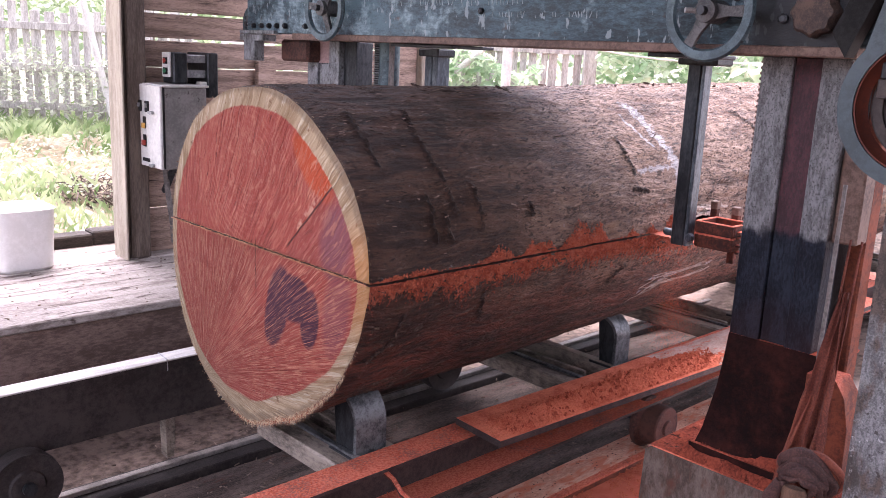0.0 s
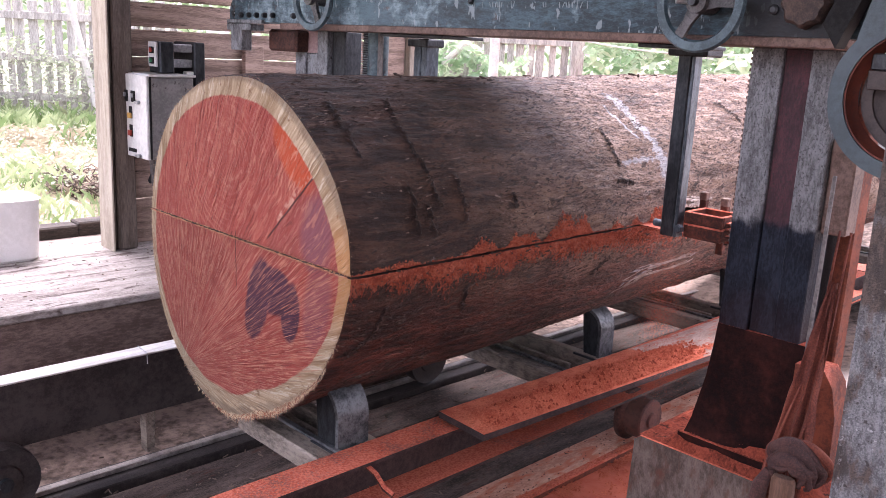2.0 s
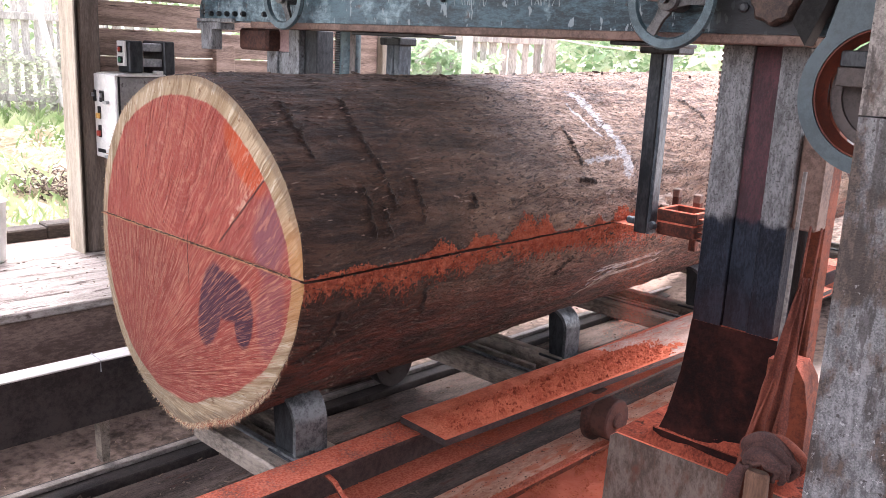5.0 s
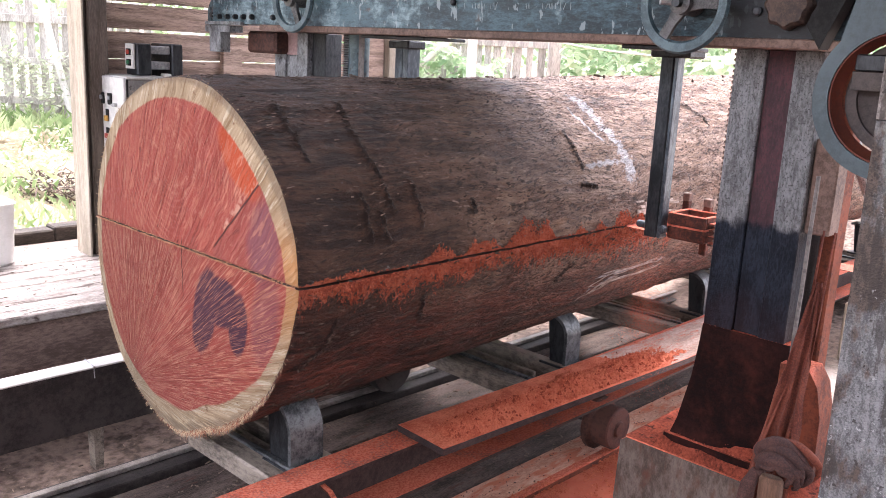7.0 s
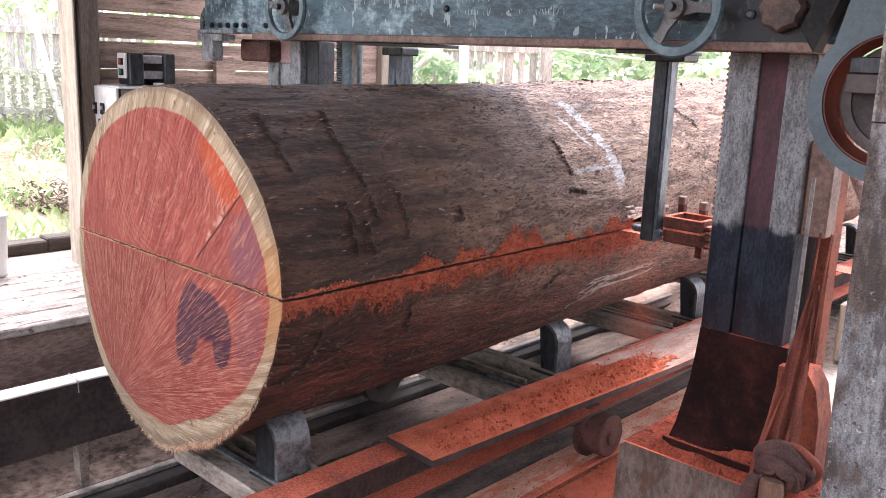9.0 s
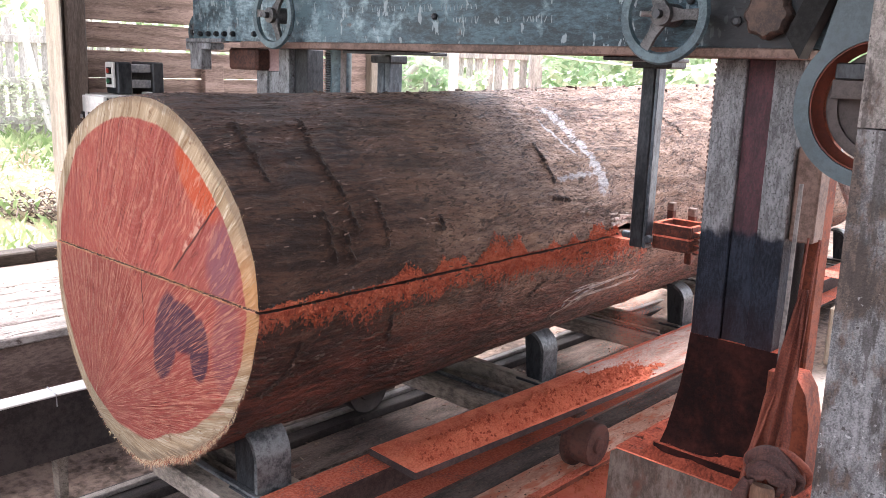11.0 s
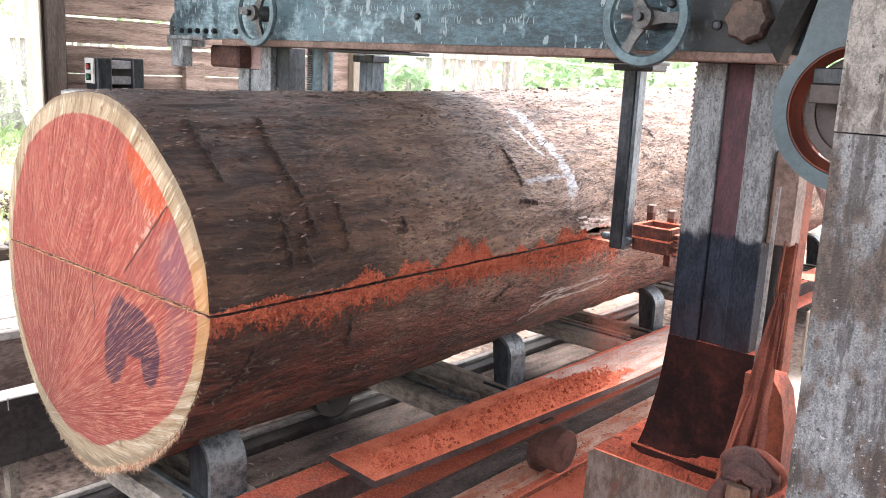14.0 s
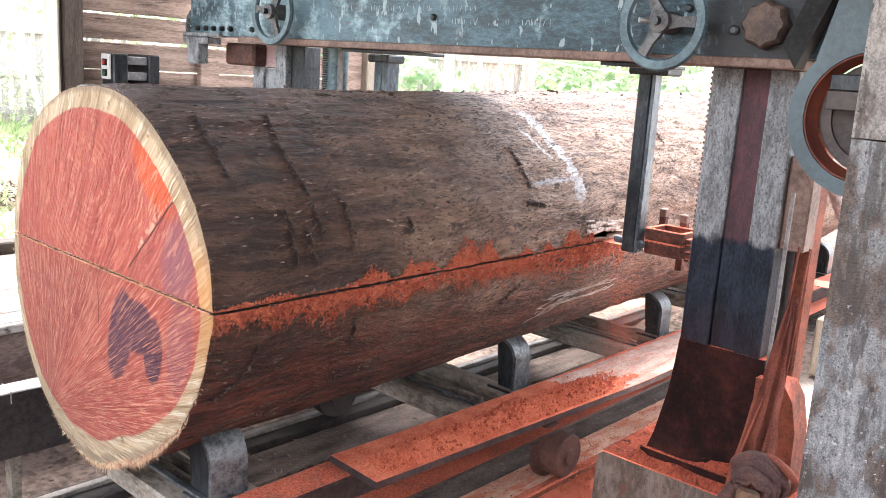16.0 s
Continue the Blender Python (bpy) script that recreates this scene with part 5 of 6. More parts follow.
    for _ in range(6500):
        i, j = random.randrange(12, nx - 215), min(ny - 3, max(3, int(random.gauss(0.33, 0.13) * ny)))
        p = Vector(hp.v[i * (ny + 1) + j])
        e = rnd(0.0035, 0.0075) + 0.006 * rnd(0, 1) ** 3
        c = [Vector((rnd(0.6, 1.2) * e, 0, 0)), Vector((-rnd(0.6, 1.2) * e, 0, 0)), Vector((0, rnd(0.5, 1.1) * e, 0)), Vector((0, -rnd(0.5, 1.1) * e, 0)), Vector((rnd(-e, e) * 0.4, rnd(-e, e) * 0.4, rnd(0.7, 1.3) * e))]
        (shaded if rnd(0, 1) < 0.16 else lumps).add([p + q for q in c], [(0, 2, 4), (2, 1, 4), (1, 3, 4), (3, 0, 4)])
    for _ in range(5200):
        x, y = rnd(0.9, 3.6), 1.83 + 0.105 * rnd(0, 1)
        zz = 0.376 if rnd(0, 1) < 0.6 else 0.219
        e = rnd(0.0015, 0.004)
        p = Vector((x, y, zz))
        lumps.add([p + Vector((rnd(-e, e), rnd(-e, e), rnd(-0.4 * e, 1.3 * e))) for _ in range(4)], [(0, 1, 2), (0, 2, 3), (0, 3, 1), (1, 3, 2)])
    tagged(part("sawdust_lump", lumps, M["dust"], b, "small lumps of orange sawdust", 20), kind="stuff")
    tagged(part("sawdust_lump", shaded, M["lump_shade_dust"], b, "darker sawdust lumps standing in for shade between clumps", 20), kind="stuff")
    RIDERS.append(b)


def hand_wheel(name, cx, cy, cz, r, spin, label):
    w = thing(name, (cx, cy, cz), label, "hand wheel", "hand wheels")
    prof = [(r, 0), (r - 0.006, -0.010), (r - 0.03, -0.010), (r - 0.036, 0), (r - 0.03, 0.010), (r - 0.006, 0.010)]
    part("rim", Shape().lathe((cx, cy, cz), (1, 0, 0), prof, 48, True), M["wheel_paint"], w, "worn blue-grey rim")
    part("hub", Shape().lathe((cx, cy, cz), (1, 0, 0), [(0.018, -0.03), (0.032, -0.026), (0.034, 0.06), (0.02, 0.065)], 20), M["spoke"], w)
    part("shaft", Shape().rod((cx - 0.05, cy, cz), (2.42, cy, cz), 0.013, 12), M["dark_steel"], w)
    for k in range(3):
        a = spin + k * 2 * math.pi / 3
        d = Vector((0, math.cos(a), math.sin(a)))
        n = Vector((0, -math.sin(a), math.cos(a)))
        c = Vector((cx, cy, cz))
        s = Shape()
        for f, e in ((0.02, 0.026), (0.55, 0.014), (1.0, 0.016)):
            p = c + d * (f * (r - 0.028))
            for sg, xx in ((-1, -0.007), (1, -0.007), (1, 0.007), (-1, 0.007)):
                s.v.append(tuple(p + n * (sg * e) + Vector((xx, 0, 0))))
        for q in (0, 4):
            for j in range(4):
                s.f.append((q + j, q + (j + 1) % 4, q + 4 + (j + 1) % 4, q + 4 + j))
        s.f += [(3, 2, 1, 0), (8, 9, 10, 11)]
        part("spoke", s, M["spoke"], w)
    part("crank_pin", Shape().rod((cx - 0.055, cy - 0.045 * math.cos(spin), cz + 0.0), (cx, cy, cz), 0.008, 10), M["bright_steel"], w)
    return w


def saw_frame():
    s = thing("saw_beam", (2.45, 2.3, 1.65), "blue-grey painted steel cross beam of a horizontal bandsaw", "saw beam")
    sec = [(2.37, 1.668), (2.60, 1.668), (2.60, 2.02), (2.37, 2.02)]
    part("beam_body", Shape().prism(sec, "y", 0.56, 3.97), M["beam_paint"], s, "worn blue-grey paint")
    part("bottom_lip", Shape().box(2.355, 2.60, 0.94, 3.55, 1.640, 1.667, 0.003), M["rust_lip"], s, "rusty brown bottom flange")
    part("slide_plate", Shape().box(2.352, 2.40, 3.70, 4.02, 1.66, 1.678, 0.003), M["grey_steel"], s)
    part("end_bracket", Shape().box(2.34, 2.40, 3.86, 3.96, 1.53, 1.658, 0.004).box(2.34, 2.42, 3.78, 4.0, 1.626, 1.658, 0.004), M["grey_steel"], s)
    part("motor_housing", Shape().box(2.48, 2.62, 3.60, 3.84, 1.535, 1.64, 0.012), M["iron_and_cut_shade"], s, "dark brown housing under the beam")
    for y in (3.9, 3.83, 3.76, 3.69, 3.62, 3.45):
        part("bolt", Shape().lathe((2.37, y, 1.70), (-1, 0, 0), [(0.013, 0), (0.013, 0.012), (0.008, 0.02)], 8), M["dark_steel"], s)
    part("clamp_knob", knob(2.37, 1.06, 1.755, 0.062), M["knob"], s, "scalloped rusty clamp knob")
    for y, z, r in ((1.155, 1.74, 0.014), (2.32, 1.765, 0.012), (1.30, 1.80, 0.012)):
        part("bolt", Shape().lathe((2.37, y, z), (-1, 0, 0), [(r, 0), (r, 0.01), (r * 0.6, 0.014)], 10), M["dark_steel"], s)
    for y0, y1 in ((2.52, 2.90), (1.44, 1.62)):
        part("clamp_plate", Shape().box(2.42, 2.66, y0, y1, 1.626, 1.639, 0.003), M["dark_steel"], s)
    # scratched writing that cannot be read: thin pale strokes
    for y, stop, z in ((2.78, 2.12, 1.797), (2.33, 1.70, 1.752)):
        while y > stop:
            if rnd(0, 1) < 0.6:
                h, w = rnd(0.008, 0.014), rnd(0.0011, 0.0019)
                part("scratch_mark", Shape().box(2.3688, 2.3706, y - w, y + w, z - h, z + h, 0, Matrix.Rotation(rnd(-0.5, 0.5), 3, "X")), M["scratch"], s)
            y -= rnd(0.009, 0.024)
    hand_wheel("hand_wheel", 2.30, 1.345, 1.756, 0.142, math.pi, "blue-grey three-spoked hand wheel on the saw beam")
    hand_wheel("hand_wheel", 2.30, 3.215, 1.775, 0.142, 2.2, "pale blue three-spoked hand wheel near the beam's end")
    hand_wheel("hand_wheel", 2.46, 4.06, 1.71, 0.10, 0.5, "thin-rimmed grey hand wheel behind the beam's end")


M["spoke"] = surf("worn_dark_spoke", (0.025, 0.026, 0.028), (0.11, 0.11, 0.11), 12, 70, 0.5, 0.3, 0.4)
M["knob"] = surf("dark_rusty_knob", (0.03, 0.022, 0.02), (0.10, 0.065, 0.05), 9, 70, 0.7, 0.1, 0.4)
# wheel iron; also the dark tone that paints shade inside the log's cut
M["iron_and_cut_shade"] = surf("red_brown_iron_and_cut_shade", (0.03, 0.014, 0.011), (0.10, 0.045, 0.034), 9, 70, 0.8, 0.0, 0.4)
M["scratch"] = surf("pale_scratch", (0.12, 0.16, 0.175), (0.24, 0.29, 0.30), 30, 90, 0.6, 0, 0.1)


def knob(x, y, z, r):
    s = Shape()
    n = 40
    for h, k in ((0, 1.0), (-0.03, 1.0), (-0.042, 0.85)):
        for i in range(n):
            a = 2 * math.pi * i / n
            q = r * k * (1 + 0.07 * math.cos(8 * a))
            s.v.append((x + h, y + q * math.cos(a), z + q * math.sin(a)))
    for t in (0, n):
        for i in range(n):
            s.f.append((t + i, t + (i + 1) % n, t + n + (i + 1) % n, t + n + i))
    s.f.append(tuple(range(2 * n, 3 * n)))
    return s


def slide_material(name, dark, light):
    """Pitted steel with old blue-black paint below an uneven line."""
    n = Nodes(name)
    x, y, z = n.split()
    v = n.stretch((1, 1.3, 0.5))
    fac = n.math("ADD", n.math("MULTIPLY", n.noise(20, 5, v), 0.4), n.math("ADD", n.math("MULTIPLY", n.noise(110, 5, v), 0.35), n.math("MULTIPLY", n.noise(330, 4), 0.25)))
    col = n.mix(n.step(fac, 0.40, 0.60), dark, light)
    pits = n.step(n.noise(150, 3), 0.58, 0.63)
    col = n.mix(n.math("MULTIPLY", pits, 0.7), col, (0.02, 0.018, 0.018))
    rust = n.step(n.math("ADD", n.noise(9, 6), n.math("MULTIPLY", z, -0.25)), 0.44, 0.62)
    col = n.mix(n.math("MULTIPLY", rust, 0.65), col, (0.065, 0.04, 0.034))
    paint = n.step(n.math("ADD", z, n.math("MULTIPLY", n.math("SUBTRACT", n.noise(26, 5), 0.5), 0.07)), 0.745, 0.705)
    blue = n.mix(n.step(fac, 0.42, 0.60), (0.006, 0.008, 0.013), (0.022, 0.029, 0.042))
    low = n.step(n.math("ADD", z, n.math("MULTIPLY", n.noise(8, 5), 0.3)), 0.72, 0.42)
    blue = n.mix(n.math("MULTIPLY", low, 0.6), blue, (0.03, 0.010, 0.009))
    col = n.mix(paint, col, blue)
    return n.done(col, 0.6, 0, fac, 0.8, 0.012, n.math("SUBTRACT", 0.4, n.math("MULTIPLY", paint, 0.25)))


M["slide"] = slide_material("pitted_slideway", (0.075, 0.078, 0.08), (0.225, 0.235, 0.24))
M["slide_red"] = slide_material("maroon_slideway", (0.030, 0.011, 0.015), (0.075, 0.025, 0.032))


def near_column():
    c = thing("saw_column", (2.6, 1.13, 0.40), "cast iron saw column with grey slideways, flared and dusty at the foot", "column", "saw columns")

    def strip(y0, y1, x, x1=2.60, z0=0.74):
        return Shape().box(x, x1, y0, y1, z0, 1.64, 0.003)
    part("slideway", strip(1.172, 1.268, 2.50), M["slide"], c, "pitted grey slideway, painted dark below")
    part("centre_strip", strip(1.089, 1.171, 2.512), M["slide_red"], c, "dull maroon centre strip, painted dark below")
    part("slideway", strip(1.005, 1.088, 2.50), M["slide"], c, "pitted grey slideway, painted dark below")
    part("column_back", Shape().box(2.602, 2.74, 1.02, 1.25, 0.74, 1.64, 0.01), M["casting"], c)
    rack = Shape()
    z = 0.98
    while z < 1.63:
        rack.add([(2.515, 1.268, z - 0.0075), (2.515, 1.279, z - 0.003), (2.515, 1.279, z + 0.003), (2.515, 1.268, z + 0.0075),
                  (2.575, 1.268, z - 0.0075), (2.575, 1.279, z - 0.003), (2.575, 1.279, z + 0.003), (2.575, 1.268, z + 0.0075)],
                 [(0, 1, 2, 3), (7, 6, 5, 4), (0, 4, 5, 1), (1, 5, 6, 2), (2, 6, 7, 3)])
        z += 0.0165
    part("gear_rack", rack, M["rust_lip"], c, "toothed steel rack along the edge", 20)
    # flared foot: sections sweeping outwards to the base
    f = Shape()
    prof = [(0.78, 0.0), (0.70, 0.010), (0.60, 0.028), (0.52, 0.055), (0.46, 0.075), (0.425, 0.095), (0.41, 0.105)]
    for z, e in prof:
        f.v += [(2.4995 - 0.64 * e, 0.985 - 0.6 * e, z), (2.76 + e, 0.985 - 0.6 * e, z), (2.76 + e, 1.272 + 0.42 * e, z), (2.4995 - 0.64 * e, 1.268 + 0.36 * e, z)]
    for i in range(len(prof) - 1):
        for j in range(4):
            f.f.append((i * 4 + j, i * 4 + (j + 1) % 4, i * 4 + 4 + (j + 1) % 4, i * 4 + 4 + j))
    f.f.append((0, 1, 2, 3))
    part("foot", f, M["foot"], c, "flared casting dusted with red sawdust", 50)
    part("base_flange", Shape().box(2.425, 2.90, 0.90, 1.325, 0.380, 0.409, 0.003).box(2.45, 2.88, 0.92, 1.30, 0.352, 0.3805, 0.0), M["foot"], c)
    # rear rib with sawdust
    part("rib", Shape().box(2.66, 2.74, 0.955, 1.003, 0.42, 1.64, 0.006), M["rib"], c, "sawdust-red side rib")
    part("rib", Shape().box(2.52, 2.60, 0.93, 1.003, 1.12, 1.40, 0.006), M["rust_lip"], c)
    wing = [(0.93, 0.40), (0.79, 0.40), (0.795, 0.60), (0.815, 0.69), (0.845, 0.735), (0.93, 0.735)]
    part("wing", Shape().prism([(y + 0.06, z) for y, z in wing], "x", 2.46, 2.56), M["rib"], c, "curved casting wing caked in orange dust")
    b = thing("concrete_plinth", (2.7, 1.1, 0.0), "stained concrete plinth dusted with red sawdust", "plinth")
    pl = Shape()
    pl.prism([(1.474, -0.03), (1.462, 0.335), (1.44, 0.352), (0.56, 0.352), (0.56, -0.03)], "x", 2.395, 3.1)
    part("plinth_body", pl, M["concrete"], b)
    # thin dust on the plinth, banked up inside the column's flange
    heap = Shape()

    def sheet(x0, x1, y0, y1, z0, nx, ny, height):
        k0 = len(heap.v)
        for i in range(nx + 1):
            for j in range(ny + 1):
                x, y = x0 + (x1 - x0) * i / nx, y0 + (y1 - y0) * j / ny
                e = min(1, min(i, nx - i) / 2, min(j, ny - j) / 2)
                heap.v.append((x, y, z0 + max(0.0, height(x, y)) * e))
        for i in range(nx):
            for j in range(ny):
                k = k0 + i * (ny + 1) + j
                heap.f.append((k, k + ny + 1, k + ny + 2, k + 1))
    rough = lambda x, y: 0.006 * noise.noise(Vector((x * 9, y * 9, 2))) + 0.005 * noise.noise(Vector((x * 38, y * 38, 2)))
    sheet(2.405, 3.08, 0.60, 1.452, 0.3522, 60, 80, lambda x, y: 0.003 + rough(x, y) + 0.014 * max(0, 1 - abs(y - 1.345) / 0.05) + 0.034 * max(0, min(1, (x - 2.403) / 0.016)) * max(0, min(1, (0.25 - abs(y - 1.11)) / 0.04)) * (0.9 + 0.5 * noise.noise(Vector((x * 3, y * 14, 8)))))
    sheet(2.428, 2.72, 0.90, 1.322, 0.4094, 40, 50, lambda x, y: 0.001 + rough(x, y) + 0.045 * max(0, 1 - math.hypot((x - 2.47) / 0.10, (y - 1.03) / 0.17)))
    grid = list(heap.v)
    for _ in range(3500):
        p = Vector(random.choice(grid)) + Vector((rnd(-0.005, 0.005), rnd(-0.005, 0.005), 0))
        e = rnd(0.0012, 0.0036)
        heap.add([p + Vector((rnd(-e, e), rnd(-e, e), rnd(-0.4 * e, 1.4 * e))) for _ in range(4)], [(0, 1, 2), (0, 2, 3), (0, 3, 1), (1, 3, 2)])
    solid("sawdust_heap", heap, M["shaded_dust"], (2.7, 1.1, 0.352), "red sawdust banked round the column's foot, darkened for the shade there", "sawdust", kind="stuff", sharp=80)


M["foot"] = surf("dusty_dark_casting", (0.008, 0.004, 0.004), (0.024, 0.009, 0.008), 5, 70, 0.85, 0, 0.4, spots=(0.060, 0.017, 0.012), spot_at=(0.45, 0.85), dust=0.40, spec=0.1)
# darker sawdust copy: shade of beam and post put into the colour
M["shaded_dust"] = surf("shaded_red_sawdust", (0.115, 0.026, 0.017), (0.34, 0.080, 0.046), 11, 110, 0.95, 0, 0.8, spots=(0.045, 0.015, 0.011), spot_at=(0.55, 0.66), spec=0.12)


def far_column():
    c = thing("saw_column", (2.62, 3.4, 0.40), "far cast iron saw column with lifting screw behind the log", "column", "saw columns")
    part("slideway", Shape().box(2.55, 2.65, 3.615, 3.70, 0.4, 1.64, 0.003), M["grey_steel"], c)
    part("centre_strip", Shape().box(2.562, 2.65, 3.52, 3.614, 0.4, 1.53, 0.003), M["grey_steel"], c)
    part("scale_plate", Shape().box(2.556, 2.562, 3.52, 3.61, 1.535, 1.64, 0.001), M["pink"], c, "faded pink plate")
    part("slideway", Shape().box(2.55, 2.65, 3.44, 3.519, 0.4, 1.64, 0.003), M["grey_steel"], c)
    part("side_plate", Shape().box(2.58, 2.68, 3.34, 3.437, 0.4, 1.64, 0.003), M["dark_steel"], c)
    sc = Shape().rod((2.62, 3.22, 0.45), (2.62, 3.22, 1.64), 0.020, 16)
    part("screw_core", sc, M["dark_steel"], c)
    th = Shape()
    for k in range(62):
        th.lathe((2.62, 3.22, 1.0 + 0.0105 * k), (0, 0, 1), [(0.02, -0.003), (0.031, 0.0), (0.02, 0.003)], 16)
    part("screw_thread", th, M["bright_steel"], c, "worn steel lifting screw thread", 20)
    part("guide_tube", Shape().rod((2.60, 3.12, 0.45), (2.60, 3.12, 1.64), 0.048, 20), M["wheel_paint"], c, "blue-grey guide tube")
    for k in range(6):
        part("hose", Shape().pipe([(2.565 - 0.004 * k, 3.075 - 0.010 * k, z) for z in (0.6, 1.0, 1.35, 1.64)], 0.0045, 6), M["cable"], c)
    part("base_flange", Shape().box(2.45, 2.85, 3.0, 3.8, 0.36, 0.40, 0.008), M["casting"], c)
    solid("concrete_plinth", Shape().box(2.42, 2.9, 3.02, 3.45, -0.03, 0.358, 0.01), M["concrete"], (2.65, 3.2, 0), "rough concrete plinth under the far column", "plinth")


M["pink"] = surf("faded_pink_paint", (0.24, 0.15, 0.145), (0.36, 0.25, 0.24), 9, 60, 0.6, 0, 0.2)


def guide_arms():
    a = thing("blade_guide", (2.73, 1.55, 1.0), "dark steel guide arm with a red dusty blade guide block", "blade guide", "blade guides")
    part("arm", Shape().box(2.66, 2.71, 1.562, 1.612, 0.985, 1.628, 0.004), M["dark_steel"], a, "dark square guide arm")
    part("arm_edge", Shape().box(2.662, 2.71, 1.548, 1.5615, 0.985, 1.628, 0.003), M["arm_grey"], a, "worn blue-grey arm edge")
    part("clamp", Shape().box(2.64, 2.75, 1.495, 1.645, 1.605, 1.637, 0.006), M["dark_steel"], a)
    blk = part("guide_block", Shape().box(2.70, 2.84, 1.400, 1.545, 0.985, 1.035, 0.006), M["guide"], a, "red dusty guide block")
    part("block_wall", Shape().box(2.70, 2.712, 1.400, 1.545, 1.0355, 1.078, 0.003), M["guide"], blk)
    part("block_wall", Shape().box(2.828, 2.84, 1.400, 1.545, 1.0355, 1.078, 0.003), M["guide"], blk)
    part("block_wall", Shape().box(2.7125, 2.8275, 1.400, 1.412, 1.0355, 1.078, 0.003), M["guide"], blk)
    part("block_wall", Shape().box(2.7125, 2.8275, 1.533, 1.545, 1.0355, 1.078, 0.003), M["guide"], blk)
    for y0, y1, z0, z1 in ((1.545, 1.570, 0.965, 1.128), (1.460, 1.487, 0.915, 1.118)):
        part("guide_finger", Shape().box(2.8405, 2.866, y0, y1, z0, z1, 0.003), M["guide"], blk)
        part("finger_tip", Shape().box(2.8395, 2.867, y0 - 0.001, y1 + 0.001, z1 - 0.028, z1 + 0.003, 0.003), M["rust_lip"], blk)
    for z in (0.985, 1.01, 1.035, 1.055):
        part("shim", Shape().box(2.72, 2.83, 1.345, 1.396, z - 0.004, z + 0.004, 0.001), M["guide"], blk)
    part("pin", Shape().lathe((2.70, 1.66, 1.018), (0, -1, 0), [(0.010, 0.0), (0.0135, 0.002), (0.0135, 0.10)], 18), M["arm_grey"], a, "worn steel pin")
    part("pin_bore", Shape().lathe((2.70, 1.661, 1.018), (0, 1, 0), [(0.008, 0), (0.009, 0.0015)], 14), M["black"], a)
    part("nut", Shape().lathe((2.665, 1.535, 1.02), (-1, 0, 0), [(0.016, 0), (0.016, 0.018), (0.011, 0.022)], 6), M["arm_grey"], a)
    f = thing("blade_guide", (2.70, 2.9, 1.2), "far steel guide arm hanging behind the log", "blade guide", "blade guides")
    part("arm", Shape().box(2.66, 2.74, 2.90, 2.945, 1.0, 1.60, 0.004), M["arm_grey"], f)
    part("arm_edge", Shape().box(2.664, 2.74, 2.865, 2.899, 1.0, 1.60, 0.003), M["arm_grey"], f)
    part("clamp", Shape().box(2.64, 2.75, 2.84, 2.97, 1.59, 1.625, 0.006), M["dark_steel"], f)
    part("guide_block", Shape().box(2.69, 2.84, 2.895, 3.03, 0.985, 1.07, 0.006), M["guide"], f)
    bl = solid("saw_blade", Shape().box(2.735, 2.835, 0.75, 3.4, 0.9872, 0.9888, 0), M["guide"], (2.78, 2.0, 0.988), "thin steel band saw blade passing through the log", "saw blade")


M["arm_grey"] = surf("worn_blue_grey_steel", (0.035, 0.045, 0.055), (0.12, 0.145, 0.165), 9, 70, 0.42, 0.4, 0.3, (1, 1, 0.4))


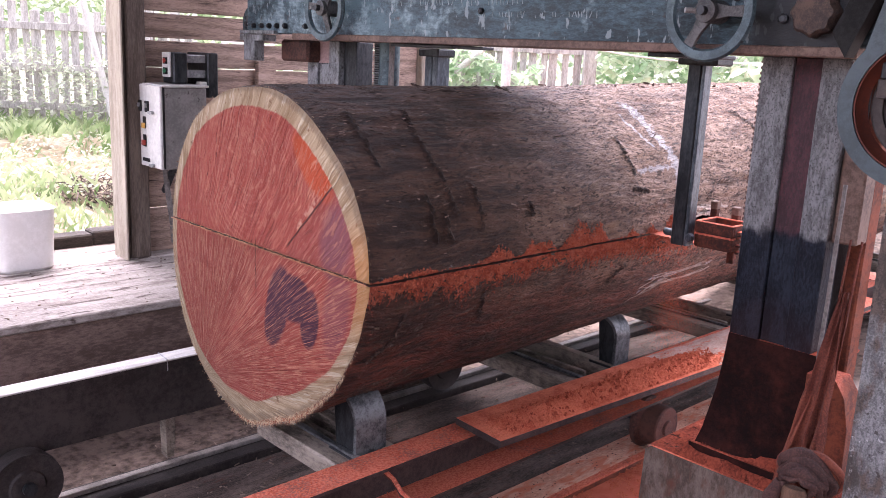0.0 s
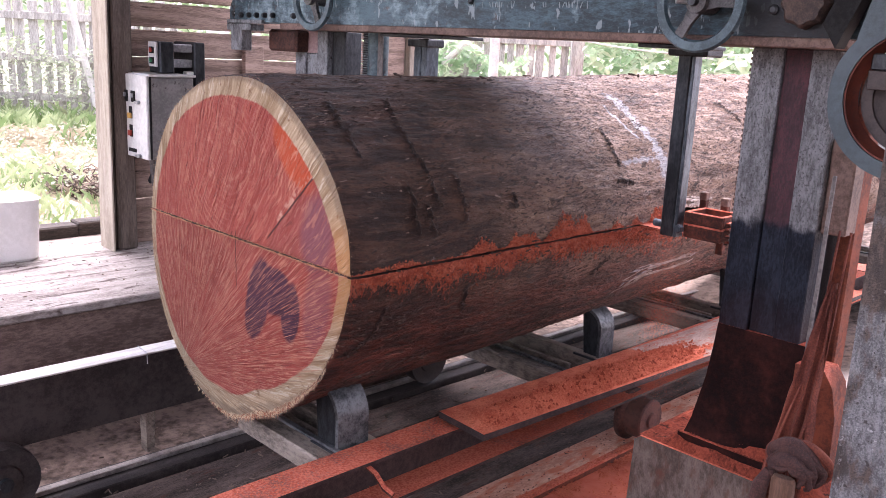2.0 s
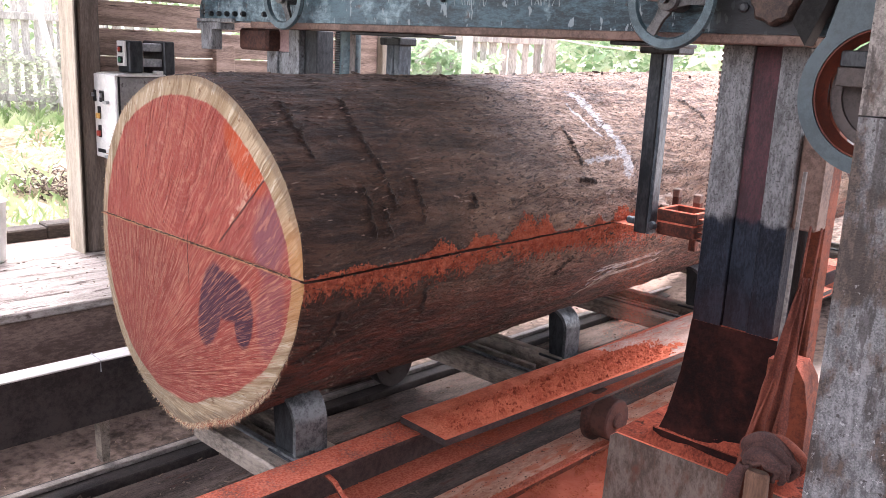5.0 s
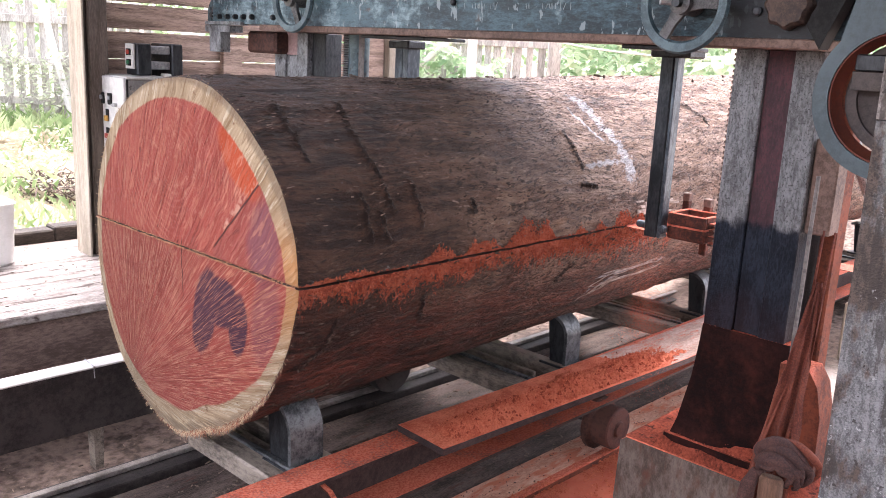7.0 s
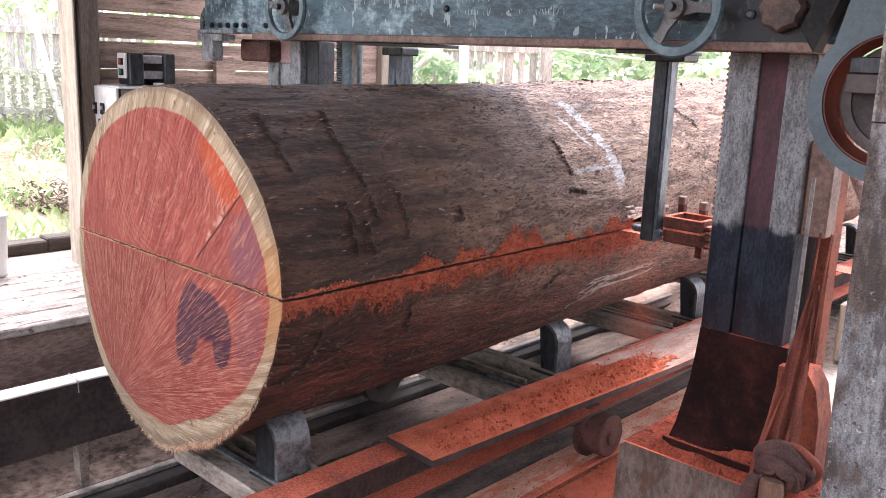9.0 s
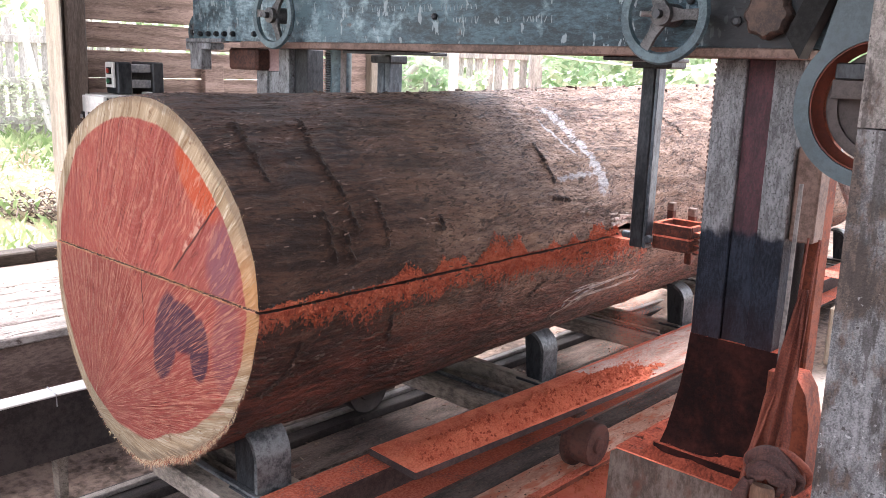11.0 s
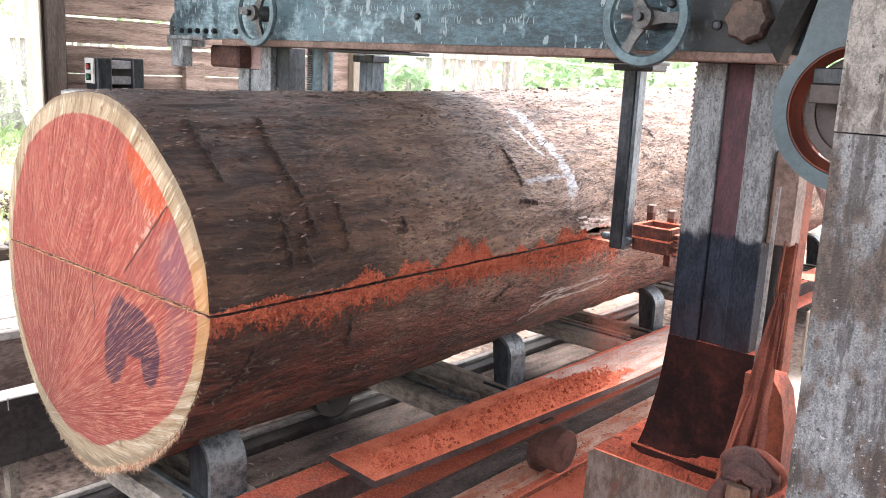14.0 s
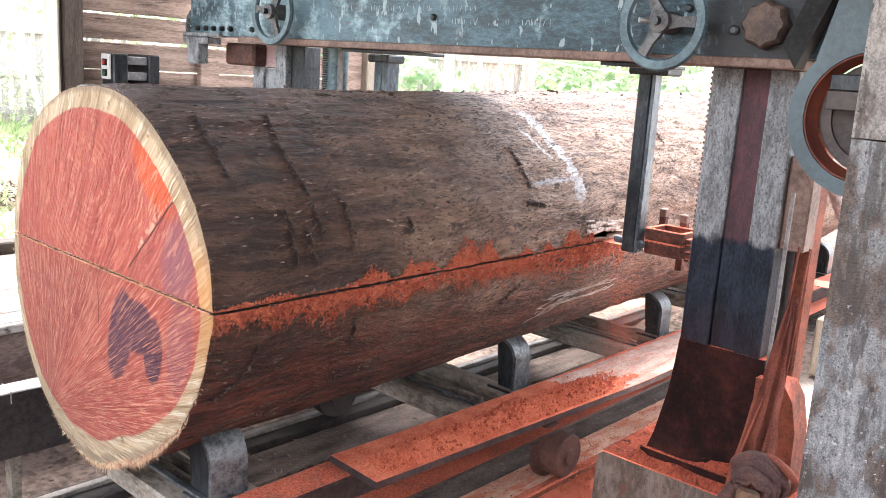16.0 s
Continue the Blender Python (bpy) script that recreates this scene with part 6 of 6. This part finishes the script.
def band_wheel():
    w = thing("wheel_guard", (2.22, 0.71, 1.53), "slate grey round guard with red inner rim on the saw", "wheel guard")
    cx, cy, cz = 2.2, 0.712, 1.53
    ring = [(0.195, 0.0), (0.195, 0.012), (0.158, 0.012), (0.158, 0.0)]
    part("ring", Shape().lathe((cx, cy, cz), (1, 0, 0), ring, 64, True), M["ring"], w, "flat slate grey ring")
    part("inner_rim", Shape().lathe((cx, cy, cz), (1, 0, 0), [(0.157, 0.004), (0.157, 0.03), (0.142, 0.045), (0.138, 0.045), (0.150, 0.028), (0.153, 0.004)], 64, True), M["ring_red"], w, "red oxide inner rim")
    side = [(cy + 0.148, cz + 0.124), (cy + 0.06, cz + 0.50), (cy - 0.35, cz + 0.50), (cy - 0.35, cz + 0.10), (cy - 0.10, cz + 0.170), (cy, cz + 0.196)]
    part("cover_plate", Shape().prism(side, "x", cx + 0.001, cx + 0.011), M["ring"], w, "flat grey cover plate")
    part("bearing_bracket", Shape().box(cx + 0.028, cx + 0.052, 0.60, 0.826, 1.592, 1.632, 0.003).box(cx + 0.030, cx + 0.050, 0.60, 0.640, 1.40, 1.592, 0.003), M["dark_steel"], w, "dark steel bearing bracket")
    part("bracket_plate", Shape().box(cx + 0.034, cx + 0.046, 0.60, 0.832, 1.545, 1.5915, 0.002), M["drum"], w, "brown bracket plate")
    d = thing("drive_pulley", (cx + 0.12, cy, cz), "brown iron drive pulley turning inside the guard", "pulley")
    part("rim", Shape().lathe((cx + 0.06, cy, cz), (1, 0, 0), [(0.137, 0), (0.137, 0.12), (0.110, 0.12), (0.110, 0.0)], 48, True), M["drum"], d)
    part("hub", Shape().lathe((cx + 0.10, cy, cz), (1, 0, 0), [(0.02, 0.0), (0.035, 0.005), (0.035, 0.09), (0.02, 0.095)], 24), M["drum"], d)
    part("web", Shape().lathe((cx + 0.0585, cy, cz), (1, 0, 0), [(0.030, 0.040), (0.075, 0.030), (0.125, 0.006), (0.1365, 0.0), (0.1365, 0.0012), (0.109, 0.040), (0.075, 0.050), (0.030, 0.055)], 64, True), M["drum"], d, "dished brown-grey web")
    part("shaft", Shape().rod((cx + 0.05, cy, cz), (2.56, cy, cz), 0.018, 14), M["dark_steel"], d)
    TURNING.append(d)
    # flat black strip filling the gap between beam and cover plate
    b = thing("black_strip", (2.28, 0.86, 1.8), "black strip running up beside the guard", "belt")
    part("strip_run", Shape().prism([(0.935, 1.64), (0.975, 1.70), (0.80, 2.12), (0.74, 2.12)], "x", 2.27, 2.33), M["black"], b)


def front_post():
    p = thing("front_post", (1.95, 0.5, 0.0), "stained grey board post standing close by", "post", kind="structure")
    part("upper_board", Shape().prism([(0.654, 1.497), (0.655, 3.28), (0.30, 3.28), (0.30, 1.497)], "x", 1.90, 2.0), M["front_post_top"], p)
    part("lower_board", Shape().prism([(0.644, -0.02), (0.652, 1.494), (0.30, 1.494), (0.30, -0.02)], "x", 1.897, 2.0), M["front_post"], p)


def cloth_and_stub():
    c = thing("hanging_cloth", (2.2, 0.85, 0.8), "rust-red dusty cloth hanging in folds by the column", "cloth")
    n, m = 46, 30
    sh = Shape()
    for i in range(n + 1):
        u = i / n
        w0, w1 = 0.895 + 0.035 * u, 0.875 - 0.085 * u
        z = 1.02 - 0.58 * u
        for j in range(m + 1):
            v = j / m
            y = w0 + (w1 - w0) * v + 0.006 * noise.noise(Vector((u * 7, v * 3, 2)))
            x = 2.37 - 0.25 * u + (0.004 + 0.020 * u) * math.sin(v * 17 + 2.0 * math.sin(u * 3)) + 0.012 * noise.noise(Vector((u * 5, v * 7, 1)))
            sh.v.append((x, y, z + 0.012 * math.sin(v * 7) * u))
    for i in range(n):
        for j in range(m):
            k = i * (m + 1) + j
            sh.f.append((k, k + m + 1, k + m + 2, k + 1))
    k = len(sh.v)
    sh.v += [(x + 0.006, y, z) for x, y, z in sh.v]
    sh.f += [tuple(q + k for q in reversed(f)) for f in sh.f]
    part("drape", sh, M["cloth"], c, sharp=80)
    for k in range(2):
        part("strap", Shape().pipe([(2.40, 0.90 - 0.03 * k, 1.16), (2.36, 0.895 - 0.03 * k, 0.95), (2.27, 0.89 - 0.045 * k, 0.76), (2.16, 0.90 - 0.06 * k, 0.58), (2.11, 0.905 - 0.06 * k, 0.48)], [0.004, 0.007, 0.008, 0.008, 0.007], 8, 0.5), M["cloth"], c, sharp=80)
    s = thing("pole_stub", (2.05, 0.80, 0.0), "peeled wooden pole stub wrapped with a grey rag", "pole")
    part("pole", Shape().pipe([(2.04, 0.80, -0.02), (2.035, 0.803, 0.30), (2.03, 0.806, 0.575), (2.032, 0.806, 0.584)], [0.031, 0.031, 0.030, 0.026], 20), M["stub"], s)
    for k in range(7):
        r = 0.036 + 0.0065 * k + 0.004 * math.sin(k * 2.3)
        pts = []
        for i in range(23):
            a = -0.75 + (math.pi + 1.4) * i / 22
            wob = 0.013 * noise.noise(Vector((a * 1.3, k * 3.1, 0)))
            pts.append((2.055 + 0.012 * k - 0.010 * math.sin(a) + wob, 0.808 + (r + wob) * math.cos(a) * 1.05, 0.575 + (r * 0.85 + wob) * math.sin(a + 0.12 * math.sin(k * 1.9)) + 0.003 * k))
        part("rag_fold", Shape().pipe(pts, [0.007 + (0.006 + 0.005 * (k % 3)) * math.sin(math.pi * i / 22) * (1 + 0.5 * math.sin(i * 0.5 + k * 2)) for i in range(23)], 9, 0.75), M["cloth_dark"] if k < 6 else M["cloth"], s, "twisted grey-purple rag", 80)
    part("rag_tail", Shape().pipe([(2.06, 0.858, 0.575), (2.05, 0.872, 0.53), (2.04, 0.876, 0.45), (2.04, 0.874, 0.36)], [0.012, 0.020, 0.022, 0.018], 9), M["cloth_dark"], s, sharp=80)
    h = thing("hose", (2.4, 0.95, 0.9), "thin dark hose hanging beside the column", "hose")
    part("hose_run", Shape().pipe([(2.45, 0.955, 1.30), (2.42, 0.945, 1.15), (2.38, 0.93, 0.98), (2.36, 0.925, 0.85), (2.33, 0.91, 0.72), (2.30, 0.90, 0.60)], 0.006, 8), M["cable"], h)


def switch_box():
    b = thing("switch_box", (2.03, 4.16, 1.2), "off-white electrical switch box with grey speckled side on the wall", "switch box")
    part("case", Shape().box(1.925, 2.155, 4.002, 4.325, 0.985, 1.385, 0.006), M["box_grey"], b, "speckled grey metal case")
    part("door", Shape().box(1.905, 1.922, 4.0, 4.315, 0.987, 1.392, 0.004), M["box_white"], b, "off-white enamel door")
    part("door_edge", Shape().box(1.9225, 1.93, 3.998, 4.01, 0.99, 1.39, 0.001), M["black"], b)
    part("top_flange", Shape().box(1.92, 2.165, 3.995, 4.32, 1.386, 1.397, 0.002), M["box_white"], b)

    def on_door(name, y, z, w, h, mat, deep=0.008):
        return part(name, Shape().box(1.905 - deep, 1.9045, y - w / 2, y + w / 2, z - h / 2, z + h / 2, 0.002), mat, b)
    on_door("name_plate", 4.27, 1.352, 0.07, 0.020, M["black"], 0.002)
    for y in (4.215, 4.135):
        on_door("switch", y, 1.285, 0.038, 0.055, M["black"])
        on_door("switch_toggle", y - 0.004, 1.29, 0.012, 0.02, M["bright_steel"], 0.018)
    on_door("lamp_plate", 4.17, 1.205, 0.034, 0.06, M["black"], 0.004)
    on_door("amber_button", 4.17, 1.19, 0.026, 0.026, M["button_amber"], 0.016)
    on_door("stop_plate", 4.17, 1.115, 0.034, 0.06, M["black"], 0.004)
    on_door("red_button", 4.17, 1.105, 0.026, 0.026, M["button_red"], 0.016)
    on_door("label_plate", 4.16, 1.02, 0.08, 0.018, M["black"], 0.002)
    for z in (1.26, 1.0):
        part("latch", Shape().rod((1.904, 4.075, z), (1.885, 4.07, z), 0.009, 10).box(1.882, 1.888, 4.05, 4.09, z - 0.006, z + 0.006, 0.001), M["bright_steel"], b)
    part("conduit", Shape().pipe([(2.02, 4.2, 0.985), (2.03, 4.2, 0.86), (2.06, 4.22, 0.7), (2.10, 4.28, 0.55)], 0.014, 10), M["cable"], b)
    part("strut", Shape().box(2.03, 2.06, 4.10, 4.30, 0.90, 0.925, 0.002, Matrix.Rotation(-0.9, 3, "X")), M["dark_steel"], b)
    r = thing("contactor", (2.145, 4.2, 1.47), "dark metal contactor with pale clamps above the switch box", "contactor")
    part("side_plate", Shape().box(2.0300, 2.1050, 4.10, 4.22, 1.40, 1.552, 0.006), M["dark_steel"], r)
    part("side_plate", Shape().box(2.2150, 2.2750, 4.10, 4.32, 1.33, 1.555, 0.006), M["dark_steel"], r)
    part("terminal", Shape().box(2.0170, 2.0290, 4.12, 4.2, 1.43, 1.55, 0.002), M["box_white"], r)
    for z in (1.448, 1.478 + 0.045):
        part("clamp", Shape().box(2.1070, 2.2130, 4.115, 4.16, z - 0.02, z + 0.02, 0.004), M["bright_steel"], r, "pale metal clamp")
    for z, colour in ((1.46, M["button_green"]), (1.51, M["button_red"])):
        part("push_button", Shape().box(2.0110, 2.0168, 4.138, 4.178, z - 0.016, z + 0.016, 0.001), M["black"], r)
        part("button_cap", Shape().lathe((2.011, 4.158, z), (-1, 0, 0), [(0.011, 0), (0.011, 0.006), (0.008, 0.008)], 14), colour, r)
    part("cable_loop", Shape().pipe([(2.065, 4.15, 1.40), (2.095, 4.14, 1.385), (2.115, 4.16, 1.40), (2.085, 4.18, 1.41)], 0.006, 8), M["box_white"], r)
    part("terminal_block", Shape().box(2.1700, 2.2100, 4.10, 4.14, 1.385, 1.41, 0.003), M["box_white"], r)


def bucket():
    b = thing("bucket", (1.30, 4.32, 0.5), "white plastic tub with sand stains standing on the platform", "tub")
    rad, h = 0.15, 0.295

    def sq(r, z, n=40):
        return [(1.335 + math.copysign(abs(math.cos(a)) ** 0.5, math.cos(a)) * r, 4.36 + math.copysign(abs(math.sin(a)) ** 0.5, math.sin(a)) * r, z) for a in [2 * math.pi * i / n for i in range(n)]]
    s = Shape()
    rings = [sq(rad - 0.022, 0.503), sq(rad - 0.012, 0.515), sq(rad, 0.503 + h), sq(rad + 0.006, 0.503 + h), sq(rad - 0.006, 0.50 + h), sq(rad - 0.02, 0.52)]
    for r in rings:
        s.v += r
    for i in range(len(rings) - 1):
        for j in range(40):
            s.f.append((i * 40 + j, i * 40 + (j + 1) % 40, i * 40 + 40 + (j + 1) % 40, i * 40 + 40 + j))
    s.f.append(tuple(range(40))[::-1])
    s.f.append(tuple(range(200, 240)))
    part("tub_body", s, M["bucket"], b)


FWD, SIDE = Vector((0.686, 0.728, 0)), Vector((0.728, -0.686, 0))


def outdoors():
    def at(d, u, z):
        p = FWD * d + SIDE * u
        return (p.x, p.y, z)
    # fence of upright pickets with two rails, in bays
    for lo, hi, top, d in ((-7.5, -3.1, 1.95, 11.0), (-0.6, 1.9, 1.85, 11.3)):
        f = thing("picket_fence", at(d, (lo + hi) / 2, 0.4), "weathered grey wooden picket fence behind the shed", "fence", "fences")
        u = lo
        turn = Matrix.Rotation(math.atan2(SIDE.y, SIDE.x), 3, "Z")
        while u < hi:
            w = rnd(0.075, 0.12)
            x, y, _ = at(d, u, 0)
            part("picket", Shape().box(x - w / 2, x + w / 2, y - 0.011, y + 0.011, 0.35, top + rnd(-0.12, 0.1), 0.003, turn @ Matrix.Rotation(rnd(-0.02, 0.02), 3, "Y")), M["fence"], f)
            u += w + rnd(0.03, 0.07)
        for z in (0.75, 1.22, 1.72):
            x, y, _ = at(d - 0.05, (lo + hi) / 2, 0)
            part("fence_rail", Shape().box(x - (hi - lo) / 2, x + (hi - lo) / 2, y - 0.02, y + 0.02, z - 0.045, z + 0.045, 0.004, turn), M["fence"], f)
        for u in (lo + 0.1, hi - 0.55 if hi < 0 else hi - 0.05):
            x, y, _ = at(d - 0.12, u, 0)
            part("fence_post", Shape().box(x - 0.08, x + 0.08, y - 0.06, y + 0.06, 0.3, top + 0.05, 0.008, turn), M["fence"], f)
    for u0, u1, d in ((-4.35, -3.95, 10.6), (0.15, 1.05, 10.8), (3.55, 3.6, 9.5), (0.72, 0.72, 10.0)):
        a, b = at(d, u0, 2.3 if u0 != 0.15 else 1.4), at(d + 0.1, u1, 0.35 if u0 != 0.15 else 2.2)
        solid("leaning_pole", Shape().rod(a, b, 0.055 if u0 > 3 or u0 == 0.72 else 0.04, 10), M["pale_pole"], a, "bleached wooden pole by the fence", "pole", "poles")
    wire = [at(8.0, 1.15 + 0.2 * i, 1.64 + 0.003 * (i - 6) ** 2) for i in range(14)]
    solid("slack_wire", Shape().pipe(wire, 0.008, 6), M["pale_pole"], wire[0], "slack pale wire strung across the yard", "wire")

    def leaves(name, count, place, size, mat, label, cat):
        s = Shape()
        for _ in range(count):
            p = Vector(place())
            e = size * rnd(0.5, 1.3)
            q = Euler((rnd(-1.0, 1.0), rnd(-1.0, 1.0), rnd(0, 6.28))).to_matrix()
            s.add([p + q @ Vector(v) * e for v in ((0, -1, 0), (0.45, -0.2, 0.1), (0.4, 0.35, 0.12), (0, 1, -0.1), (-0.4, 0.35, 0.12), (-0.45, -0.2, 0.1))], [(0, 1, 2, 3), (0, 3, 4, 5)])
        return solid(name, s, mat, at(11, 0, 0.4), label, cat, kind="stuff", sharp=80)

    def hedge_at(lo, hi, d0, d1, top):
        def pick():
            u = rnd(lo, hi)
            t = top + 0.35 * noise.noise(Vector((u * 1.7, 0, 0)))
            return at(rnd(d0, d1), u, 0.35 + (t - 0.35) * math.sqrt(rnd(0, 1)))
        return pick
    leaves("fence_vines", 1500, hedge_at(-1.0, 1.2, 10.6, 11.2, 1.6), 0.07, M["leaf_big"], "bright green vines climbing over the fence", "vines")
    leaves("hedge", 9000, hedge_at(1.9, 7.5, 10.5, 13.5, 2.6), 0.08, M["leaf_big"], "sunlit green bushes behind the yard", "bushes")
    leaves("tall_bushes", 12000, hedge_at(-11, 12, 13.5, 16.5, 3.6), 0.12, M["leaf"], "tall pale green bushes beyond the fence", "bushes")
    leaves("broadleaf_shrub", 260, hedge_at(2.6, 3.7, 7.2, 7.9, 1.75), 0.10, M["leaf_big"], "broad-leaved green shrub beside the log yard", "shrub")
    leaves("fence_vines", 2600, hedge_at(-7.4, -3.0, 10.5, 10.95, 1.35), 0.036, M["vine"], "pale weeds and vines climbing the fence", "vines")
    leaves("weeds", 3200, hedge_at(-7.0, -1.2, 6.4, 10.3, 0.58), 0.028, M["vine"], "low leafy weeds among the dry grass", "weeds")
    green, straw = Shape(), Shape()
    for _ in range(42000):
        u, d = rnd(-7.5, 6), rnd(4.9, 13)
        x, y, _z = at(d, u, 0)
        if y < 4.85 or (x > 1.8 and y < 5.4):
            continue
        z = -0.02 + min(max((y - 4.8) / 2.0, 0), 1) * 0.42
        tall = d > 9.0
        patch = noise.noise(Vector((x * 1.1, y * 1.1, 5)))
        dry = patch + rnd(-0.35, 0.35) < (-0.1 if tall else 0.16)
        l = rnd(0.10, 0.36) if tall else rnd(0.05, 0.20)
        a, b = rnd(0, 6.28), (rnd(0.7, 2.6) if dry else rnd(0.2, 1.0))
        w = 0.006 if tall else 0.0045
        dx, dy = math.cos(a), math.sin(a)
        h = l * 0.9 / (1 + 0.8 * b if dry else 1)
        (straw if dry else green).add([(x - w * dy, y + w * dx, z - 0.02), (x + w * dy, y - w * dx, z - 0.02), (x + dx * l * b * 0.4 + w * 0.7 * dy, y + dy * l * b * 0.4 - w * 0.7 * dx, z + h * 0.7), (x + dx * l * b, y + dy * l * b, z + h)], [(0, 1, 2), (0, 2, 3)])
    solid("grass", green, M["grass"], (2, 8, 0.4), "patchy green grass behind the shed", "grass", kind="stuff", sharp=80)
    solid("dry_grass", straw, M["dry_grass"], (2, 8, 0.4), "flattened straw-coloured dry grass", "grass", kind="stuff", sharp=80)
    br = Shape()
    for _ in range(520):
        u, d = rnd(-3.0, -1.9), rnd(6.5, 7.3)
        x, y, _z = at(d, u, 0)
        z = 0.30 + rnd(0, 0.12)
        a, l = rnd(0, 6.28), rnd(0.1, 0.3)
        br.pipe([(x, y, z), (x + l * math.cos(a) * 0.5, y + l * math.sin(a) * 0.5, z + rnd(0, 0.1)), (x + l * math.cos(a), y + l * math.sin(a), z + rnd(-0.05, 0.12))], [0.008, 0.006, 0.003], 4)
    solid("brush_pile", br, M["twig"], at(7, -2.5, 0.3), "pile of dry twigs and brush on the grass", "brush", kind="stuff", sharp=80)
    for k in range(7):
        u, d = 2.0 + 0.24 * k, 8.6 + rnd(-0.3, 0.3)
        x, y, _z = at(d, u, 0)
        r = rnd(0.16, 0.26)
        st = Shape()
        bm = bmesh.new()
        bmesh.ops.create_icosphere(bm, subdivisions=3, radius=r)
        for v in bm.verts:
            v.co *= 1 + 0.25 * noise.noise(v.co * 5 + Vector((k, 0, 0)))
            v.co.z *= 0.75
        bm.verts.index_update()
        st.add([(x + v.co.x, y + v.co.y, 1.25 + rnd(0, 0.0) + v.co.z) for v in bm.verts], [[q.index for q in f.verts] for f in bm.faces])
        bm.free()
        solid("rubble_stone", st, M["concrete"], (x, y, 1.25), "pale rounded stone on a rubble heap", "stone", "rubble heap")
    hp = Shape().lathe(at(8.9, 2.8, 0.2), (0, 0, 1), [(1.6, 0), (1.3, 0.45), (0.9, 0.85), (0.3, 1.0)], 24)
    solid("rubble_heap", hp, M["concrete"], at(8.9, 2.8, 0.2), "heap of rubble behind the sawmill", "heap", sharp=80)
    # pale sheets and timber beyond the saw's drive side
    for k, (x0, x1, y0, y1, z0, z1) in enumerate(((4.6, 7.5, 1.05, 1.14, 0.0, 0.16), (4.9, 8.0, 1.35, 1.62, 0.0, 0.34), (5.2, 8.0, 0.9, 1.0, 0.2, 0.36))):
        solid("timber_baulk", Shape().box(x0, x1, y0, y1, z0, z1, 0.01), M["pale_wood"], (x0, y0, z0), "pale sawn timber lying behind the saw", "timber", "sawn timbers")
    for (a, b) in (((3.3, 1.25, 1.5), (4.9, 1.1, 0.02)),):
        solid("steel_brace", Shape().rod(a, b, 0.03, 12), M["grey_steel"], a, "slanting grey steel brace behind the column", "brace")


M["pale_pole"] = surf("bleached_pole", (0.45, 0.43, 0.40), (0.62, 0.60, 0.57), 6, 50, 0.8, 0, 0.2)


def loose_chips():
    c = thing("bark_flap", (2.72, 1.76, 1.06), "pale splintered bark flap lifted beside the blade", "bark flap")
    s = Shape()
    for k in range(44):
        x = 3.085 + rnd(-0.10, 0.12)
        y, z = 1.745 + rnd(-0.016, 0.006), 1.048 + rnd(-0.022, 0.018) - 0.06 * (x - 3.085)
        l, a = rnd(0.015, 0.065), rnd(-0.22, 0.22)
        s.box(x - l, x + l, y - 0.003, y + 0.003, z - rnd(0.002, 0.006), z + 0.004, 0.001, Matrix.Rotation(a, 3, "Y") @ Matrix.Rotation(rnd(-0.3, 0.3), 3, "Z"))
    f = Shape()
    for k in range(10):
        x = 3.08 + rnd(-0.09, 0.10)
        f.box(x - 0.05, x + 0.05, 1.742, 1.760, 1.006 + rnd(-0.004, 0.006), 1.026 + rnd(-0.004, 0.006), 0.004, Matrix.Rotation(rnd(-0.12, 0.12), 3, "Y"))
    part("torn_bark", f, M["bark_scrap"], c, "dark torn bark under the splinters")
    part("splinters", s, M["chip"], c, "pale splinters")
    RIDERS.append(c)


STREAM = []


def falling_dust():
    for k in range(3):
        s = Shape()
        for _ in range(2600):
            q = rnd(0, 1)
            x, y, z = 2.83 + random.gauss(0, 0.045 + 0.03 * q), 1.69 + random.gauss(0, 0.03 + 0.02 * q) - 0.05 * q, 0.94 - 0.34 * q
            e, l = rnd(0.0003, 0.0008), rnd(0.001, 0.006)
            s.add([(x - e, y, z), (x + e, y, z), (x, y + e, z), (x, y, z - l)], [(0, 1, 2), (0, 3, 1), (1, 3, 2), (2, 3, 0)])
        STREAM.append(solid("falling_sawdust", s, M["dust"], (2.74, 1.69, 0.9), "fine red sawdust falling from the blade", "sawdust", "falling sawdust", "stuff", 80))


def motions():
    """The log rides its carriage towards the open end; dust drops from the blade again and again."""
    for ob in RIDERS:
        b = Vector(ORIGIN[ob])
        walk(ob, [(t, pose(b.x + s, b.y, b.z)) for t, s in SHIFT])
    for ob in TURNING:
        b = ORIGIN[ob]
        walk(ob, [(0.1 * i, pose(*b, rx=80 * i)) for i in range(161)])
    for k, ob in enumerate(STREAM):
        b = Vector(ORIGIN[ob])
        rows, fall = [(0.0, pose(b.x, b.y, b.z - 0.10 * k))], 0.3
        t = 0.3 - 0.1 * k + 1 / 30
        while t + fall < 16.0:
            rows.append((t, pose(b.x, b.y, b.z + 0.02)))
            rows.append((t + fall - 1 / 30, pose(b.x, b.y, b.z - 0.28)))
            t += fall
        rows.append((16.0, pose(b.x, b.y, b.z - 0.1 * k)))
        walk(ob, rows)


sawn_log()
carriage()
saw_frame()
near_column()
far_column()
guide_arms()
band_wheel()
front_post()
cloth_and_stub()
switch_box()
bucket()
loose_chips()
falling_dust()
outdoors()
rails()
rail_sawdust()
plank_wall()
ground_and_shed()
motions()
